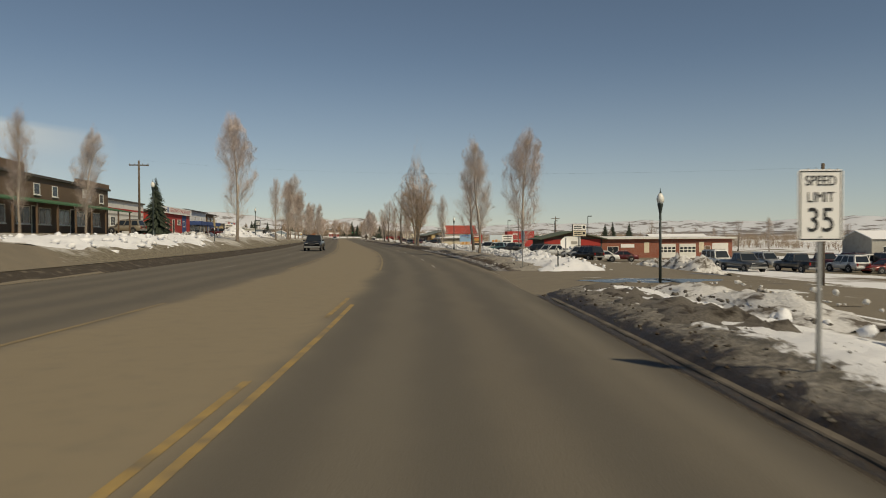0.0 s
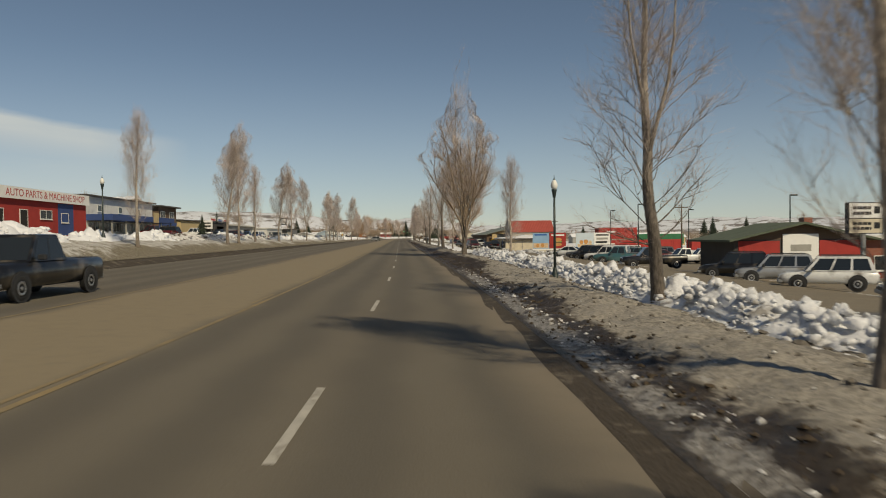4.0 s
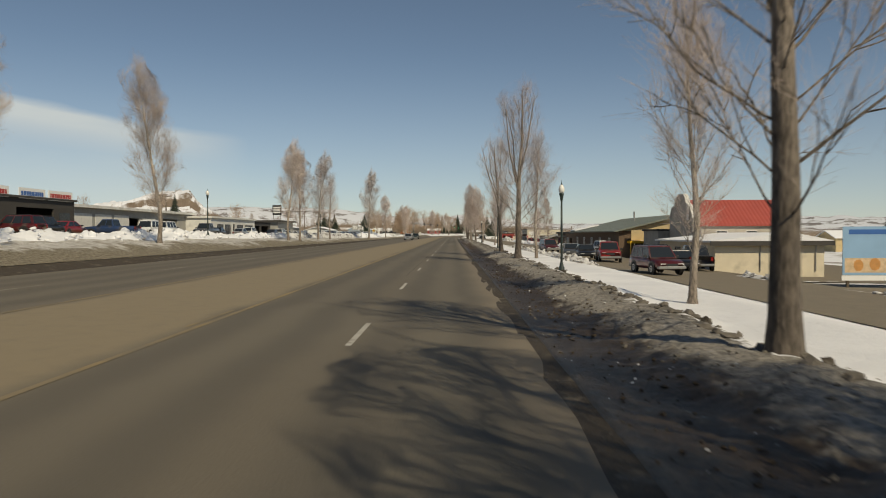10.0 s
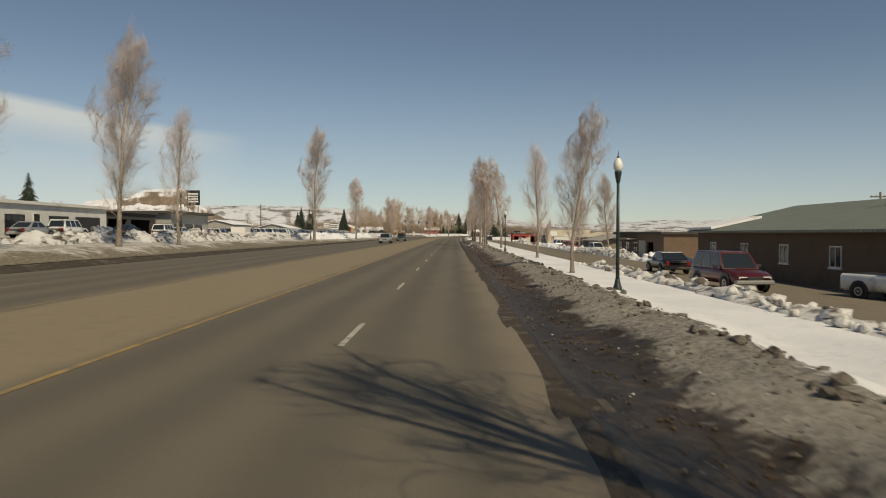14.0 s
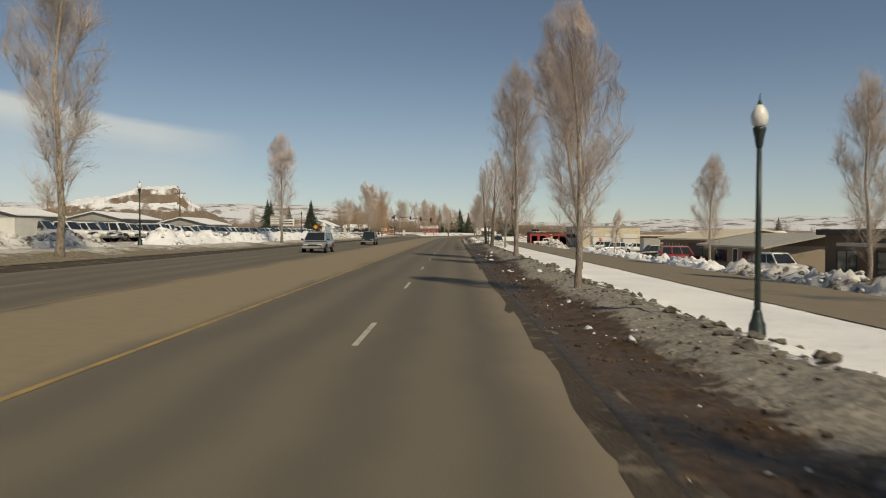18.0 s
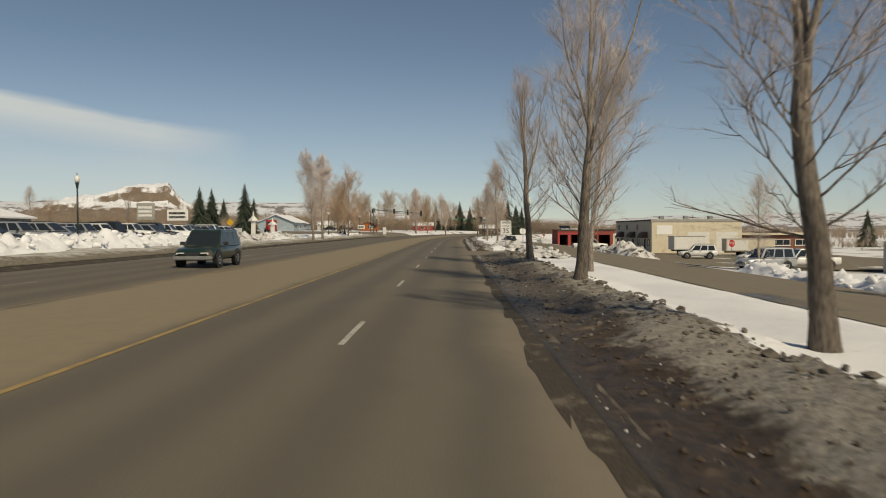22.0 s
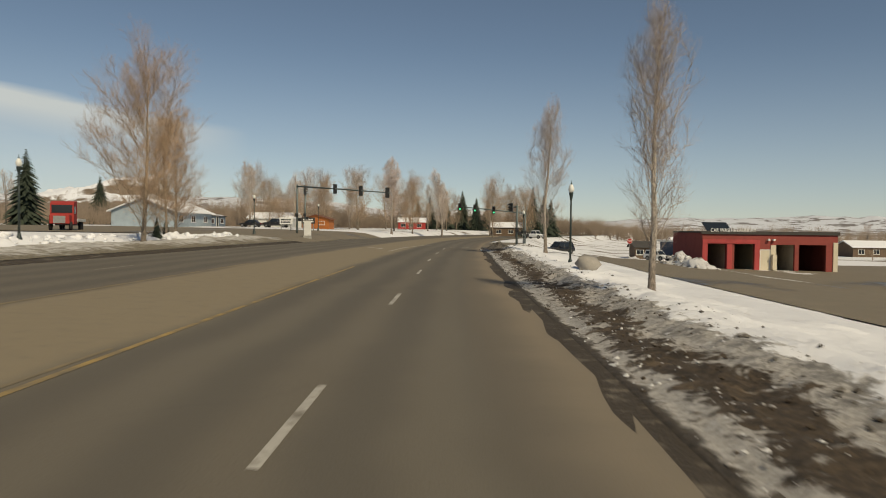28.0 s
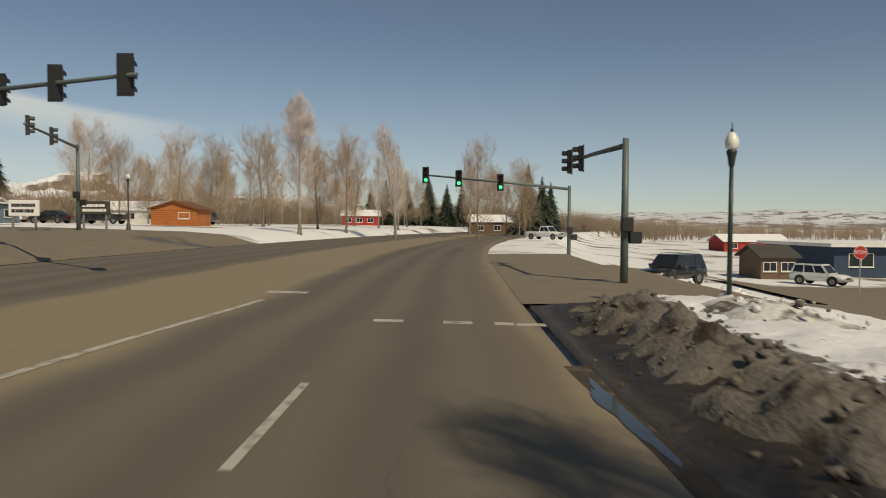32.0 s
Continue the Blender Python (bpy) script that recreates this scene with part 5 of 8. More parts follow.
def plant(key, x, y, height, turn=None, z=None):
    src, h0 = TREES[key]
    k = height / h0
    z = ground_z(x, y) if z is None else z
    m = pose(x, y, z, 0, 0, (x * 37 + y * 53) % 360 if turn is None else turn) @ Matrix.Diagonal((k, k, k, 1))
    if key not in USED:
        USED.add(key)
        src.matrix_basis = m
        return src
    ob = copy_thing(src, Matrix.Identity(4))
    ob.matrix_basis = m
    return ob


# the row along the near verge
for key, x, y, h, z in (
        ("col_a", 5.85, 55.2, 10.8, -0.4), ("col_b", 4.5, 67.1, 10.8, 0.1), ("spread_a", 6.2, 78.8, 10.8, -0.1), ("vase_b", 5.1, 127.2, 13.4, 0.2), ("col_c", 8.9, 122.8, 9.4, -0.6), ("vase_a", 7.1, 151.3, 12.6, -0.15),
        ("spread_b", 5.15, 162.3, 12.2, 0.2), ("col_c", 7.3, 172.6, 9.0, 0.0), ("spread_a", 4.75, 199.8, 12.0, 0.2), ("col_c", 7.2, 210.0, 10.0, -0.1), ("spread_b", 4.75, 215.4, 10.2, 0.25), ("col_b", 6.7, 251.0, 8.3, 0.0),
        ("col_c", 7.6, 274.3, 9.6, -0.25), ("col_a", 4.2, 298.2, 9.0, 0.2), ("col_b", 7.3, 315.4, 12.5, -0.2), ("col_a", 4.75, 326.7, 13.4, 0.2), ("spread_a", 6.8, 349.5, 12.2, -0.15), ("spread_b", 4.85, 362.0, 11.3, 0.2),
        ("col_b", 7.3, 372.6, 10.8, -0.2), ("spread_a", 5.0, 379.0, 11.3, 0.2), ("col_b", 5.2, 413.5, 8.8, 0.2), ("col_c", 6.0, 450.8, 8.4, 0.15), ("col_c", 7.9, 488.5, 12.2, 0.0)):
    plant(key, x, y, h, z=z - 0.05)
# the row along the far verge
for key, y, h in (
        ("col_a", 71.0, 12.2), ("col_c", 108.5, 9.0), ("col_b", 133.5, 11.6), ("col_c", 150, 9.4), ("col_a", 139.0, 11), ("col_b", 167.8, 11.2), ("col_a", 180.0, 11.0), ("col_b", 199.5, 11.6),
        ("col_b", 237, 11.6), ("col_a", 241.5, 11.0), ("col_b", 255.5, 12), ("col_c", 264, 9.4), ("col_a", 354, 11.8), ("col_b", 435, 12.0), ("col_a", 442, 12.2)):
    plant(key, xc(y) - 19.2 + 0.3 * math.sin(y), y, h)
plant("col_b", -18.3, 308.5, 14.4)
plant("col_c", -29.0, 45, 7.4), plant("col_b", -26.8, 50, 7.0)
plant("bush_a", -20.2, 476.5, 11.4), plant("bush_a", -25.2, 494.5, 10.4), plant("bush_a", -23.0, 487.0, 8.4), plant("fir_a", -21.8, 482.4, 1.7), plant("fir_b", -23.6, 488.5, 1.6)
# behind the frontage road
for key, x, y, h in (("col_b", 20.4, 364.5, 5.6), ("col_b", 22.0, 313, 10.8), ("col_a", 22.3, 336.8, 9.6), ("far_a", 21.7, 386.7, 6.6), ("far_b", 34, 30, 9), ("far_b", 38, 22, 9)):
    plant(key, x, y, h)
# firs
for key, x, y, h in (("fir_b", -34.0, 99, 7.8), ("fir_a", -34.5, 181, 4.2), ("fir_b", -40, 474.5, 10.2), ("fir_a", -41.5, 480, 8.2), ("fir_b", -58, 500, 11), ("fir_a", -72, 549, 13), ("fir_b", -85, 640, 14), ("fir_a", -85, 600, 12), ("fir_b", 24, 640, 15), ("fir_a", 28, 646, 13), ("fir_b", 31, 652, 12), ("fir_b", -8, 690, 13), ("fir_a", -2, 694, 12), ("fir_a", 4, 700, 15), ("fir_b", 9, 690, 12), ("fir_b", 14, 702, 13), ("fir_a", -13, 700, 11), ("fir_b", 130, 560, 12), ("fir_a", 140, 380, 11), ("fir_b", 146, 384, 12), ("fir_a", 120, 300, 10), ("fir_b", -70, 330, 11)):
    plant(key, x, y, h)
# far trees: across the end of the road, behind the shops
rng = random.Random(77)
for _ in range(52):
    plant(rng.choice(("far_a", "far_c", "far_c")), rng.uniform(-60, 22), rng.uniform(590, 690), rng.uniform(8, 14))
plant("col_a", -11.5, 566, 14.0), plant("col_b", -2.0, 580, 13.5), plant("bush_a", -8.5, 584, 11), plant("bush_a", -13.0, 590, 10)
for _ in range(36):
    plant(rng.choice(("far_a", "far_b", "far_c")), rng.uniform(-150, -75), rng.uniform(60, 620), rng.uniform(7, 11))
for _ in range(30):
    plant(rng.choice(("far_b", "far_a", "far_b")), rng.uniform(85, 190), rng.uniform(60, 640), rng.uniform(6, 9))


# ---- far woods and mountains ----
def brush_belt(name, pts_, height, depth, count, seed, label):
    """A belt of bare woodland: thousands of thin stems and forks."""
    rng_ = random.Random(seed)
    mb = MB()
    for _ in range(count):
        k = rng_.randrange(len(pts_) - 1)
        f = rng_.random()
        x = pts_[k][0] + (pts_[k + 1][0] - pts_[k][0]) * f + rng_.gauss(0, depth)
        y = pts_[k][1] + (pts_[k + 1][1] - pts_[k][1]) * f + rng_.gauss(0, depth)
        z = ground_z(x, y) - 0.3
        h = height * rng_.uniform(0.45, 1.1) * (0.8 + 0.5 * nz(x, y, 0.03))
        for _ in range(22):
            dx, dy = rng_.gauss(0, .22) * h, rng_.gauss(0, .22) * h
            w = h * 0.0055
            zz = z + h * rng_.uniform(0.0, 0.35)
            mb.add([(x - w, y, zz), (x + w, y, zz), (x + dx, y + dy, z + h * rng_.uniform(0.6, 1.0))], [(0, 1, 2)])
    return solo(name, mb, M_BRUSH, label, "woodland", "stuff")


BRUSH = "belt of bare brown woodland in the distance"
brush_belt("far_woods", [(-520, 260), (-330, 620), (-200, 840), (-60, 900), (60, 880), (230, 800), (420, 600), (520, 250)], 12, 26, 5200, 3, BRUSH)
brush_belt("far_woods", [(-900, 1250), (-620, 1420), (-420, 1560)], 15, 40, 1500, 6, BRUSH)
brush_belt("far_woods", [(-150, 330), (-140, 480), (-120, 620)], 7, 14, 1100, 8, BRUSH)
brush_belt("far_woods", [(-90, 655), (-40, 720), (20, 760), (90, 760)], 11, 14, 1800, 4, BRUSH)
brush_belt("far_woods", [(-120, 540), (-80, 590), (-52, 640)], 8, 9, 800, 12, BRUSH)
brush_belt("far_woods", [(-130, 20), (-125, 260), (-110, 560)], 6, 14, 1300, 5, BRUSH)
brush_belt("far_woods", [(130, -40), (140, 260), (120, 600)], 5, 16, 1300, 6, BRUSH)


def mountain_material(name, woods, bare=(0.17, 0.155, 0.15)):
    m, n, l, p = nodes_of(name)
    g = n.new("ShaderNodeNewGeometry")
    a = n.new("ShaderNodeTexNoise")
    a.inputs["Scale"].default_value, a.inputs["Detail"].default_value, a.inputs["Roughness"].default_value = 0.012, 9.0, 0.65
    l.new(g.outputs["Position"], a.inputs["Vector"])
    r_ = n.new("ShaderNodeMapRange")
    r_.inputs["From Min"].default_value, r_.inputs["From Max"].default_value = woods, woods + 0.06
    l.new(a.outputs["Fac"], r_.inputs["Value"])
    mx = n.new("ShaderNodeMix")
    mx.data_type = "RGBA"
    mx.inputs["A"].default_value, mx.inputs["B"].default_value = (0.60, 0.62, 0.66, 1), (*bare, 1)
    l.new(r_.outputs["Result"], mx.inputs["Factor"])
    l.new(mx.outputs["Result"], p.inputs["Base Color"])
    p.inputs["Roughness"].default_value = 0.95
    return m


def ridge(name, a0, a1, dist, h_of, mat, label, n=220, depth=600, centre=(0, 250)):
    """A range of hills seen over the valley, as a sloping relief between two bearings (degrees right of +y)."""
    mb = MB()
    rows = 12
    for i in range(n):
        a = radians(a0 + (a1 - a0) * i / (n - 1))
        for j in range(rows):
            d = dist + depth * j / (rows - 1)
            x, y = centre[0] + d * math.sin(a), centre[1] + d * math.cos(a)
            k = math.sin(math.pi / 2 * j / (rows - 1)) ** 1.3
            z = h_of(math.degrees(a)) * k * (1 + 0.30 * (1 - k) * nz(x, y, 0.006)) + 7 * nz(x, y, 0.011) * k - 4
            mb.v.append((x, y, z))
    for i in range(n - 1):
        mb.f += [(i * rows + j, (i + 1) * rows + j, (i + 1) * rows + j + 1, i * rows + j + 1) for j in range(rows - 1)]
    return solo(name, mb, mat, label, "mountains", "structure", smooth=True)


M_MTN, M_MTN2 = mountain_material("snowy_range", 0.53), mountain_material("wooded_hills", 0.44)
ridge("mountain_range", -75, 75, 3300, lambda a: float(np.interp(a, [-75, -30, -17, -9, -5, 2, 6, 20, 40, 75], [140, 150, 158, 140, 108, 104, 62, 78, 88, 88])) + 18 * nz(a, 1, 0.13) + 12 * nz(a, 2, 0.5) + 7 * nz(a, 9, 1.3), M_MTN, "snow-covered mountain range on the horizon", depth=700)
ridge("hills", -70, 80, 1900, lambda a: 15 + 6 * nz(a, 3, 0.16) + 4 * nz(a, 5, 0.7), M_MTN2, "low hills with snow and bare scrub", depth=500)


def rock_material():
    """Brown scrub and rock where it is steep, snow where it lies flatter."""
    m, n, l, p = nodes_of("butte_rock")
    g = n.new("ShaderNodeNewGeometry")
    sp = n.new("ShaderNodeSeparateXYZ")
    l.new(g.outputs["Normal"], sp.inputs[0])
    a = n.new("ShaderNodeTexNoise")
    a.inputs["Scale"].default_value, a.inputs["Detail"].default_value = 0.044, 9.0
    l.new(g.outputs["Position"], a.inputs["Vector"])
    ad = n.new("ShaderNodeMath")
    ad.operation = "MULTIPLY_ADD"
    ad.inputs[1].default_value = 0.5
    l.new(a.outputs["Fac"], ad.inputs[0]), l.new(sp.outputs["Z"], ad.inputs[2])
    flat = n.new("ShaderNodeMapRange")
    flat.inputs["From Min"].default_value, flat.inputs["From Max"].default_value = 0.75, 0.90
    l.new(ad.outputs[0], flat.inputs["Value"])
    # bare woods clothe the lower slopes
    ps = n.new("ShaderNodeSeparateXYZ")
    l.new(g.outputs["Position"], ps.inputs[0])
    wd = n.new("ShaderNodeMath")
    wd.operation = "MULTIPLY_ADD"
    wd.inputs[1].default_value = 70.0
    l.new(a.outputs["Fac"], wd.inputs[0]), l.new(ps.outputs["Z"], wd.inputs[2])
    hi = n.new("ShaderNodeMapRange")
    hi.inputs["From Min"].default_value, hi.inputs["From Max"].default_value = 106.0, 118.0
    l.new(wd.outputs[0], hi.inputs["Value"])
    r_ = n.new("ShaderNodeMath")
    r_.operation = "MULTIPLY"
    l.new(flat.outputs["Result"], r_.inputs[0]), l.new(hi.outputs["Result"], r_.inputs[1])
    dk = n.new("ShaderNodeMix")
    dk.data_type = "RGBA"
    dk.inputs["A"].default_value, dk.inputs["B"].default_value = (0.10, 0.075, 0.055, 1), (0.24, 0.185, 0.14, 1)
    l.new(a.outputs["Fac"], dk.inputs["Factor"])
    mx = n.new("ShaderNodeMix")
    mx.data_type = "RGBA"
    l.new(r_.outputs[0], mx.inputs["Factor"]), l.new(dk.outputs["Result"], mx.inputs["A"])
    mx.inputs["B"].default_value = (0.66, 0.67, 0.70, 1)
    l.new(mx.outputs["Result"], p.inputs["Base Color"])
    p.inputs["Roughness"].default_value = 0.95
    return m


def butte():
    """A flat-topped hill: a long snowy shoulder rising to a rocky cap, cut off steeply at one end."""
    mb = MB()
    n, rows = 150, 46
    cx, cy = -1098, 2652
    for i in range(n):
        s = -1 + 2 * i / (n - 1)
        for j in range(rows):
            q = -1 + 2 * j / (rows - 1)
            u, v = s * 357, q * 288
            x, y = cx + u * 0.93 - v * 0.37, cy + u * 0.37 + v * 0.93
            top = float(np.interp(s, [-1, -0.75, -0.45, -0.2, 0.0, 0.10, 0.22, 0.34, 0.42, 0.48, 0.56, 0.74, 0.88, 1.0], [34, 72, 109, 126, 142, 152, 160, 163, 157, 133, 106, 72, 42, 16]))
            low = float(np.interp(s, [-1, 0.0, 0.2, 0.5, 1.0], [0.62, 0.70, 0.60, 0.66, 0.8]))
            k = float(np.interp(q, [-1, -0.62, -0.34, -0.26, -0.1, 0.5, 1], [0, low * 0.62, low, 0.93, 1, 0.9, 0]))
            z = top * k * (1 + 0.10 * nz(x, y, 0.010)) + (7.0 * nz(x, y, 0.022) + 5.0 * nz(x, y, 0.05) + 3.0 * nz(x, y, 0.11)) * k - 4
            mb.v.append((x, y, z))
    for i in range(n - 1):
        mb.f += [(i * rows + j, (i + 1) * rows + j, (i + 1) * rows + j + 1, i * rows + j + 1) for j in range(rows - 1)]
    solo("butte", mb, rock_material(), "flat-topped rocky hill with snow on its shoulder", "hill", "structure")


butte()

# ---- street furniture ----
def lettering(text, size, mat, parent, at, name="lettering", squash=1.0, depth=0.004):
    """Raised letters in the built-in font, as a mesh part."""
    cu = bpy.data.curves.new(name, "FONT")
    cu.body, cu.size, cu.align_x, cu.align_y, cu.extrude = text, size, "CENTER", "CENTER", depth
    tmp = bpy.data.objects.new("tmp", cu)
    scene.collection.objects.link(tmp)
    me = bpy.data.meshes.new_from_object(tmp.evaluated_get(bpy.context.evaluated_depsgraph_get()))
    bpy.data.objects.remove(tmp)
    bpy.data.curves.remove(cu)
    me.materials.clear()
    me.materials.append(mat)
    ob = new(name, me)
    ob.parent = parent
    ob.matrix_basis = at @ Matrix.Diagonal((squash, 1, 1, 1))
    return ob




def street_lamp():
    t_ = thing("street_lamp", pose(0, 0, 0), "dark green street lamp with a frosted acorn globe", "street lamp", group="street lamps")
    b = MB().lathe([(0.20, -0.2), (0.20, 0.06), (0.16, 0.10), (0.15, 0.38), (0.11, 0.46), (0.085, 0.60), (0.07, 0.66)], 12)
    part("base", b, M_POLE, t_, smooth=True)
    part("pole", MB().tube([(0, 0, 0.6), (0, 0, 2.2), (0, 0, 3.72)], [0.062, 0.055, 0.046], 10), M_POLE, t_, smooth=True)
    part("collar", MB().lathe([(0.05, 3.70), (0.065, 3.74), (0.085, 3.88), (0.115, 4.02), (0.12, 4.07), (0.09, 4.09)], 12), M_POLE, t_, smooth=True)
    part("globe", MB().lathe([(0.085, 4.08), (0.135, 4.15), (0.155, 4.25), (0.14, 4.35), (0.085, 4.46), (0.05, 4.50)], 14), M_GLOBE, t_, "frosted white glass globe", smooth=True)
    part("finial", MB().lathe([(0.05, 4.49), (0.04, 4.53), (0.015, 4.60), (0.006, 4.72)], 8), M_POLE, t_)
    return t_


LAMPS_R = ((3.8, 25.5), (5.7, 90.0), (6.1, 139.6), (5.75, 187.2), (5.7, 236.4), (5.95, 289.0), (5.55, 337.0), (5.65, 386.1), (6.3, 466.9), (8.0, 508.0))
LAMPS_L = ((-24.3, 58), (-22.2, 111), (-22.4, 164), (-22.3, 217), (-22.3, 272.5), (-22.3, 326), (-22.3, 380), (-22.3, 466.5), (-22.3, 510), (-22.6, 550))
LAMP = street_lamp()
lamp_used = False
for x, y in LAMPS_R:
    m = pose(x, y, -0.75 if y < 30 else -0.3 if y > 500 else -0.22 if 380 < y < 390 else -0.08)
    if not lamp_used:
        LAMP.matrix_basis, lamp_used = m, True
    else:
        copy_thing(LAMP, m)
for x, y in LAMPS_L:
    copy_thing(LAMP, pose(x, y, ground_z(x, y)))


def octagon(r_, y0, y1):
    k = [(r_ * math.cos(math.tau * (i + 0.5) / 8), r_ * math.sin(math.tau * (i + 0.5) / 8)) for i in range(8)]
    return MB().extrude([(x, z) for x, z in k], 1, y0, y1)


def speed_sign(x, y, z0, turn, top, w=0.72, h=0.92):
    t_ = thing("speed_limit_sign", pose(x, y, z0, 0, 0, turn), "white speed limit sign with black lettering on a steel post", "road sign")
    k = h / 0.92
    part("post", MB().box(-0.03, 0.03, 0.012, 0.05, -0.3, top - 0.05, 0.006), M_STEEL, t_, "galvanised steel post")
    zc = top - h / 2
    p = part("panel", MB().extrude([(-w / 2 + .03, zc - h / 2), (w / 2 - .03, zc - h / 2), (w / 2, zc - h / 2 + .03), (w / 2, zc + h / 2 - .03), (w / 2 - .03, zc + h / 2), (-w / 2 + .03, zc + h / 2), (-w / 2, zc + h / 2 - .03), (-w / 2, zc - h / 2 + .03)], 1, 0.0, 0.01), M_SIGNW, t_)
    fr = MB()
    for a, b, c, d in ((-w / 2 + .02, w / 2 - .02, h / 2 - .035, h / 2 - .02), (-w / 2 + .02, w / 2 - .02, -h / 2 + .02, -h / 2 + .035), (-w / 2 + .02, -w / 2 + .035, -h / 2 + .02, h / 2 - .02), (w / 2 - .035, w / 2 - .02, -h / 2 + .02, h / 2 - .02)):
        fr.box(a, b, -0.004, 0.0, zc + c, zc + d)
    part("border", fr, M_SIGNK, p, "black border line")
    for s, size, dz, sq in (("SPEED", 0.185 * k, 0.31 * k, w / .72 / k), ("LIMIT", 0.185 * k, 0.10 * k, w / .72 / k), ("35", 0.44 * k, -0.20 * k, 1.05 * w / .72 / k)):
        lettering(s, size, M_SIGNK, p, pose(0, -0.003, zc + dz, 90, 0, 0), squash=sq)
    for dz in (0.36, -0.40):
        part("bolt", MB().lathe([(0.014, 0), (0.012, 0.008)], 6), M_STEEL, t_, at=pose(0, -0.006, zc + dz, 90, 0, 0))


def stop_sign(x, y, z0, turn, top=2.5):
    t_ = thing("stop_sign", pose(x, y, z0, 0, 0, turn), "red octagonal stop sign on a steel post", "road sign")
    part("post", MB().box(-0.03, 0.03, 0.012, 0.05, -0.3, top - 0.05, 0.006), M_STEEL, t_)
    a = part("rim", octagon(0.40, 0.0, 0.010), M_SIGNW, t_, "white rim and bare metal back", at=pose(0, 0, top - 0.40))
    part("panel", octagon(0.375, -0.004, -0.001), M_SIGNR, a)
    lettering("STOP", 0.26, M_SIGNW, a, pose(0, -0.005, 0, 90, 0, 0))


def diamond_sign(x, y, z0, turn):
    t_ = thing("warning_sign", pose(x, y, z0, 0, 0, turn), "yellow diamond warning sign on a post", "road sign")
    part("post", MB().box(-0.03, 0.03, 0.012, 0.05, -0.3, 2.7, 0.006), M_STEEL, t_)
    part("panel", MB().extrude([(0, -0.55), (0.55, 0), (0, 0.55), (-0.55, 0)], 1, 0, 0.01), M_SIGNY, t_, at=pose(0, 0, 2.3))


def bars(parent, mat, x0, x1, z0, z1, y, rows, seed, name="lettering_bar"):
    """Rows of plain bars where writing stands that cannot be read."""
    rg = random.Random(seed)
    h = (z1 - z0) / rows
    for r_ in range(rows):
        x = x0
        while x < x1 - 0.1:
            w = min(rg.uniform(0.25, 0.6) * max(0.5, (x1 - x0) / 4), x1 - x)
            part(name, MB().box(x, x + w * 0.86, y - 0.006, y, z0 + h * r_ + h * 0.2, z0 + h * r_ + h * 0.78), mat, parent)
            x += w


def utility_pole(x, y, h, arm=2.4, turn=0.0):
    t_ = thing("utility_pole", pose(x, y, ground_z(x, y), 0, 0, turn), "weathered wooden utility pole with a crossarm", "utility pole")
    part("pole", MB().tube([(0, 0, -0.4), (0, 0, h * 0.5), (0, 0, h)], [0.16, 0.14, 0.11], 8), M_WOODPOLE, t_, smooth=True)
    part("crossarm", MB().box(-arm / 2, arm / 2, -0.06, 0.06, h - 0.65, h - 0.5), M_WOODPOLE, t_)
    for k in (-0.46, -0.2, 0.2, 0.46):
        part("insulator", MB().lathe([(0.03, 0), (0.06, 0.05), (0.05, 0.12), (0.02, 0.16)], 8), M_STEEL, t_, at=pose(arm * k, 0, h - 0.5))


def lot_lamp(x, y, h=7.5):
    t_ = thing("car_park_lamp", pose(x, y, ground_z(x, y)), "tall dark car park lamp with a flat head", "lamp")
    part("pole", MB().tube([(0, 0, -0.2), (0, 0, h)], [0.09, 0.06], 8), M_POLE, t_)
    part("head", MB().box(0.05, 0.75, -0.16, 0.16, h - 0.12, h + 0.03, 0.03), M_POLE, t_)


# ---- traffic signals ----
def signal_head(parent, at, lit):
    hd = part("signal_head", MB().box(-0.19, 0.19, -0.11, 0.11, -0.55, 0.55, 0.03), M_BLACK, parent, at=at)
    part("backplate", MB().box(-0.24, 0.24, 0.085, 0.10, -0.60, 0.60), M_BLACK, hd)
    for k, mat in enumerate((M_RED_OFF, M_AMB_OFF, M_GREEN_ON if lit else M_GRN_OFF)):
        z = 0.36 - 0.36 * k
        part("lens", MB().lathe([(0.13, 0), (0.10, 0.03), (0.02, 0.045)], 14), mat, hd, "glowing green lens" if lit and k == 2 else "", at=pose(0, -0.11, z, 90, 0, 0), smooth=True)
        vz = MB()
        n = 12
        for i in range(n):
            for yy in (0.0, -0.26):
                a = radians(-20 + 220 * i / (n - 1))
                vz.v.append((0.155 * math.cos(a), yy, 0.155 * math.sin(a)))
        vz.f += [(2 * i, 2 * i + 1, 2 * i + 3, 2 * i + 2) for i in range(n - 1)]
        part("visor", vz, M_BLACK, hd, at=pose(0, -0.11, z))
    return hd


M_RED_OFF = plain("red_lens_dark", (0.06, 0.006, 0.005), 0.3, 0.1, 8, 0)
M_AMB_OFF = plain("amber_lens_dark", (0.07, 0.035, 0.004), 0.3, 0.1, 8, 0)
M_GRN_OFF = plain("green_lens_dark", (0.004, 0.03, 0.02), 0.3, 0.1, 8, 0)


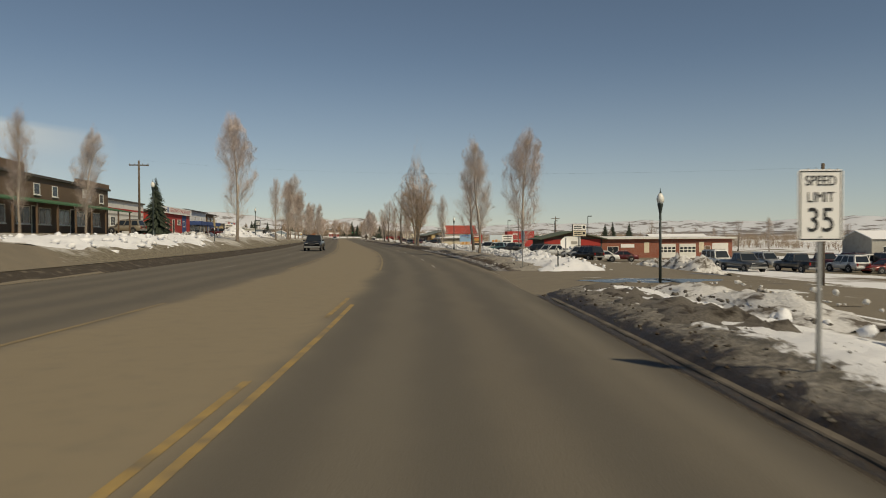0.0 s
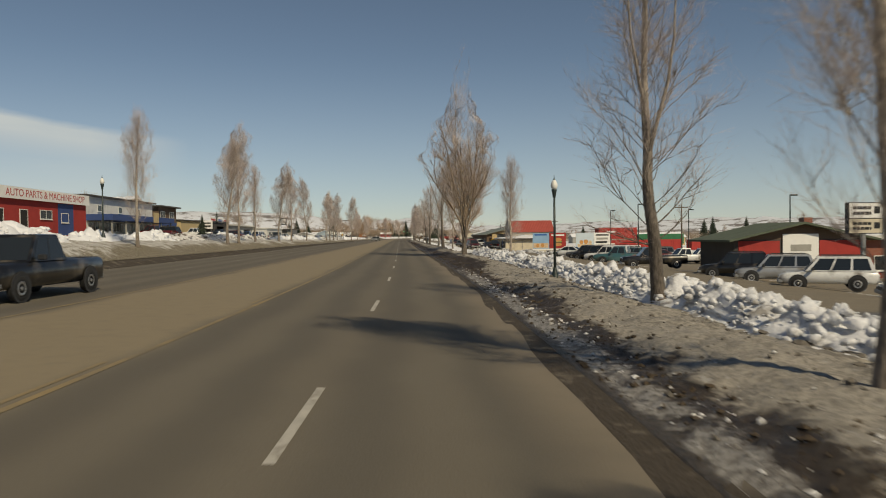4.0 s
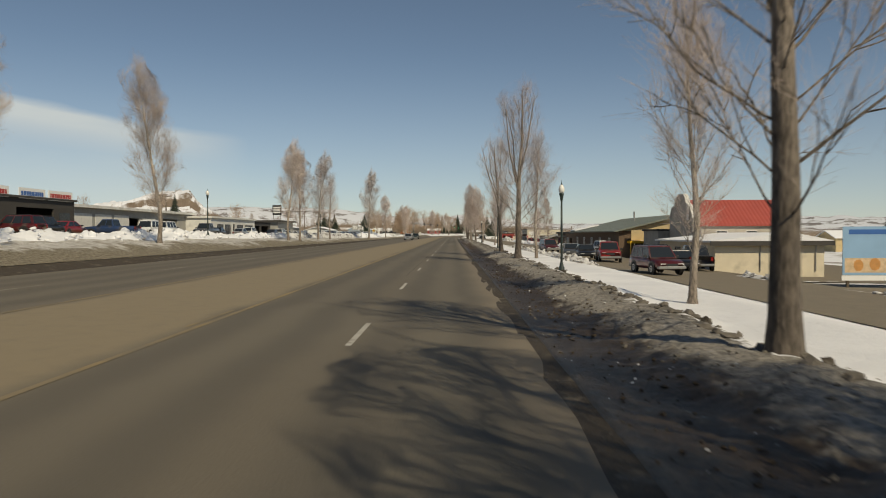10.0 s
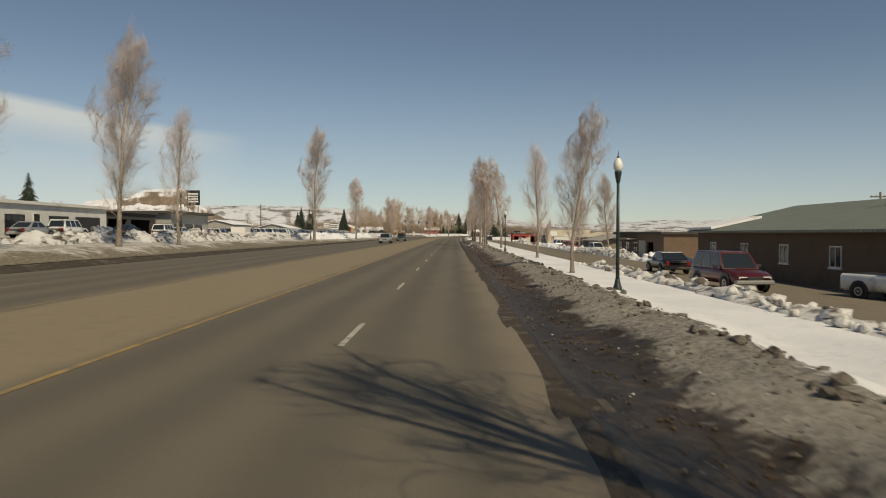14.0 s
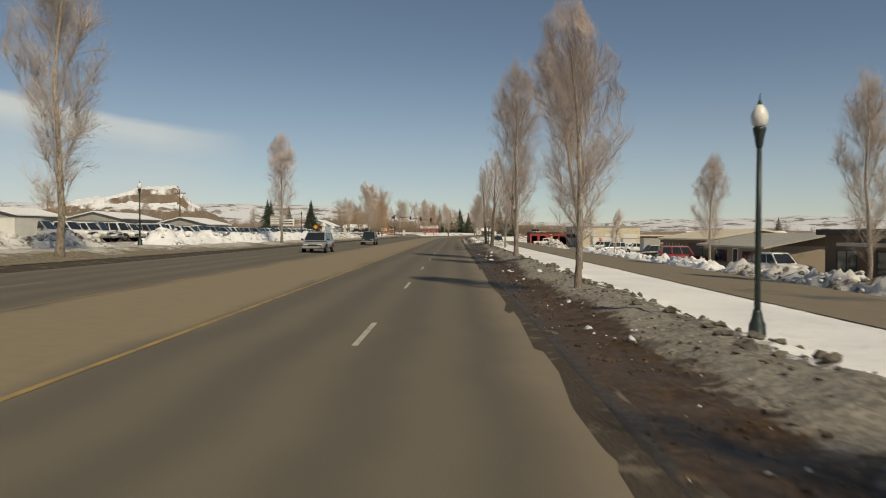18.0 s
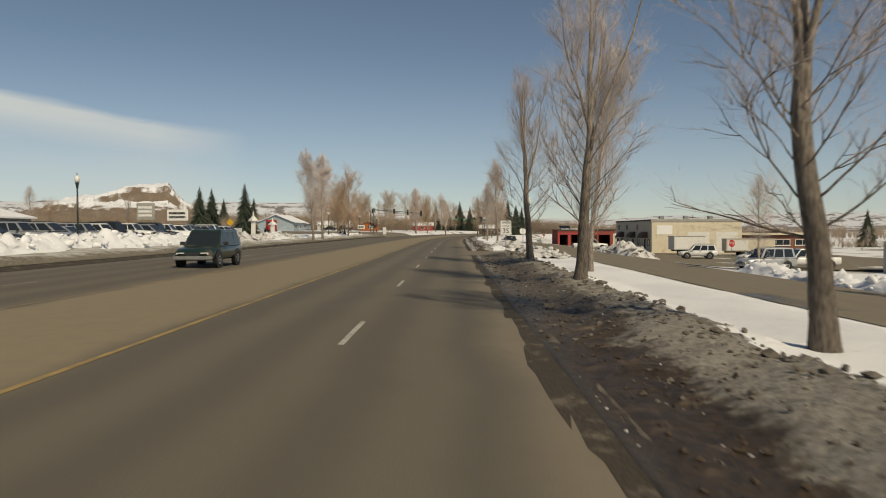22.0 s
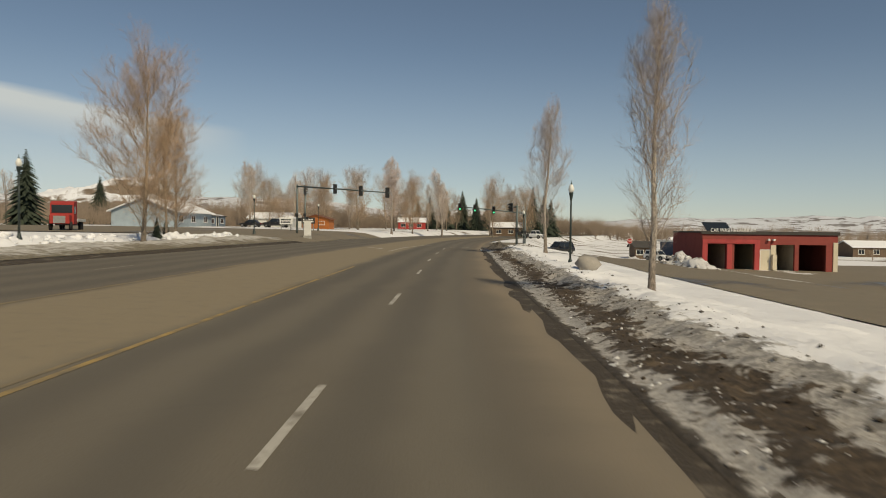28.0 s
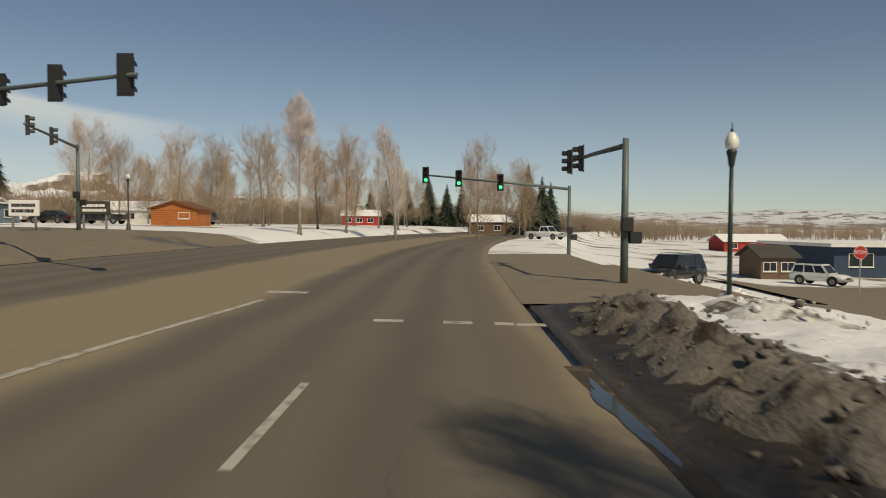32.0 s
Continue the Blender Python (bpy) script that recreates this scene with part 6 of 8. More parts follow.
def signal_mast(base, arm_end, h, heads, facing, lit, label, arm_h=None):
    """heads: shares of the arm at which a head hangs; facing: degrees of the heads' turn (0: seen from -y)."""
    bx, by, bz = base
    t_ = thing("traffic_signal", pose(bx, by, bz), label, "traffic light", group="traffic lights of the junction")
    part("base", MB().box(-0.24, 0.24, -0.24, 0.24, -0.3, 0.12, 0.03), M_CONC, t_, "concrete footing")
    part("pole", MB().tube([(0, 0, 0.1), (0, 0, h * 0.5), (0, 0, h + 0.25)], [0.15, 0.13, 0.11], 12), M_MAST, t_, smooth=True)
    ex, ey, ez = arm_end[0] - bx, arm_end[1] - by, arm_end[2] - bz
    part("mast_arm", MB().tube([(0, 0, h), (ex * 0.5, ey * 0.5, (h + ez) / 2 + 0.03), (ex, ey, ez)], [0.105, 0.085, 0.06], 10), M_MAST, t_, smooth=True)
    part("control_box", MB().box(-0.20, 0.20, -0.42, -0.12, h * 0.42, h * 0.42 + 0.5, 0.03), M_BLACK, t_)
    part("pedestrian_signal", MB().box(0.14, 0.58, -0.18, 0.10, h * 0.34, h * 0.34 + 0.42, 0.03), M_BLACK, t_)
    for s in heads:
        signal_head(t_, pose(ex * s, ey * s, h + (ez - h) * s, 0, 0, facing), lit)
    return t_


# ---- vehicles ----
PAINT = {}


def paint(key, col, metal=0.25):
    if key not in PAINT:
        PAINT[key] = plain(key + "_car_paint", col, 0.32, 0.10, 2.5, 0.0, metal, dirt=((0.14, 0.12, 0.095), 1.2, 0.10))
        PAINT[key].node_tree.nodes["Principled BSDF"].inputs["Coat Weight"].default_value = 0.5
    return PAINT[key]


COL = {"white": (0.72, 0.72, 0.70), "silver": (0.36, 0.37, 0.38), "black": (0.014, 0.014, 0.015), "red": (0.24, 0.014, 0.012), "maroon": (0.10, 0.012, 0.014), "blue": (0.03, 0.06, 0.14), "green": (0.018, 0.040, 0.030),
       "tan": (0.32, 0.27, 0.20), "grey": (0.10, 0.105, 0.11), "teal": (0.05, 0.14, 0.15)}
CARDIM = {"sedan": (4.7, 1.80, 1.45, 0.92), "suv": (4.6, 1.86, 1.76, 1.02), "pickup": (5.6, 1.95, 1.85, 1.10), "van": (4.95, 1.96, 1.76, 1.02), "wagon": (4.9, 1.92, 1.95, 1.08)}
CARMESH = {}


def loft(stations):
    """Body from cross-sections: (y, half width, bottom, top)."""
    mb = MB()
    for y, w, zb, zt in stations:
        ring = [(w * 0.86, zb), (w * 0.98, zb + 0.10), (w, zb + (zt - zb) * 0.55), (w * 0.97, zt - 0.09), (w * 0.86, zt)]
        mb.v += [(x, y, z) for x, z in ring] + [(-x, y, z) for x, z in reversed(ring)]
    n = 10
    for i in range(len(stations) - 1):
        mb.f += [(n * i + k, n * i + (k + 1) % n, n * (i + 1) + (k + 1) % n, n * (i + 1) + k) for k in range(n)]
    mb.f += [tuple(range(n)), tuple(range(n * len(stations) - 1, n * (len(stations) - 1) - 1, -1))]
    return mb


def car_parts(kind):
    if kind in CARMESH:
        return CARMESH[kind]
    L, W, H, belt = CARDIM[kind]
    w, h2 = W / 2, L / 2
    zb = 0.30 if kind == "sedan" else 0.36
    hood = belt - (0.10 if kind == "sedan" else 0.06)
    nose = hood - (0.16 if kind != "pickup" else 0.06)
    out = []
    if kind == "pickup":
        st = [(-h2, w * .93, zb + .12, belt), (-h2 + .08, w * .97, zb, belt), (0.2, w, zb, belt), (0.95, w, zb, belt), (1.2, w, zb, belt), (h2 - .5, w * .98, zb, hood), (h2 - .1, w * .93, zb, nose), (h2, w * .86, zb + .1, nose - .12)]
        cab = (-0.55, 1.35, -0.35, 0.75)
    else:
        rear = {"sedan": belt - .04, "suv": belt, "van": belt, "wagon": belt}[kind]
        st = [(-h2, w * .88, zb + .12, rear - .12), (-h2 + .12, w * .95, zb, rear), (-h2 + .7, w, zb, belt), (0.0, w, zb, belt), (h2 - 1.55, w, zb, belt), (h2 - 1.2, w * .99, zb, hood + .02), (h2 - .45, w * .96, zb, hood - .05), (h2 - .1, w * .90, zb, nose), (h2, w * .80, zb + .12, nose - .14)]
        cab = {"sedan": (-1.75, 1.15, -0.95, 0.30), "suv": (-2.15, 1.05, -1.90, 0.45), "van": (-2.32, 1.75, -2.08, 0.85), "wagon": (-2.30, 1.05, -2.15, 0.55)}[kind]
    out.append(("body", loft(st), "paint", "", True))
    c0, c1, r0, r1 = cab
    wb, wt, zt = w * 0.93, w * 0.76, H - 0.06
    b4 = [Vector(v) for v in ((-wb, c0, belt - .02), (wb, c0, belt - .02), (wb, c1, belt - .02), (-wb, c1, belt - .02))]
    t4 = [Vector(v) for v in ((-wt, r0, zt), (wt, r0, zt), (wt, r1, zt), (-wt, r1, zt))]
    cb = MB()
    mid_ = (b4[0] + b4[2]) / 2
    for ring, kx, dz in ((b4, 1.0, 0), (t4, 1.0, 0), (t4, 0.97, 0.045), (t4, 0.86, 0.062)):
        cc = (ring[0] + ring[2]) / 2
        cb.v += [tuple(cc + (v - cc) * kx + Vector((0, 0, dz))) for v in ring]
    cb.f += [(3, 2, 1, 0), (12, 13, 14, 15)] + [(4 * a + k, 4 * a + (k + 1) % 4, 4 * a + 4 + (k + 1) % 4, 4 * a + 4 + k) for a in (0, 1, 2) for k in range(4)]
    out.append(("cabin", cb, "paint", "", False))

    def pane(k, u0, u1, v0=0.10, v1=0.93):
        """A pane set on the cabin's face k, between shares u of its width and v of its height."""
        a, b, c, d = b4[k], b4[(k + 1) % 4], t4[(k + 1) % 4], t4[k]
        q = [(a.lerp(b, u)).lerp(d.lerp(c, u), v) for u, v in ((u0, v0), (u1, v0), (u1, v1), (u0, v1))]
        nn = (b - a).cross(d - a).normalized() * 0.008
        return MB().add([v - nn for v in q] + [v + nn for v in q], [(3, 2, 1, 0), (4, 5, 6, 7), *[(m_, (m_ + 1) % 4, 4 + (m_ + 1) % 4, 4 + m_) for m_ in range(4)]])

    out.append(("rear_window", pane(0, .07, .93), M_GLASS, "", False))
    out.append(("windscreen", pane(2, .05, .95, 0.06, 0.95), M_GLASS, "", False))
    cuts = {"sedan": ((.10, .49), (.53, .90)), "pickup": ((.08, .48), (.53, .92))}.get(kind, ((.06, .34), (.38, .64), (.68, .94)))
    for u0, u1 in cuts:
        out.append(("side_window", pane(3, u0, u1), M_GLASS, "", False))
        out.append(("side_window", pane(1, u0, u1), M_GLASS, "", False))
    for s in (-1, 1):
        for yy in (h2 - 0.92, -h2 + 0.98):
            r_ = 0.33 if kind == "sedan" else 0.37
            out.append(("wheel_arch", MB().extrude([(yy + 1.2 * r_ * math.cos(math.tau * q / 16), r_ + .03 + 1.2 * r_ * math.sin(math.tau * q / 16)) for q in range(16)], 0, s * w - .02, s * w + .008), M_TRIM, "", False))
    for s in (-1, 1):
        out.append(("door_mirror", MB().box(s * w - .02 if s > 0 else s * w - .20, s * w + .20 if s > 0 else s * w + .02, c1 - .42, c1 - .28, belt + .02, belt + .17, 0.02), M_TRIM, "", False))
        out.append(("headlight", MB().box(s * w * .58 - .19, s * w * .58 + .19, h2 - .14, h2 - .01, nose - .26, nose - .08, 0.02), M_LAMPGLASS, "clear headlight", False))
        out.append(("tail_light", MB().box(s * w * .74 - .09, s * w * .74 + .09, -h2 - .02, -h2 + .1, belt - .36, belt - .06, 0.02), M_TAIL, "red tail light", False))
        for yy, nm in ((h2 - 0.92, "wheel"), (-h2 + 0.98, "wheel")):
            r_ = 0.33 if kind == "sedan" else 0.37
            ty = MB()
            ty.lathe([(r_ * .62, -.11), (r_ * .92, -.115), (r_, -.08), (r_, .08), (r_ * .92, .115), (r_ * .62, .11)], 16)
            out.append(("wheel", ty, M_TYRE, "", True, pose(s * (w - .09), yy, r_, 0, 90, 0)))
            rm = MB().lathe([(r_ * .62, -.09), (r_ * .60, .10), (r_ * .5, .118), (r_ * .2, .10), (r_ * .12, .125)], 12)
            out.append(("rim", rm, M_RIM, "alloy rim", False, pose(s * (w - .09), yy, r_, 0, 90 * s, 0)))
    out.append(("grille", MB().box(-w * .38, w * .38, h2 - .08, h2 + .005, nose - .30, nose - .09, 0.02), M_TRIM, "dark grille", False))
    out.append(("front_bumper", MB().box(-w * .93, w * .93, h2 - .22, h2 + .05, zb + .02, zb + .20, 0.04), "trim" if kind in ("sedan", "van") else M_STEEL, "", False))
    out.append(("rear_bumper", MB().box(-w * .93, w * .93, -h2 - .06, -h2 + .2, zb + .02, zb + .20, 0.04), "trim" if kind in ("sedan", "van") else M_STEEL, "", False))
    if kind == "pickup":
        out.append(("load_bed", MB().box(-w * .80, w * .80, -h2 + .12, c0 - .06, belt - .03, belt + .012), M_TRIM, "dark open load bed", False))
    if kind in ("wagon", "suv", "van"):
        for s in (-1, 1):
            out.append(("roof_rail", MB().tube([(s * wt * .85, r0 + .1, H), (s * wt * .85, r0 + .2, H + .06), (s * wt * .85, r1 - .2, H + .06), (s * wt * .85, r1 - .1, H)], 0.018, 5), M_TRIM, "", False))
    CARMESH[kind] = [(nm, mb.mesh(nm, mat if not isinstance(mat, str) else M_TRIM, sm), mat, lab, rest[0] if rest else None) for nm, mb, mat, lab, sm, *rest in out]
    return CARMESH[kind]


CARS = {}
KINDWORD = {"sedan": "saloon car", "suv": "sport utility car", "pickup": "pickup truck", "van": "minivan", "wagon": "large estate car"}


def car(kind, colour, x, y, turn, where="parked in the lot", z=None, group="parked cars"):
    m = pose(x, y, (ground_z(x, y) + 0.02) if z is None else z, 0, 0, turn)
    key = (kind, colour, where)
    if key in CARS:
        return copy_thing(CARS[key], m)
    t_ = thing(kind if kind in ("pickup", "van") else "car", m, f"{colour} {KINDWORD[kind]} {where}", {"pickup": "pickup truck", "van": "van"}.get(kind, "car"), group=group)
    col = paint(colour, COL[colour], 0.0 if colour in ("white", "red") else 0.3)
    for nm, me, mat, lab, at in car_parts(kind):
        if isinstance(mat, str):
            me = me.copy()
            me.materials[0] = col
        o = part(nm, me, mat, wheel if nm == "rim" else t_, lab, at=wheel.matrix_basis.inverted() @ at if nm == "rim" else at)
        if nm == "wheel":
            wheel = o
    CARS[key] = t_
    return t_

# ---- buildings ----
def wall_mat(key, col, rough=0.85, var=0.12, scale=1.2, dirt=None):
    return plain(key, col, rough, var, scale, 0.15, dirt=dirt or (tuple(c * 0.78 for c in col), 0.9, 0.06))


def brick_material(name, col_a, col_b, mortar, scale=1.0):
    m, n, l, p = nodes_of(name)
    tc_ = n.new("ShaderNodeTexCoord")
    mp_ = n.new("ShaderNodeMapping")
    mp_.inputs["Rotation"].default_value = (radians(90), 0, 0)
    l.new(tc_.outputs["Object"], mp_.inputs["Vector"])
    b = n.new("ShaderNodeTexBrick")
    b.inputs["Color1"].default_value, b.inputs["Color2"].default_value, b.inputs["Mortar"].default_value = (*col_a, 1), (*col_b, 1), (*mortar, 1)
    b.inputs["Scale"].default_value, b.inputs["Mortar Size"].default_value = 5.0 * scale, 0.012
    l.new(mp_.outputs["Vector"], b.inputs["Vector"])
    l.new(b.outputs["Color"], p.inputs["Base Color"])
    p.inputs["Roughness"].default_value = 0.9
    return m


def ribbed_material(name, col, axis="X", pitch=0.3):
    m, n, l, p = nodes_of(name)
    tc_ = n.new("ShaderNodeTexCoord")
    w = n.new("ShaderNodeTexWave")
    w.bands_direction = axis
    w.inputs["Scale"].default_value, w.inputs["Distortion"].default_value = 0.314 / pitch, 0.0
    l.new(tc_.outputs["Object"], w.inputs["Vector"])
    nz_ = n.new("ShaderNodeTexNoise")
    nz_.inputs["Scale"].default_value = 0.6
    l.new(tc_.outputs["Object"], nz_.inputs["Vector"])
    r_ = n.new("ShaderNodeMapRange")
    r_.inputs["To Min"].default_value, r_.inputs["To Max"].default_value = 0.8, 1.15
    l.new(nz_.outputs["Fac"], r_.inputs["Value"])
    v = n.new("ShaderNodeVectorMath")
    v.operation = "SCALE"
    v.inputs[0].default_value = col
    l.new(r_.outputs["Result"], v.inputs["Scale"])
    l.new(v.outputs[0], p.inputs["Base Color"])
    bp = n.new("ShaderNodeBump")
    bp.inputs["Distance"].default_value, bp.inputs["Strength"].default_value = 0.04, 0.8
    l.new(w.outputs["Fac"], bp.inputs["Height"])
    l.new(bp.outputs["Normal"], p.inputs["Normal"])
    p.inputs["Roughness"].default_value = 0.55
    return m


W_BROWN = wall_mat("brown_siding", (0.13, 0.085, 0.055))
W_WHITE = wall_mat("white_render", (0.66, 0.65, 0.61))
W_CREAM = wall_mat("cream_render", (0.62, 0.55, 0.42))
W_TAN = wall_mat("tan_render", (0.52, 0.40, 0.22))
W_GREY = wall_mat("grey_render", (0.34, 0.33, 0.30))
W_DARK = wall_mat("dark_cladding", (0.055, 0.05, 0.045))
W_RED = wall_mat("red_painted_wall", (0.36, 0.035, 0.03))
W_BLUE = wall_mat("blue_painted_panel", (0.035, 0.07, 0.20))
W_GREEN = wall_mat("green_painted_metal", (0.05, 0.13, 0.06))
W_ORANGE = wall_mat("stained_log_wall", (0.40, 0.13, 0.035))
W_BRICK = brick_material("red_brick", (0.22, 0.065, 0.04), (0.28, 0.09, 0.055), (0.25, 0.2, 0.17))
W_BRICK_B = brick_material("brown_brick", (0.20, 0.09, 0.055), (0.25, 0.12, 0.075), (0.22, 0.18, 0.15))
W_BEIGE_RIB = ribbed_material("ribbed_beige_panel", (0.44, 0.41, 0.34), "Y", 0.35)
R_RED = ribbed_material("red_metal_roof", (0.36, 0.07, 0.052), "X", 0.4)
R_GREEN = ribbed_material("green_metal_roof", (0.185, 0.20, 0.16), "Y", 0.4)
R_DARK = plain("tar_roof", (0.06, 0.055, 0.05), 0.9, 0.2, 1.0, 0.2)
M_DOORWHITE = plain("white_door_paint", (0.68, 0.67, 0.63), 0.5, 0.08, 2, 0.05)
M_INSIDE = plain("dark_interior", (0.02, 0.019, 0.018), 0.9, 0.2, 1, 0.0)
M_REDINK = plain("red_sign_ink", (0.42, 0.03, 0.025), 0.5, 0.1, 3, 0.0)
M_BLUEINK = plain("blue_sign_ink", (0.03, 0.12, 0.36), 0.5, 0.1, 3, 0.0)


class House:
    """A building in its own axes: x along the front (as seen from outside), y inwards from the front wall at 0, z up."""

    def __init__(self, name, m, label, w, d, h, wall, category="building"):
        self.t, self.w, self.d, self.h, self.wall = thing(name, m, label, category), w, d, h, wall

    def walls(self, thick=0.25, gaps=()):
        """Four walls; gaps in the front wall: (x0, x1, top) open through it."""
        w, d, h, k = self.w, self.d, self.h, thick
        x = 0.0
        self.front = None
        for a, b, top in sorted(gaps):
            if a > x + 0.001:
                part("front_pier", MB().box(x, a, 0, k, -1.0, h), self.wall, self.t)
            part("lintel", MB().box(a, b, 0, k, top, h), self.wall, self.t)
            x = b
        self.front = part("front_wall", MB().box(x, w, 0, k, -1.0, h), self.wall, self.t)
        self.back = part("back_wall", MB().box(0, w, d - k, d, -1.0, h), self.wall, self.t)
        self.left = part("side_wall", MB().box(0.002, k, k, d - k, -1.0, h), self.wall, self.t)
        self.right = part("side_wall", MB().box(w - k, w - 0.002, k, d - k, -1.0, h), self.wall, self.t)
        return self

    def flat_roof(self, mat=None, over=0.25, t_=0.22, snow=0.0, fascia=None):
        part("roof", MB().box(-over, self.w + over, -over, self.d + over, self.h, self.h + t_), mat or R_DARK, self.t)
        if fascia:
            part("fascia", MB().box(-over - .03, self.w + over + .03, -over - .03, -over, self.h - 0.12, self.h + t_ + .05), fascia, self.t)
        if snow:
            mb = MB()
            nx, ny = 14, 8
            for j in range(ny + 1):
                for i in range(nx + 1):
                    e = min(1, i / 1.0, (nx - i) / 1.0, j / 1.0, (ny - j) / 1.0)
                    mb.v.append((self.w * i / nx, self.d * j / ny, self.h + t_ + 0.005 + e * snow * (0.8 + 0.5 * nz(i * 2.1, j * 1.7, 1.0, self.w))))
            mb.f += [(j * (nx + 1) + i, j * (nx + 1) + i + 1, (j + 1) * (nx + 1) + i + 1, (j + 1) * (nx + 1) + i) for j in range(ny) for i in range(nx)]
            part("roof_snow", mb, M_SNOW, self.t, "snow lying on the roof", smooth=True)
        return self

    def gable_roof(self, rise, mat, along="x", over=0.4, t_=0.16, gable_mat=None):
        w, d, h = self.w, self.d, self.h
        if along == "x":
            prof = [(-over, h - over * rise / (d / 2)), (d / 2, h + rise), (d + over, h - over * rise / (d / 2))]
            mb = MB().extrude([*prof, *[(a, b + t_) for a, b in reversed(prof)]], 0, -over, w + over)
            g = MB().extrude([(0.0, h), (d, h), (d / 2, h + rise - 0.01)], 0, 0.0, w)
        else:
            prof = [(-over, h - over * rise / (w / 2)), (w / 2, h + rise), (w + over, h - over * rise / (w / 2))]
            mb = MB().extrude([*prof, *[(a, b + t_) for a, b in reversed(prof)]], 1, -over, d + over)
            g = MB().extrude([(0.0, h), (w, h), (w / 2, h + rise - 0.01)], 1, 0.0, d)
        part("roof", mb, mat, self.t)
        part("gable", g, gable_mat or self.wall, self.t)
        return self

    def window(self, x, z, w, h, side="front", bars_=1, frame=None):
        m = {"front": pose(x, 0, z), "left": pose(0, self.d - x, z, 0, 0, -90), "right": pose(self.w, x, z, 0, 0, 90)}[side]
        f = MB()
        k = 0.07
        for a, b, c, d in ((0, w, 0, k), (0, w, h - k, h), (0, k, k, h - k), (w - k, w, k, h - k)):
            f.box(a, b, -0.05, 0.02, c, d)
        for i in range(1, bars_):
            f.box(w * i / bars_ - 0.025, w * i / bars_ + 0.025, -0.045, 0.02, k, h - k)
        o = part("window", f, frame or M_DOORWHITE, self.t, at=m)
        part("pane", MB().box(k, w - k, -0.02, -0.012, k, h - k), M_GLASS, o, "dark glass pane")
        part("sill", MB().box(-0.06, w + 0.06, -0.11, 0.0, -0.07, 0.0), frame or M_DOORWHITE, o)
        return o

    def door(self, x, w, h, mat, side="front", handle=True):
        m = {"front": pose(x, 0, 0), "left": pose(0, self.d - x, 0, 0, 0, -90), "right": pose(self.w, x, 0, 0, 0, 90)}[side]
        o = part("door", MB().box(0, w, -0.045, 0.0, -0.3, h), mat, self.t, at=m)
        part("door_frame", MB().box(-0.08, 0, -0.07, 0, -0.3, h + .08).box(w, w + 0.08, -0.07, 0, -0.3, h + .08).box(0, w, -0.07, 0, h, h + .08), M_DOORWHITE, o)
        if handle:
            part("handle", MB().box(w - 0.16, w - 0.12, -0.10, -0.045, 0.95, 1.15), M_STEEL, o)
        return o

    def roller(self, x, w, h, mat, glazed=True):
        o = part("garage_door", MB().box(x, x + w, -0.05, 0.0, -0.3, h), mat, self.t, "panelled garage door")
        n = 5
        for i in range(n):
            z0 = h * i / n
            if glazed and i in (2, 3):
                for k in range(4):
                    part("pane", MB().box(x + w * (k + .12) / 4, x + w * (k + .88) / 4, -0.062, -0.05, z0 + .08, z0 + h / n - .08), M_GLASS, o)
            else:
                part("door_panel", MB().box(x + .05, x + w - .05, -0.062, -0.05, z0 + .03, z0 + h / n - .03), mat, o)
        return o

    def board(self, x0, x1, z0, z1, mat, y=-0.08, name="sign_board", label=""):
        return part(name, MB().box(x0, x1, y, y + 0.07, z0, z1), mat, self.t, label)


# west side shops face the road: their front runs along y. front_w turns local x to -y ... east: to +y
def face_road_left(x, y_near, y_far, z):
    """Left-hand building: front on the plane x, from y_far to y_near as seen from the road."""
    return pose(x, y_near, z, 0, 0, 90)


def face_road_right(x, y_near, y_far, z):
    return pose(x, y_far, z, 0, 0, -90)


LB = lambda x, y: ground_z(x, y) + 0.02
# two-storey lodge-like shop with a green awning
h = House("shop_building", face_road_left(-35.5, 49.5, 83.5, 2.7), "brown two-storey building with a green metal awning", 34, 12, 4.6, W_BROWN).walls().flat_roof()
part("parapet", MB().box(-.1, 12, -.12, .3, 4.6, 5.6), W_BROWN, h.t)
part("parapet", MB().box(24.5, 34.1, -.12, .3, 4.6, 5.3), W_BROWN, h.t)
aw = MB().extrude([(0.0, 2.75), (-2.6, 2.25), (-2.6, 2.12), (0.0, 2.5)], 0, 0, 34)
part("awning", aw, W_GREEN, h.t, "green metal awning")
for i in range(9):
    part("awning_post", MB().box(i * 4.2, i * 4.2 + .14, -2.5, -2.36, -1.0, 2.2), W_BROWN, h.t)
for x in (2, 6, 14, 18, 27, 31):
    h.window(x, 3.1, 1.3, 1.0)
for x in (1.5, 6, 10.5, 15, 19.5, 24, 28.5):
    h.window(x, 0.5, 2.6, 1.5, bars_=2)
for x in (4.5, 13.5, 22.4):
    h.door(x, 1.0, 2.05, M_INSIDE)
h.board(25.8, 28.2, 3.4, 4.3, M_SIGNW, name="sign_board")
# white strip building with stripes
h = House("shop_building", face_road_left(-41, 90.5, 119.4, 3.0), "long low white building with red and grey stripes", 29, 11, 4.3, W_WHITE).walls().flat_roof(snow=0.15)
for z0, z1, m_ in ((3.0, 3.25, W_RED), (2.2, 2.45, W_GREY)):
    part("stripe", MB().box(-.02, 29.02, -.03, 0, z0, z1), m_, h.t)
for x in (3, 7, 12):
    h.window(x, 0.7, 2.2, 1.3, bars_=2)
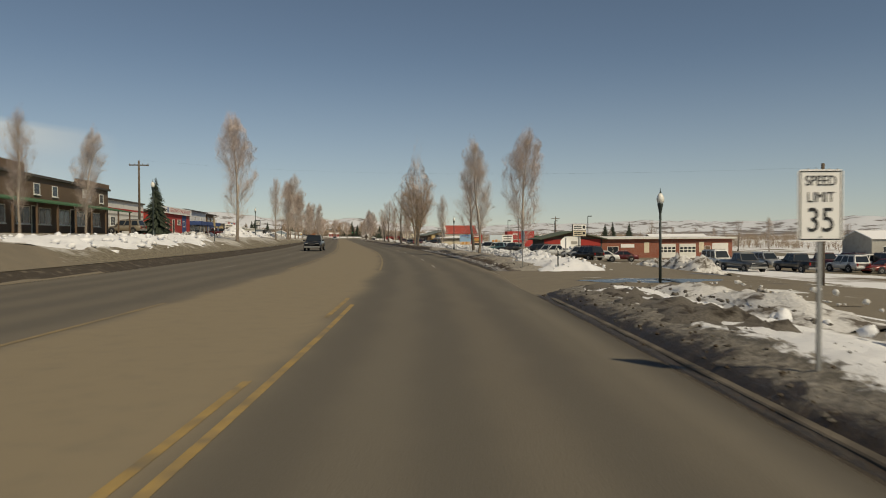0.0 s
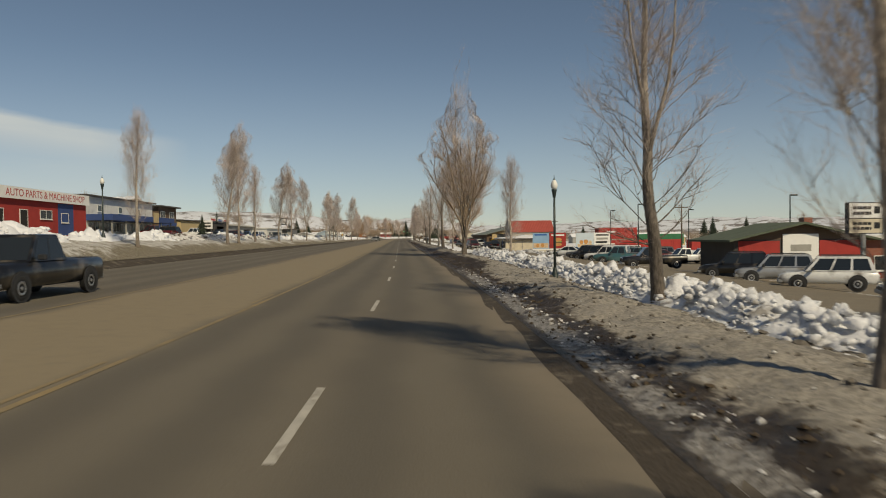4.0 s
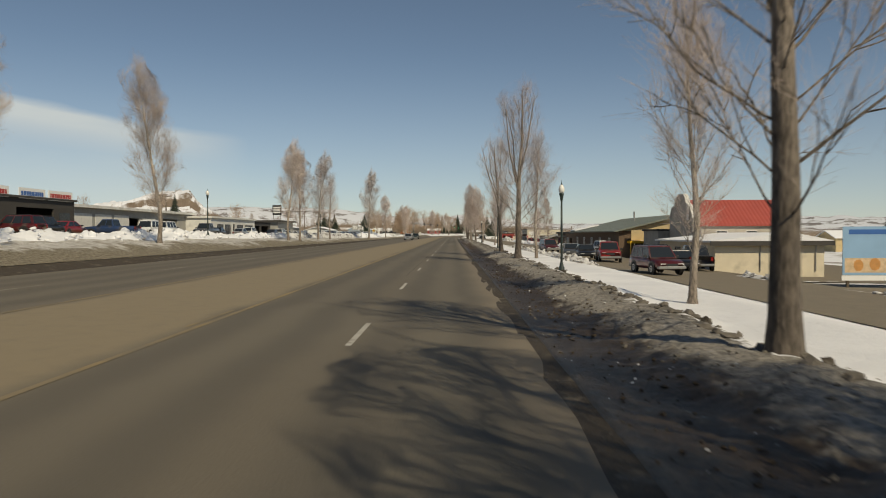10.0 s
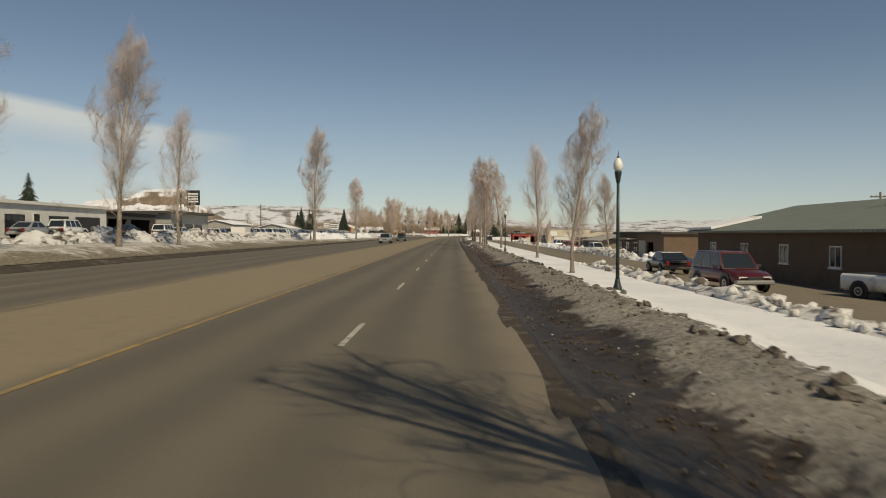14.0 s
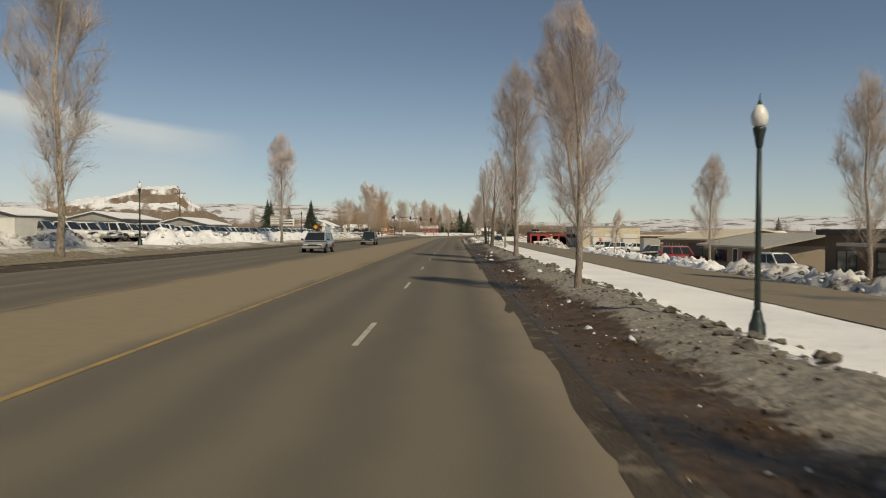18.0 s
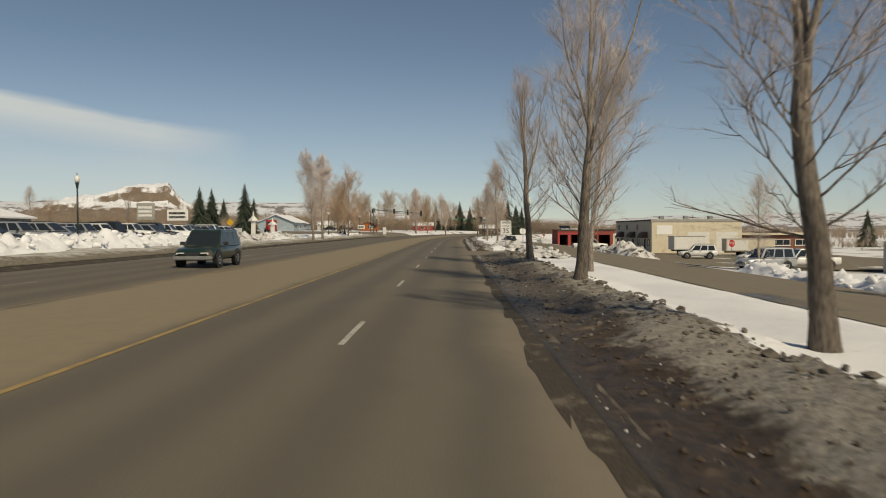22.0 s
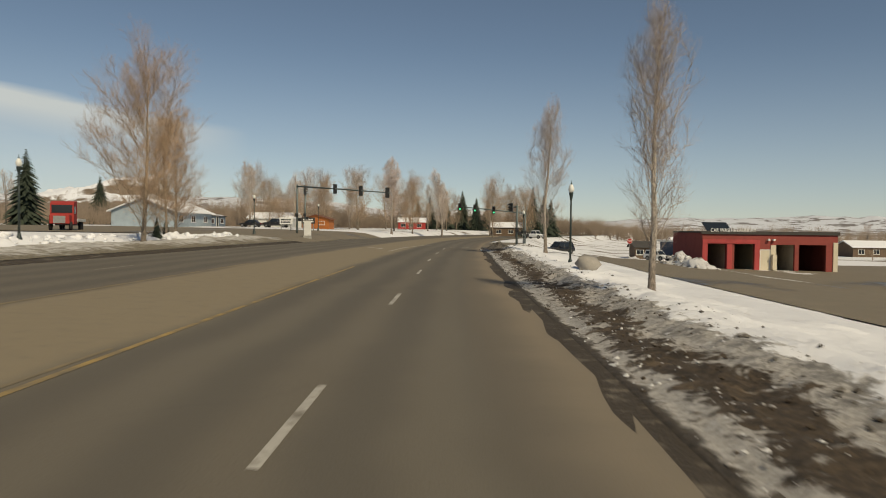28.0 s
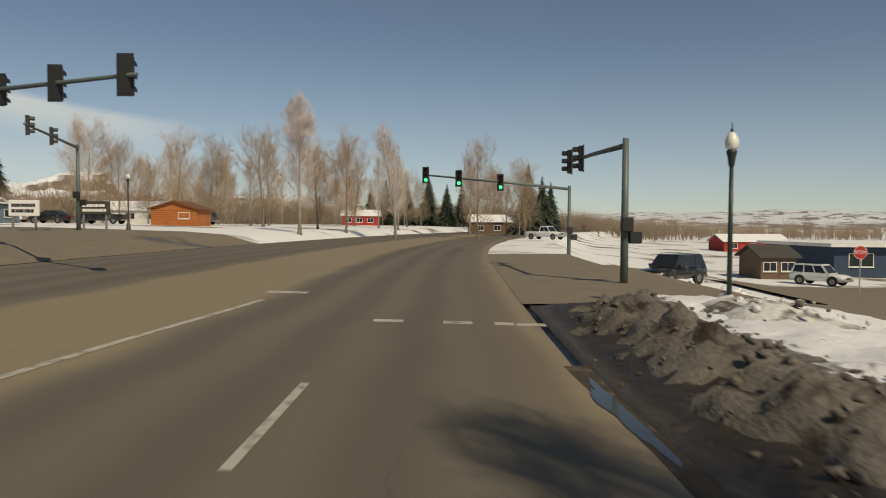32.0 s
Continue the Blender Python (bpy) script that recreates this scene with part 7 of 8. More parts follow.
# red shop: white fascia with lettering
h = House("auto_parts_shop", face_road_left(-39.5, 119.8, 148.4, 3.15), "red shop with blue panels and a white lettered fascia", 28.6, 13, 3.2, W_RED, "shop").walls().flat_roof(snow=0.1)
f = h.board(-.2, 28.8, 3.1, 4.3, M_SIGNW, -0.35, "fascia", "white fascia board")
lettering("AUTO PARTS & MACHINE SHOP", 1.05, M_REDINK, f, pose(18.9, -0.36, 3.70, 90, 0, 0), squash=1.14)
bars(f, M_REDINK, 0.8, 6.4, 3.32, 4.08, -0.36, 1, 3)
part("fascia_emblem", MB().box(8.2, 9.0, -.365, -.35, 3.25, 4.15), M_BLUEINK, f)
for x0, x1 in ((4.2, 6.4), (21.5, 25.2)):
    part("blue_panel", MB().box(x0, x1, -.03, 0, -.5, 3.05), W_BLUE, h.t)
for x in (9.0, 13.5):
    h.door(x, 1.4, 2.05, M_INSIDE)
h.window(1.0, 0.6, 2.2, 1.2, bars_=2)
h.window(17.5, 1.2, 2.6, 1.0, bars_=2)
h.window(22.2, 0.9, 1.8, 1.1)
# white upper storey, blue canopy
h = House("shop_building", face_road_left(-41.5, 152.5, 177.5, 2.85), "white building with a blue canopy over dark shop windows", 25, 12, 4.9, W_WHITE).walls().flat_roof(over=0.5)
part("canopy", MB().box(0.5, 25.3, -3.4, 0, 1.75, 2.55), W_BLUE, h.t, "blue canopy fascia")
for i in range(6):
    part("canopy_post", MB().box(0.8 + i * 4.7, 0.95 + i * 4.7, -3.2, -3.05, -.8, 1.75), W_GREY, h.t)
for x in (1, 5, 9, 13, 17, 21):
    h.window(x, 0.3, 3.4, 1.35, bars_=3)
for x in (4, 11, 18):
    h.window(x, 3.0, 1.4, 0.9)
part("hanging_sign", MB().box(15.5, 17.6, -3.5, -3.42, 1.7, 3.2), W_TAN, h.t, "pale yellow sign")
h = House("shop_building", face_road_left(-42, 182, 191.4, 2.5), "dark brown two-storey building with a blue ground floor", 9.4, 10, 5.1, W_BROWN).walls().flat_roof(over=0.7)
part("blue_front", MB().box(-.02, 9.42, -.06, -.002, -.6, 2.5), W_BLUE, h.t, "blue painted ground floor")
h.window(0.9, 3.2, 2.4, 1.2, bars_=2), h.window(5.6, 3.2, 2.4, 1.2, bars_=2)
for x in (0.8, 5.8):
    part("shop_window", MB().box(x, x + 2.6, -.09, -.062, .3, 1.9), M_GLASS, h.t, "dark shop window")
part("shop_door", MB().box(4.0, 5.0, -.09, -.062, -.4, 2.05), M_INSIDE, h.t)
h = House("shop_building", face_road_left(-42, 194, 207.4, 2.3), "plain tan building with a blank front", 13.4, 12, 3.2, W_TAN).walls().flat_roof(snow=0.12)
h = House("shop_building", face_road_left(-42, 209, 230.5, 2.2), "dark workshop with a row of signs on its roof edge", 21.5, 12, 3.5, W_DARK).walls(gaps=((2.0, 8.5, 2.6), (11.0, 17.5, 2.6))).flat_roof(snow=0.1)
for x0, x1, m_, ink in ((5.0, 9.6, M_SIGNW, M_REDINK), (11.2, 15.6, M_SIGNW, M_BLUEINK), (16.2, 20.8, M_SIGNW, M_REDINK)):
    bars(h.board(x0, x1, 3.45, 4.5, m_, -.2), ink, x0 + .3, x1 - .3, 3.6, 4.35, -.2, 1, int(x0 * 10))
part("workshop_window", MB().box(18.4, 20.6, -.03, -.002, .6, 2.2), M_GLASS, h.t)
h = House("long_building", face_road_left(-44.5, 233, 273, 2.05), "long grey-white building with a sloping white roof", 40, 14, 3.3, W_GREY).walls(gaps=((15.5, 19.5, 2.3), (26.0, 33.5, 2.4))).flat_roof(W_WHITE, 0.6, 0.35, 0.18)
for x in (2, 7, 12):
    part("wall_panel", MB().box(x, x + 4.2, -.04, 0, -.5, 2.6), W_WHITE, h.t)
h.roller(20.5, 4.4, 2.3, M_DOORWHITE, False)
h = House("long_building", face_road_left(-40.2, 270, 296, 1.9), "white building with dark shop windows", 26, 11, 2.9, W_WHITE).walls().flat_roof(W_WHITE, 0.3, 0.3, 0.1)
for x, w_ in ((3, 3.2), (7.2, 3.0), (14.2, 3.6)):
    h.window(x, 0.15, w_, 1.75, bars_=3, frame=M_TRIM)
h.roller(19.2, 5.2, 1.9, M_TRIM, False), h.door(11.6, 1.0, 2.0, M_INSIDE)
h = House("shelter", face_road_left(-41, 297, 311.5, 1.8), "dark open-fronted shelter beside the white building", 14.5, 9, 2.8, W_DARK).walls(gaps=((1, 6, 2.0), (7, 13, 2.0))).flat_roof()
h = House("shop_building", face_road_left(-40, 314.5, 329.5, 1.6), "low grey building with a snowy flat roof", 15, 12, 3.3, W_GREY).walls().flat_roof(over=0.8, t_=0.35, snow=0.15)
for x in (1, 5, 9):
    h.window(x, 0.4, 3.2, 1.4, bars_=3, frame=M_TRIM)
for x, y0, y1, hh, w_, lab in ((-58, 352, 364, 2.9, W_WHITE, "small white workshop building"), (-60, 372, 384, 3.2, W_GREY, "small grey shed with a snowy roof"), (-56, 394, 410, 3.2, W_GREY, "long grey shed with a snowy roof"), (-62, 330, 346, 3.2, W_RED, "reddish house behind the car lot"), (-42, 396, 408, 2.3, W_GREY, "low sales office with dark windows")):
    h = House("shed_building", face_road_left(x, y0, y1, LB(x, y0)), lab, y1 - y0, 9, hh, w_).walls()
    h.gable_roof(1.1, M_SNOW, "x")
    for k in range(3):
        h.window((y1 - y0) * (0.1 + 0.3 * k), 0.8, 1.8, 1.1, bars_=2)
h = House("storage_container", face_road_left(-34, 330.2, 334, LB(-34, 332)), "white box container beside the snow bank", 3.8, 2.4, 1.9, W_WHITE, "container").walls().flat_roof(W_WHITE, 0.02, 0.06)
# house with a snowy roof beyond the junction
h = House("house", face_road_left(-48, 552, 571, LB(-48, 555)), "pale blue house under a snow-covered gable roof", 19, 11, 2.7, wall_mat("pale_blue_siding", (0.30, 0.36, 0.40)), "house").walls().gable_roof(2.2, M_SNOW, "x", 0.6)
for x in (2.0, 8.0, 14.5):
    h.window(x, 0.8, 2.0, 1.2, bars_=2)
part("chimney", MB().box(11, 11.6, 5.2, 5.8, 3.6, 5.6), W_BRICK, h.t)
h = House("house", face_road_left(-48.6, 571.3, 581.5, LB(-48, 574)), "blue wing of the house with a low snowy roof", 10.2, 7, 2.0, wall_mat("dull_blue_siding", (0.16, 0.21, 0.26)), "house").walls().flat_roof(snow=0.25)
h.window(1.2, 0.6, 1.8, 1.0), h.window(7.0, 0.6, 1.8, 1.0), h.door(4.4, 1.0, 1.9, M_INSIDE)
# orange cabin
h = House("log_cabin", pose(-31.2, 578, LB(-29, 578) - 0.1, 0, 0, -4), "orange-stained wooden cabin with a shallow roof", 5.6, 4.5, 2.0, W_ORANGE, "cabin").walls().gable_roof(0.85, plain("brown_shingles", (0.16, 0.07, 0.04), 0.9), "y", 0.35)
for i in range(8):
    part("log", MB().box(-.03, 5.63, -.05, 0, 0.02 + i * .25, 0.25 + i * .25, 0.03), W_ORANGE, h.t)
h.window(3.3, 0.8, 1.4, 0.8, bars_=2)


def red_truck(x, y, turn):
    t_ = thing("truck", pose(x, y, ground_z(x, y), 0, 0, turn), "red lorry with a white flatbed behind the trees", "truck")
    part("cab", MB().extrude([(0.0, 0.7), (2.2, 0.7), (2.2, 3.0), (1.6, 3.25), (0.0, 3.35)], 0, -1.2, 1.2), W_RED, t_)
    part("bonnet", MB().box(-1.0, 1.0, 2.2, 3.9, 0.7, 1.75, .08), W_RED, t_)
    part("windscreen", MB().box(-1.05, 1.05, 2.2, 2.23, 1.95, 2.85), M_GLASS, t_)
    part("side_window", MB().box(-1.225, -1.2, 1.0, 2.0, 1.9, 2.7), M_GLASS, t_)
    part("side_window", MB().box(1.2, 1.225, 1.0, 2.0, 1.9, 2.7), M_GLASS, t_)
    part("grille", MB().box(-.6, .6, 3.9, 3.94, 0.8, 1.6), M_STEEL, t_)
    part("flatbed", MB().box(-1.25, 1.25, -6.5, -.1, 1.0, 1.35, .04), W_WHITE, t_, "white load bed")
    part("chassis", MB().box(-.5, .5, -6.3, 3.6, .55, .9), M_TRIM, t_)
    for yy in (3.0, -3.6, -4.8):
        for s_ in (-1.0, 1.0):
            part("wheel", MB().lathe([(.25, -.14), (.48, -.14), (.5, -.1), (.5, .1), (.48, .14), (.25, .14)], 14), M_TYRE, t_, at=pose(s_, yy, .5, 0, 90, 0), smooth=True)


red_truck(-44.4, 511, 200)

# east side: brick garage with a long low roof, and the gabled store beside it
zb = -1.75
h = House("brick_garage", pose(34.4, 112, zb - .25), "long red brick garage with white doors and a snowy roof", 24, 12, 3.35, W_BRICK).walls().flat_roof(W_WHITE, 0.6, 0.3, 0.15)
b_ = h.board(3.6, 6.0, 1.9, 2.5, M_SIGNW)
for x in (10.5, 14.2):
    h.roller(x, 3.0, 2.5, M_DOORWHITE)
h.roller(20.2, 3.0, 2.6, M_DOORWHITE, False)
for x in (7.8, 17.8):
    part("white_panel", MB().box(x, x + .9, -.04, 0, 1.0, 2.8), W_CREAM, h.t)
h.door(18.9, 0.95, 2.05, W_BROWN), h.window(1.2, 0.9, 2.0, 1.2, bars_=2)
h = House("store", pose(24.0, 111, zb), "dark red gabled store with a white billboard on its front", 10.3, 6.0, 3.2, W_DARK, "store").walls().gable_roof(1.15, wall_mat("moss_green_roof", (0.09, 0.11, 0.075)), "y", 0.7, gable_mat=W_BROWN)
for x0, x1 in ((0.3, 3.5), (6.6, 10.0)):
    part("red_panel", MB().box(x0, x1, -.05, 0, 1.75, 3.1), W_RED, h.t)
bb = h.board(3.7, 6.5, 1.6, 3.6, M_SIGNW, -.12, "billboard")
part("picture_panel", MB().box(4.3, 5.9, -.135, -.12, 2.3, 2.8), W_GREY, bb)
h.window(0.6, 0.3, 2.6, 1.2, bars_=2, frame=M_TRIM), h.window(7.0, 0.3, 2.6, 1.2, bars_=2, frame=M_TRIM), h.door(4.5, 1.4, 2.0, M_INSIDE)
part("chimney", MB().box(7.2, 7.9, 3, 3.7, 3.4, 4.9), W_BRICK, h.t)
part("small_sign", MB().box(9.0, 9.7, -.12, -.06, .9, 1.6), M_SIGNW, h.t)


# billboards
def billboard(x, y, w, hgt, z0, turn, faces, label):
    t_ = thing("billboard", pose(x, y, z0, 0, 0, turn), label, "billboard")
    for k in (0.06, 0.5, 0.94):
        part("post", MB().box(w * k - .08, w * k + .08, 0.06, 0.2, -1.2, hgt), M_WOODPOLE, t_)
    x0 = 0.0
    for ww, mat, extra in faces:
        p = part("panel", MB().box(x0 + .04, x0 + ww - .04, 0, 0.06, 0, hgt), mat, t_)
        for ex0, ex1, ez0, ez1, em, shape in extra:
            if shape == "box":
                part("picture", MB().box(x0 + ww * ex0, x0 + ww * ex1, -.008, 0, hgt * ez0, hgt * ez1), em, p)
            else:
                n_ = 16
                part("picture", MB().extrude([(x0 + ww * ex0 + ww * ex1 * math.cos(math.tau * k / n_), hgt * ez0 + hgt * ez1 * math.sin(math.tau * k / n_)) for k in range(n_)], 1, -.012, 0), em, p)
        x0 += ww
    part("skirting", MB().box(0, w, 0.02, 0.05, -.35, -.03), M_SIGNW, t_)
    return t_


P_SKY = plain("printed_sky_blue", (0.25, 0.42, 0.60), 0.5, 0.15, 0.6, 0)
P_SAND = plain("printed_sand", (0.62, 0.45, 0.28), 0.5, 0.3, 3, 0)
P_BUN = plain("printed_bun", (0.55, 0.26, 0.08), 0.5, 0.25, 3, 0)
P_LEAF = plain("printed_lettuce", (0.20, 0.34, 0.08), 0.5, 0.25, 5, 0)
P_MEAT = plain("printed_meat", (0.13, 0.05, 0.03), 0.5, 0.25, 5, 0)
billboard(24.85, 196.8, 6.6, 3.05, -0.7, -4, [
    (3.3, P_SKY, [(0.05, 0.95, 0.05, 0.35, P_SAND, "box"), (0.12, 0.85, 0.84, 0.94, M_BLUEINK, "box"), (0.3, 0.09, 0.2, 0.12, P_BUN, "disc"), (0.6, 0.10, 0.22, 0.13, P_BUN, "disc")]),
    (3.3, W_RED, [(0.12, 0.88, 0.80, 0.90, M_SIGNW, "box"), (0.5, 0.24, 0.56, 0.13, P_BUN, "disc"), (0.26, 0.74, 0.40, 0.46, P_LEAF, "box"), (0.26, 0.74, 0.33, 0.40, P_MEAT, "box"), (0.5, 0.24, 0.25, 0.10, P_BUN, "disc")])], "two-part billboard with food pictures on red and blue")
billboard(34.1, 199.3, 7.4, 3.1, -0.8, 8, [
    (3.9, plain("printed_pale_blue", (0.52, 0.60, 0.66), 0.5, 0.1, 1, 0), [(0.1, 0.9, 0.08, 0.28, P_SAND, "box"), (0.3, 0.1, 0.4, 0.13, P_BUN, "disc"), (0.55, 0.12, 0.42, 0.15, P_BUN, "disc"), (0.78, 0.09, 0.38, 0.12, P_SAND, "disc")]),
    (3.5, M_SIGNW, [(0.1, 0.9, 0.80, 0.90, M_SIGNK, "box"), (0.15, 0.85, 0.55, 0.68, W_GREY, "box"), (0.1, 0.8, 0.32, 0.45, M_SIGNK, "box"), (0.2, 0.75, 0.12, 0.22, W_GREY, "box")])], "pale billboard with food pictures and plain text bars")


def container(x, y, turn, mat, label, l=12.0, z=None):
    t_ = thing("shipping_container", pose(x, y, LB(x, y) if z is None else z, 0, 0, turn), label, "container")
    part("body", MB().box(0, l, 0, 2.4, 0, 2.5), mat, t_)
    for i in range(int(l / 0.6)):
        part("rib", MB().box(i * .6 + .1, i * .6 + .3, -.05, 0, .15, 2.35), mat, t_)
    bars(t_, M_SIGNW, l * .2, l * .42, 1.3, 1.9, -.055, 1, 7)


W_CONT_G = wall_mat("green_container_paint", (0.03, 0.16, 0.075))
container(56, 226, 8, W_CONT_G, "green shipping container in the yard", 12, -0.6)
container(70, 228, 8, W_RED, "rust-red shipping container in the yard")
container(55, 224.5, 8, W_RED, "rust-red shipping container under the green one", 12)
container(43, 214, 6, W_RED, "tall red container behind the billboards", 9, 0.9)
container(43, 214.2, 6, W_RED, "red container at the bottom of a stack", 9)

# restaurant: low cream wing, hall with a curved gable and a red roof
zr = -1.1
h = House("restaurant", pose(21.3, 208.8, zr), "low cream building with a white roof and dark window bands", 8.7, 15, 2.3, W_CREAM, "restaurant").walls()
rf = MB().extrude([(-.5, 2.3), (9.2, 2.3), (9.2, 2.45), (6.0, 3.1), (-.5, 2.45)], 1, -.5, 15.0)
part("roof", rf, M_SNOW, h.t, "white snow-covered roof")
part("eaves_board", MB().box(-.55, 9.25, -.55, -.5, 2.05, 2.42), W_DARK, h.t)
for x in (3.6, 6.2, 8.0):
    part("downpipe", MB().tube([(x, -.06, 0), (x, -.06, 2.2)], 0.06, 6), W_GREY, h.t)
for x in (1.5, 5.0, 8.5, 12.0):
    h.window(x, 0.5, 1.5, 1.3, "left", 2, M_TRIM)
h.door(10.6, 1.1, 2.0, W_BLUE, "left")
part("plinth", MB().box(-.06, -.002, 0, 15, -.4, .3), W_GREY, h.t)
part("vent_pipe", MB().tube([(2.0, 9.0, 2.4), (2.0, 9.0, 3.5)], 0.12, 8), M_STEEL, h.t)
W_STUCCO = wall_mat("grey_stucco", (0.42, 0.385, 0.33))
h = House("restaurant_hall", pose(25.0, 224.0, zr), "grey hall with a curved mission gable and a red metal roof", 10.0, 7.4, 3.9, W_STUCCO, "restaurant").walls().gable_roof(2.5, R_RED, "x", 0.25)
gp = []
for k in range(25):
    a = math.pi * k / 24
    y_ = 3.7 - 3.85 * math.cos(a)
    s_ = abs(math.cos(a))
    z_ = 7.1 if s_ < 0.22 else (6.55 + 0.5 * math.cos((s_ - .22) * 8) if s_ < 0.45 else 6.1 - (s_ - .45) * 1.2 if s_ < 0.8 else 5.6 - (s_ - .8) * 5)
    gp.append((y_, z_))
part("mission_gable", MB().extrude([(-.15, 0), *gp, (7.55, 0)], 0, -.35, -.02), W_STUCCO, h.t, "curved parapet gable")
part("gable_coping", MB().extrude([*gp, *[(a, b + .14) for a, b in reversed(gp)]], 0, -.42, .02), M_DOORWHITE, h.t, "pale coping along the parapet")
part("arched_door", MB().box(-.40, -.35, 2.6, 4.4, 0, 2.1), M_INSIDE, h.t)
for x in (2.0, 5.0, 8.0):
    h.window(x, 2.6, 1.2, 0.7)
part("vent_stack", MB().tube([(-.5, 1.0, 4.4), (-.5, 1.0, 5.9)], 0.14, 8), M_DOORWHITE, h.t)
h = House("annex", pose(23.5, 232.0, zr), "flat-roofed grey annex beside the hall", 7.5, 6.0, 3.3, W_GREY).walls().flat_roof(over=.2)
h.window(1.2, .8, 1.2, 1.0, "left")
# brown shop with a green gable roof
h = House("gabled_shop", pose(21.2, 241, -1.05), "brown wooden shop under a grey-green metal gable roof", 17, 33, 3.3, W_BROWN, "shop").walls().gable_roof(2.0, R_GREEN, "y", 0.7, gable_mat=wall_mat("pale_green_gable", (0.30, 0.38, 0.30)))
part("roof_snow", MB().extrude([(-.55, 3.40), (3.4, 4.28), (3.4, 4.46), (-.55, 3.58)], 1, 28.5, 33.6), M_SNOW, h.t, "snow left on one end of the roof")
part("flue", MB().tube([(6.0, 16.0, 4.6), (6.0, 16.0, 6.2)], 0.12, 8), M_STEEL, h.t)
part("brick_front", MB().box(4.6, 12, -.12, 0, -.5, 2.9), W_BRICK_B, h.t)
part("gable_panel", MB().extrude([(0.4, 3.35), (8.4, 3.35), (8.4, 5.2)], 1, -.06, -.002), W_TAN, h.t)
po = part("porch", MB().box(1.0, 3.6, -1.6, -.05, 1.75, 2.05), M_SIGNY, h.t, "yellow porch roof")
part("porch_sign", MB().box(1.3, 3.2, -1.0, -.94, 2.1, 3.4), W_TAN, po)
for x in (1.05, 3.45):
    part("porch_post", MB().box(x, x + .12, -1.55, -1.43, -.4, 1.75), M_SIGNY, po)
h.door(2.0, 1.0, 2.05, M_INSIDE)
for x in (3, 9, 15, 21, 27):
    h.window(x, 1.2, 1.2, 1.2, "left", 2)
# low dark buildings farther along
h = House("workshop", face_road_right(26, 300, 325, -1.5), "dark brown flat-roofed workshop", 25, 12, 3.5, W_BROWN).walls(gaps=((17.5, 20.5, 2.4),)).flat_roof(over=.4, fascia=W_DARK)
for x in (1.5, 6, 10.5):
    h.window(x, 1.0, 2.4, 1.4, bars_=2, frame=M_TRIM)
h.roller(13.6, 3.2, 2.6, W_GREY, False)
part("awning", MB().box(4, 12.5, -1.4, 0, 2.7, 2.9), W_GREY, h.t, "pale awning")
h = House("workshop", face_road_right(25.6, 332.5, 346, -1.45), "low grey-brown hut with a wide grey roof", 13.5, 9, 2.4, wall_mat("grey_brown_siding", (0.24, 0.20, 0.15))).walls().gable_roof(0.9, W_GREY, "x", 1.0, gable_mat=W_BROWN)
h.window(8, .8, 3, 1.1, bars_=3, frame=M_TRIM), h.door(6, 1.0, 2.0, M_INSIDE), h.window(1.5, .8, 3, 1.1, bars_=3, frame=M_TRIM)
h = House("workshop", face_road_right(26.5, 348, 364.5, -1.45), "dark garage with a row of narrow windows", 16.5, 10, 2.8, W_BROWN).walls().gable_roof(0.9, W_CREAM, "x", 0.6, gable_mat=W_TAN)
for k in range(6):
    h.window(1.0 + k * 1.2, .4, .8, 1.9, frame=M_TRIM)
h.roller(9.5, 4.5, 2.4, W_DARK, False)
h = House("shed_building", pose(40, 392, -2.2), "white shed in the yard", 16, 9, 3.2, W_WHITE).walls().gable_roof(1.2, M_SNOW, "x")
h.roller(2, 3, 2.4, W_GREY, False), h.roller(7, 3, 2.4, W_GREY, False)
# beige commercial block with awnings over the doors
h = House("commercial_block", pose(31.6, 448.5, -1.6), "beige ribbed commercial block with red-brown awnings", 14, 24, 5.0, W_BEIGE_RIB).walls().flat_roof(over=.12, t_=.25, fascia=W_GREY)
# thin cream sheet over the whole front, paler than the ribbed side walls
part("white_front", MB().box(-.02, 14.02, -.06, -.002, -.4, 5.0), W_CREAM, h.t, "pale cream front")
for x in (5.6, 10.0):
    o = h.roller(x, 3.4, 3.3, M_DOORWHITE, False)
h.board(0.8, 3.2, 2.9, 4.3, M_SIGNW)
M_AWN = plain("faded_awning_cloth", (0.10, 0.06, 0.05), 0.9, 0.2, 2, 0.1)
for x in (3.5, 11.5, 19.0):
    prof = [(0, 3.3)] + [(-1.0 * math.sin(radians(a)), 2.3 + 1.0 * math.cos(radians(a))) for a in range(10, 91, 16)] + [(0, 2.3)]
    part("awning", MB().extrude(prof, 0, 0, 2.6), M_AWN, h.t, "rounded cloth awning", at=pose(0, h.d - x, 0, 0, 0, -90))
    h.door(x + .7, 1.1, 2.1, M_INSIDE, "left")
for x in (1.0, 8.2, 15.6, 21.8):
    h.window(x, 1.1, 1.1, 1.0, "left", frame=M_TRIM)
for x in (2.0, 8.0, 15.0):
    h.window(x, 3.7, .8, .8, "left", frame=M_TRIM)
for x in (3, 7, 11):
    part("roof_vent", MB().box(x, x + .7, 6, 6.7, 5.25, 5.9), M_STEEL, h.t)
h = House("low_store", pose(46.2, 452, -1.75), "low red-brown store with a band of pale windows", 14, 12, 3.0, wall_mat("red_brown_siding", (0.20, 0.09, 0.06))).walls().flat_roof(over=.4, fascia=W_CREAM)
for x in (1.0, 5.2, 9.4):
    h.window(x, 1.2, 3.4, 1.0, bars_=3)
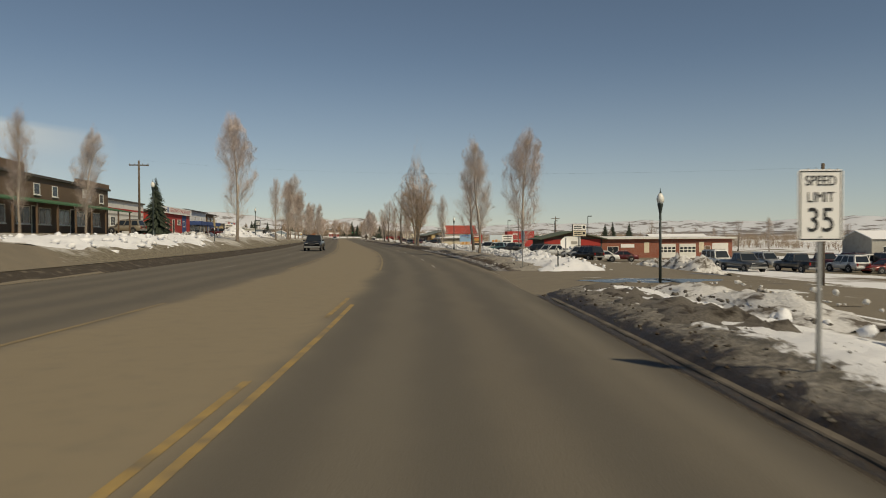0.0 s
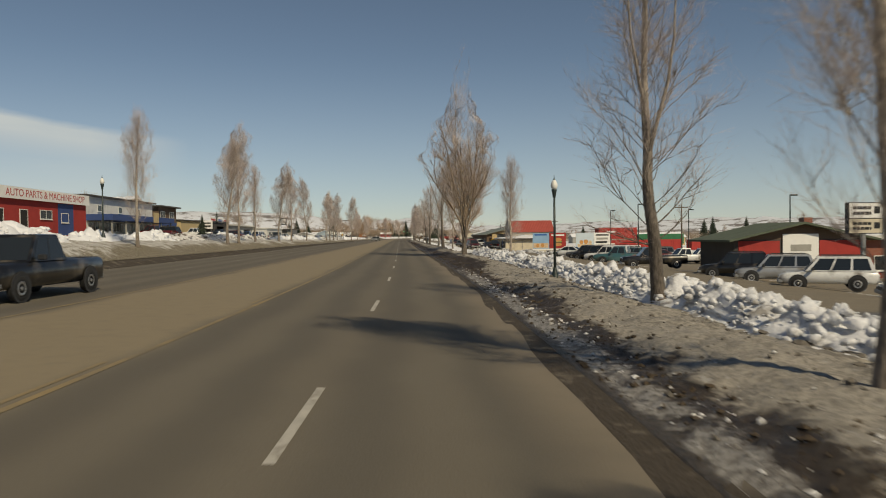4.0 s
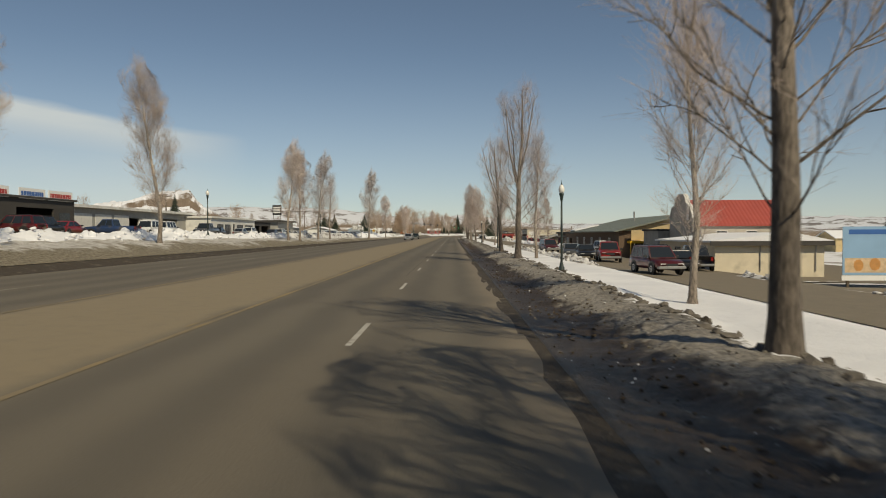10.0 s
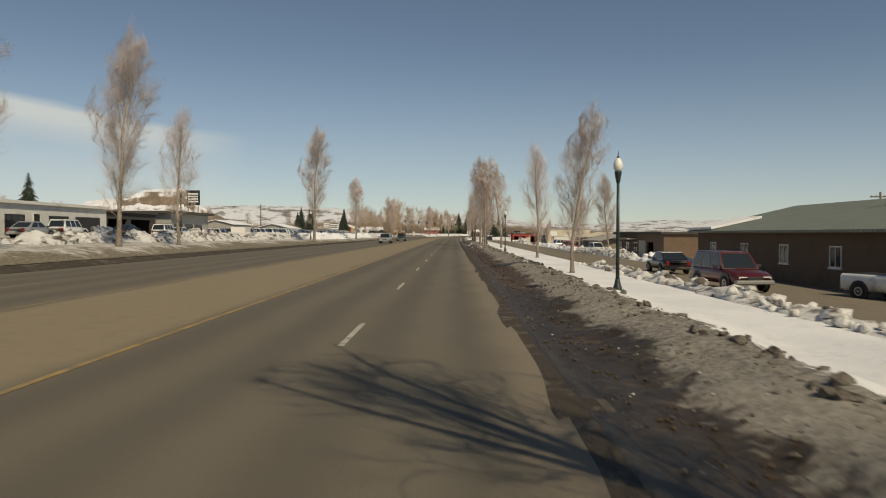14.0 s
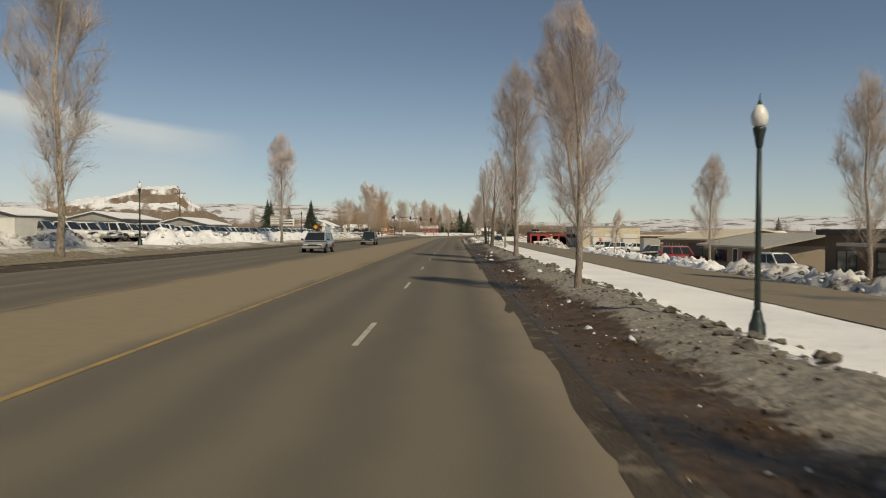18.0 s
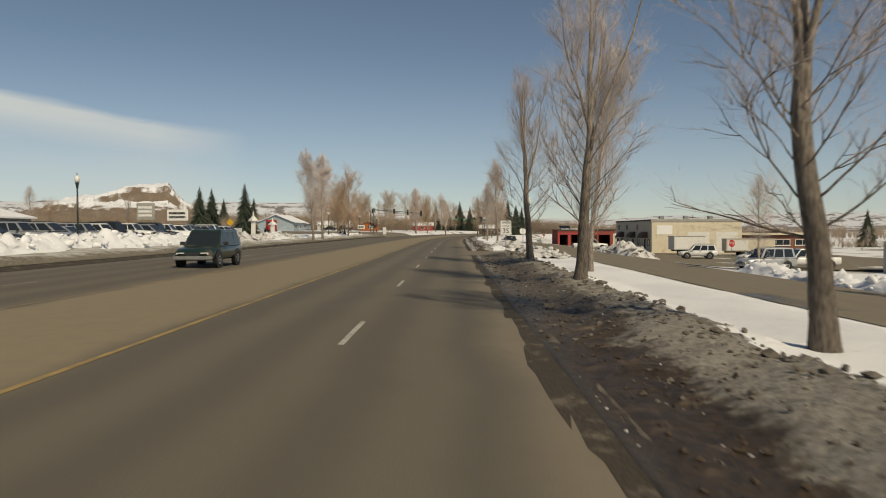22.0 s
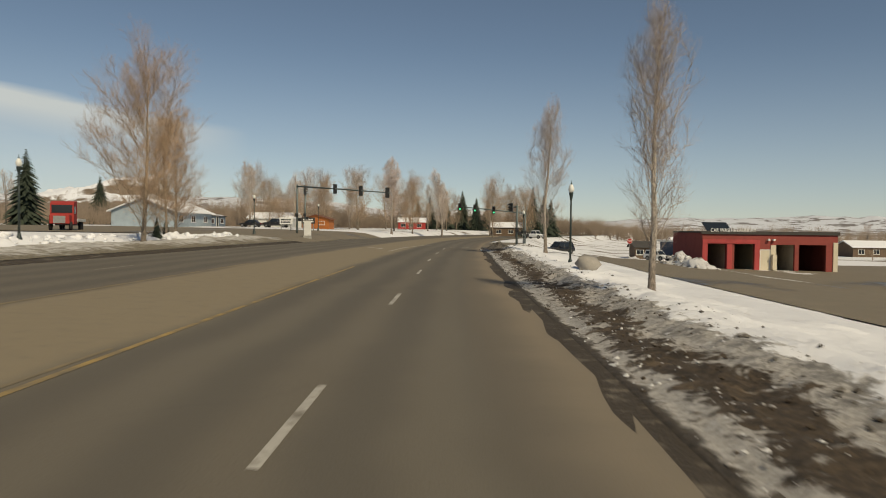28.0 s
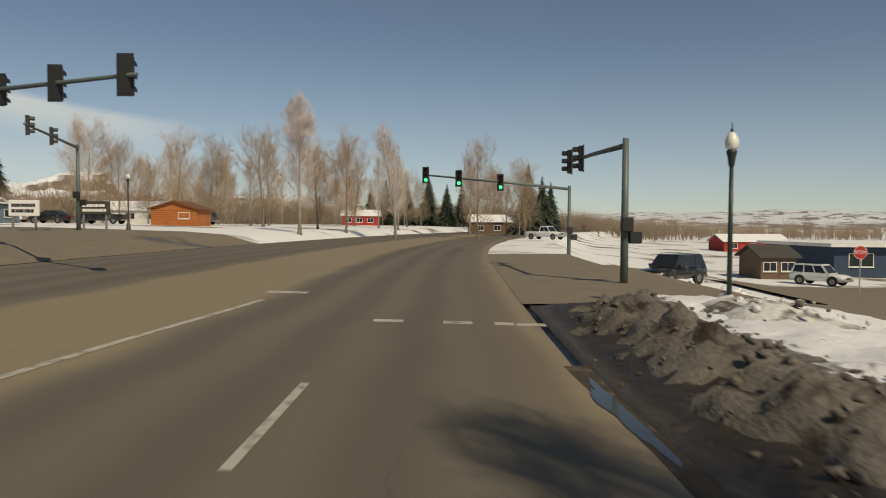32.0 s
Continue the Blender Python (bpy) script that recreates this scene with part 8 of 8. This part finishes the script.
# car wash with open bays
zw = -1.75
h = House("car_wash", pose(24.3, 498.6, zw), "red brick car wash with open bays", 13.0, 9.0, 3.72, wall_mat("red_block_wall", (0.27, 0.055, 0.045)), "car wash").walls(0.3, gaps=((0.5, 2.3, 2.65), (3.1, 5.0, 2.65), (7.1, 8.9, 2.65), (9.3, 11.9, 2.65))).flat_roof(R_DARK, 0.1, 0.15, fascia=W_DARK)
W_REDTRIM = wall_mat("red_bay_trim", (0.42, 0.06, 0.06))
for x in (0.0, 2.35, 5.0):
    part("bay_pillar", MB().box(x, x + .48, -.14, 0, -.4, 2.7), W_REDTRIM, h.t)
part("bay_lintel", MB().box(0, 5.5, -.14, 0, 2.72, 3.1), W_REDTRIM, h.t)
part("white_end", MB().box(6.55, 7.05, -.12, 0, -.4, 2.6), W_CREAM, h.t)
for x in (2.7, 6.1, 9.1):
    part("bay_wall", MB().box(x - .12, x + .12, 0.31, 8.6, -.4, 3.3), W_CREAM, h.t)
part("end_post", MB().box(12.55, 12.98, -.10, 0, -.4, 2.9), W_CREAM, h.t, "pale end post")
lettering("CAR WASH & LAUNDRY", 0.50, M_SIGNW, h.t, pose(2.9, -.16, 3.98, 90, 0, 0), squash=0.80, depth=0.03)
h.door(5.6, 0.85, 2.1, W_CREAM), part("vending_box", MB().box(6.62, 7.0, -.45, -.13, 0.2, 1.7), W_CREAM, h.t)
part("solar_panel", MB().extrude([(0.4, 3.90), (2.0, 4.78), (2.02, 4.73), (0.45, 3.85)], 0, 0.6, 3.0), M_GLASS, h.t, "dark tilted solar panel")
for x in (6.2, 6.7):
    part("flood_lamp", MB().box(x, x + .2, -.3, 0, 3.0, 3.2, .02), M_SIGNW, h.t)
# beyond the junction
h = House("blue_store", pose(43.0, 562, -2.4), "long dark blue store with a white roof edge", 20, 14, 2.45, wall_mat("dark_blue_wall", (0.03, 0.05, 0.09)), "store").walls().flat_roof(W_WHITE, .8, .35, .12)
for x in (1.5, 6.0, 11.0, 16):
    h.window(x, .4, 2.6, 1.4, bars_=2)
h.board(9.0, 10.6, .6, 1.7, M_SIGNW)
h = House("house", pose(33.0, 557.0, -2.75), "brown house with a low dark gable roof", 3.4, 4.5, 2.0, W_BROWN, "house").walls().gable_roof(0.9, R_DARK, "x", .35)
for x in (.2, 1.9):
    h.window(x, .6, 1.3, 0.9, bars_=2)
for x, y, w_, hh, m_, lab in ((12, 640, 12, 2.6, W_BROWN, "brown house among the trees"), (-18, 668, 9, 2.4, W_RED, "red cabin among the trees"), (66, 640, 14, 2.2, W_RED, "low red house beyond the junction"), (-52, 610, 12, 2.3, W_WHITE, "white house beyond the junction"), (-78, 600, 14, 2.4, W_GREY, "grey house beyond the junction"), (96, 600, 12, 2.4, W_BROWN, "brown house beyond the junction"), (78, 380, 16, 3, W_GREY, "grey shed behind the yard"), (80, 300, 18, 3.0, W_TAN, "tan shed behind the yard"), (85, 200, 18, 3, W_BROWN, "brown shed behind the yard"), (92, 120, 24, 3.4, W_GREY, "long grey shed behind the lot"), (-90, 440, 16, 3, W_TAN, "tan house behind the car lot"), (-95, 250, 18, 3, W_WHITE, "white house behind the shops"), (-88, 330, 14, 3, W_BROWN, "brown house behind the shops")):
    h = House("house", pose(x, y, ground_z(x, y) - .1), lab, w_, 8, hh, m_, "house").walls().gable_roof(1.4, M_SNOW, "x")
    for k in range(3):
        h.window(w_ * (.1 + .3 * k), .7, 1.5, 1.1, bars_=2)

# ---- signs and poles ----
speed_sign(-3.35, 6.0, 0.3, -10, 2.55, 0.57, 0.92)
speed_sign(4.2, 387.4, 0.0, -6, 2.72, 0.78, 1.06)
stop_sign(5.9, 44.2, -0.3, 180, 2.2), stop_sign(1.5, 38.9, 0.05, 92, 2.35), stop_sign(8.55, 419.2, -0.2, 180), stop_sign(25.2, 530.0, -1.4, 0, 2.45), stop_sign(27, 405, -1.5, 20, 2.6)
diamond_sign(-32, 440, ground_z(-32, 440), 0)
utility_pole(-34.6, 93, 9.4), utility_pole(23.5, 42, 8.4), utility_pole(62, 520, 9, 2.4, 30), utility_pole(48, 180, 9), utility_pole(-60, 300, 9), utility_pole(-56, 420, 9.5), utility_pole(52, 300, 9)
for x, y in ((30, 150), (33, 172), (43, 165), (38, 128)):
    lot_lamp(x, y)
for dz, dy in ((0.0, 0.0),):
    a, b = Vector((-34.6, 93 + dy, 11.9 + dz)), Vector((23.5, 42 + dy, 6.6 + dz))
    solo("overhead_cable", MB().tube([a.lerp(b, k / 14) - Vector((0, 0, 1.0 * (1 - (2 * k / 14 - 1) ** 2))) for k in range(15)], 0.0022, 4), M_BLACK, "thin black overhead cable between two poles", "cable")


def lot_sign(x, y, w, hgt, z1, mat, label, rows=2, ink=None):
    z0 = ground_z(x, y)
    t_ = thing("sign", pose(x, y, z0), label, "sign")
    for k in (0.12, 0.88):
        part("post", MB().box(w * k - .06, w * k + .06, .05, .17, -.2, z1 - z0 - .1), M_STEEL, t_)
    p = part("panel", MB().box(0, w, 0, .22, z1 - z0 - hgt, z1 - z0, .03), mat, t_)
    bars(p, ink or M_SIGNK, w * .1, w * .9, z1 - z0 - hgt * .85, z1 - z0 - hgt * .15, 0, rows, int(x * 7 + y))


t_ = thing("pylon_sign", pose(25.2, 99.2, ground_z(25.2, 99.2)), "two-panel lit sign box with a black edge on a steel post", "sign")
zt = 3.7 - ground_z(25.2, 99.2)
part("post", MB().box(.85, 1.05, .06, .26, -.3, zt - 1.8), M_STEEL, t_)
part("casing", MB().box(-.06, 2.06, .0, .34, zt - 1.85, zt, .02), M_BLACK, t_, "black casing")
for a, b, m_ in ((zt - .92, zt - .05, M_SIGNW), (zt - 1.80, zt - .98, W_CREAM)):
    p_ = part("panel", MB().box(0, 2.0, -.02, 0, a, b), m_, t_)
    bars(p_, M_SIGNK, .2, 1.35, a + .12, b - .12, -.02, 2, 5)
    part("emblem", MB().box(1.5, 1.85, -.03, -.02, a + .25, b - .2), M_SIGNK, p_)
lot_sign(-38, 432, 2.8, 1.5, 4.9, M_SIGNW, "white lot sign on two posts")
lot_sign(-38.5, 424, 2.2, 2.1, 5.5, W_GREY, "grey lot sign on two posts", 3, M_SIGNW)
lot_sign(-48.4, 342.5, 2.4, 2.7, 9.9, M_BLACK, "tall dark sign with white bars above the roofs", 4, M_SIGNW)
lot_sign(-41.0, 203.2, 2.4, 1.7, 5.7, M_SIGNW, "white shop sign on two posts")
zc = ground_z(-16.3, 510.4) + 0.22
cab_ = thing("utility_cabinet", pose(-16.3, 510.4, zc, 0, 0, 8), "white metal utility cabinet beside the signal mast", "cabinet")
part("body", MB().box(-.40, .40, -.28, .28, .08, 1.75, .02), W_WHITE, cab_)
part("plinth", MB().box(-.46, .46, -.34, .34, -.3, .08), W_GREY, cab_)
dr_ = part("door", MB().box(-.36, .36, -.305, -.28, .16, 1.66), W_WHITE, cab_)
part("handle", MB().box(.26, .30, -.335, -.305, .85, 1.0), M_STEEL, dr_)
part("roof_cap", MB().box(-.44, .44, -.32, .32, 1.75, 1.81), W_GREY, cab_)
lot_sign(-27, 541, 2.0, 1.1, 3.6, M_SIGNW, "white board beside the junction")
lot_sign(-24.6, 546, 2.2, 1.0, 3.7, W_DARK, "dark board beside the junction", 2, M_SIGNW)


def white_spire(x, y, z1, label):
    z0 = ground_z(x, y)
    H_ = z1 - z0
    t_ = thing("roadside_monument", pose(x, y, z0), label, "monument")
    part("shaft", MB().box(-.32, .32, -.32, .32, -.2, H_ * .62, .04), W_WHITE, t_)
    part("cap", MB().lathe([(.85, H_ * .60), (.80, H_ * .64), (.25, H_ * .78)], 4), W_WHITE, t_)
    part("spire", MB().lathe([(.16, H_ * .76), (.10, H_ * .9), (.02, H_)], 8), W_WHITE, t_)


white_spire(-33, 455.5, 5.4, "white pointed roadside monument"), white_spire(-33, 468.2, 4.5, "smaller white pointed roadside monument")
h = House("storage_container", face_road_left(-36, 455, 459, LB(-36, 457)), "white box container beside the monument", 4, 2.4, 1.4, W_WHITE, "container").walls().flat_roof(W_WHITE, .02, .06)

rk = MB()
rng = random.Random(9)
rk.chunk((0, 0, 0.25), 0.55, rng, 1.2)
rock = thing("boulder", pose(6.2, 461.6, 0.30, 0, 0, 30), "grey boulder standing in the snow", "boulder")
part("stone", rk, plain("grey_stone", (0.34, 0.31, 0.27), 0.9, 0.25, 2, 0.5), rock, smooth=True)

# marker stakes in the snow
for x, y in ((2.9, 36.5), (7.0, 415.8), (-20, 61), (-23.6, 412)):
    t_ = thing("marker_post", pose(x, y, ground_z(x, y)), "thin dark marker post in the snow", "post")
    part("stake", MB().box(-.03, .03, -.02, .02, -.3, 1.25), M_POLE, t_)
    part("reflector", MB().box(-.03, .03, -.026, -.02, 1.05, 1.2), M_SIGNW, t_)

# ---- traffic signals ----
signal_mast((-20.5, 524.0, 0.5), (-7.0, 511.9, 6.15), 7.0, (0.44, 0.71, 0.97), 180, False, "grey mast arm with three signal heads seen from behind")
signal_mast((-23.5, 543.5, 1.2), (-21.3, 532.6, 7.6), 6.2, (0.55, 0.95), 120, False, "grey mast arm across the side street")
signal_mast((8.05, 516.5, -0.35), (7.95, 525.4, 5.05), 5.2, (0.72, 0.97), 250, False, "grey signal pole with a short arm over the side street")
signal_mast((11.8, 543.0, -0.9), (1.2, 543.0, 5.65), 5.6, (0.475, 0.76, 0.985), 0, True, "grey mast arm with three green lights")

# ---- vehicles ----
car("van", "silver", xc(335) - 11.2, 335.0, 180, "coming along the far lanes", road_z(-10, 325), "cars on the road")
car("pickup", "black", xc(81) - 11.9, 81.0, 176, "coming along the far lanes", road_z(-11.9, 81), "cars on the road")
car("suv", "green", xc(371) - 11.2, 371.0, 180, "coming along the far lanes", road_z(-10.6, 372), "cars on the road")
car("suv", "black", 15.8, 533.0, 125, "waiting at the junction")
car("suv", "white", 35.2, 551.0, 215, "turning in the side street")
car("pickup", "white", 19.0, 592, 225, "turning beyond the junction")
# frontage road and forecourts
for kind, col, x, y, turn in (("suv", "black", 21.6, 106.0, 62), ("suv", "silver", 21.9, 101.4, 66), ("suv", "white", 21.2, 95.0, 62), ("suv", "silver", 22.2, 88.4, 66), ("sedan", "white", 25.4, 88.2, 70), ("sedan", "maroon", 28.6, 89.5, 72), ("suv", "black", 21.6, 83.2, 20),
                              ("pickup", "black", 21.4, 121.0, 80), ("pickup", "teal", 22.0, 132.0, 70), ("wagon", "white", 23.0, 139.6, 60), ("pickup", "white", 22.0, 135.5, 55), ("suv", "black", 21.8, 143.0, 50), ("pickup", "grey", 22.6, 146.8, 55), ("sedan", "white", 20.4, 149.0, 60),
                              ("sedan", "black", 24.0, 153.0, 60), ("sedan", "silver", 26.6, 156.5, 70), ("suv", "teal", 29.5, 151.0, 65), ("pickup", "white", 33.0, 142.0, 90), ("wagon", "white", 30.8, 158.0, 75), ("sedan", "maroon", 34.5, 155.0, 80), ("suv", "white", 37.5, 147.5, 85), ("suv", "grey", 36.4, 160.0, 80),
                              ("suv", "maroon", 13.1, 196.5, 188), ("sedan", "black", 16.9, 204.0, 180), ("pickup", "red", 14.6, 217.0, 172), ("sedan", "black", 13.8, 224.0, 176), ("sedan", "grey", 13.4, 230.4, 177), ("pickup", "white", 19.4, 243.0, 200), ("suv", "maroon", 13.2, 246.6, 186), ("sedan", "black", 15.0, 262, 0), ("pickup", "black", 18.6, 205.5, 350),
                              ("wagon", "red", 23.2, 347.0, 265), ("pickup", "white", 22.8, 326.0, 200), ("pickup", "white", 23.4, 456.0, 268), ("suv", "white", 42.0, 438.0, 170), ("suv", "black", 45.0, 438.5, 175), ("wagon", "white", 46, 487, 180), ("sedan", "red", 44, 60, 90), ("suv", "white", 46, 66, 90)):
    car(kind, col, x, y, turn)
rng = random.Random(21)
for i in range(13):
    car(rng.choice(("suv", "pickup", "sedan", "wagon")), rng.choice(("black", "white", "silver", "grey", "black", "maroon")), 30 + i * 2.9, 62 + rng.uniform(-1, 1) + (i % 2) * 9, rng.choice((0, 180)))
for i in range(9):
    car(rng.choice(("suv", "sedan", "pickup")), rng.choice(("white", "silver", "black", "teal")), 40 + i * 3.0, 150 + rng.uniform(-1, 1), 0)
# the sales lot on the far side
y = 334.0
while y < 448:
    car(rng.choice(("suv", "pickup", "sedan", "wagon", "van")), rng.choice(("white", "white", "white", "white", "silver", "silver", "black")), -34.5 + rng.uniform(-.4, .4), y, 270 + rng.uniform(-6, 6), "for sale in the lot", group="cars for sale")
    if rng.random() < 0.75:
        car(rng.choice(("suv", "pickup", "sedan")), rng.choice(("white", "white", "silver", "black", "red")), -41.5 + rng.uniform(-.4, .4), y + 1.2, 270, "for sale in the lot", group="cars for sale")
    y += 3.3
for kind, col, x, y, turn in (("suv", "tan", -36, 92, 80), ("pickup", "white", -37.0, 186, 95), ("pickup", "maroon", -37.0, 165, 85), ("suv", "black", -37.0, 170, 80), ("sedan", "black", -37.0, 197, 90), ("pickup", "black", -37.0, 203, 80), ("suv", "maroon", -37.0, 212, 85), ("pickup", "blue", -37, 229, 90), ("wagon", "white", -37.0, 244, 0), ("sedan", "white", -37.0, 258, 10), ("sedan", "black", -37.0, 264, 5), ("sedan", "silver", -37.0, 276, 0),
                              ("suv", "black", -37.0, 216, 0), ("sedan", "red", -37.0, 220, 0), ("wagon", "white", -37.0, 238, 180), ("pickup", "grey", -34.0, 250, 180), ("suv", "white", -37.0, 282, 0), ("sedan", "black", -35.0, 290, 0), ("suv", "white", -37.0, 305, 0), ("sedan", "white", -37.0, 310, 0), ("pickup", "black", -36.5, 577, 85), ("sedan", "black", -41, 574, 85), ("pickup", "white", -55, 590, 85), ("suv", "grey", -29, 590, 80), ("wagon", "white", -45, 400, 180)):
    car(kind, col, x, y, turn)


# ---- the yard beside the commercial block ----
def box_trailer(x, y, turn, l, h, mat, label):
    t_ = thing("trailer", pose(x, y, ground_z(x, y), 0, 0, turn), label, "trailer")
    part("body", MB().box(0, l, 0, 2.3, .75, .75 + h, .05), mat, t_)
    part("roof", MB().box(-.04, l + .04, -.04, 2.34, .75 + h, .82 + h), W_GREY, t_)
    part("chassis", MB().box(.1, l + .9, .9, 1.4, .55, .75), M_TRIM, t_)
    part("rear_door", MB().box(.15, l * .45, -.03, 0, .9, .6 + h), M_DOORWHITE, t_)
    for k in (.35, .5):
        for s_ in (0.12, 2.18):
            w_ = part("wheel", MB().lathe([(.2, -.1), (.34, -.1), (.36, -.06), (.36, .06), (.34, .1), (.2, .1)], 14), M_TYRE, t_, at=pose(l * k, s_, .36, 90, 0, 0), smooth=True)
            part("rim", MB().lathe([(.2, -.08), (.2, .08), (.06, .1)], 10), M_RIM, w_)


box_trailer(32.6, 440.5, 4, 4.6, 1.9, W_WHITE, "white box trailer with a grey roof")
box_trailer(38.4, 436.0, -6, 6.5, 1.7, W_CREAM, "cream caravan standing in the yard")
box_trailer(30.0, 378.0, 80, 6.0, 2.0, W_GREY, "grey box trailer standing in the yard")
h = House("shed_building", pose(52, 412, -2.0), "small brown wooden shed in the yard", 5, 4, 3.0, W_BROWN).walls().gable_roof(0.8, R_DARK, "y", .3)
h.door(1.6, 1.2, 2.0, W_DARK)
for kind, col, x, y, turn in (("suv", "white", 31.0, 426.0, 80), ("sedan", "white", 36.0, 420.0, 95), ("wagon", "silver", 28.0, 400.0, 100), ("pickup", "white", 33.5, 404.0, 85), ("sedan", "grey", 40.0, 428.0, 90), ("pickup", "black", 27.5, 372.0, 95), ("suv", "silver", 33.0, 380.0, 60)):
    car(kind, col, x, y, turn)
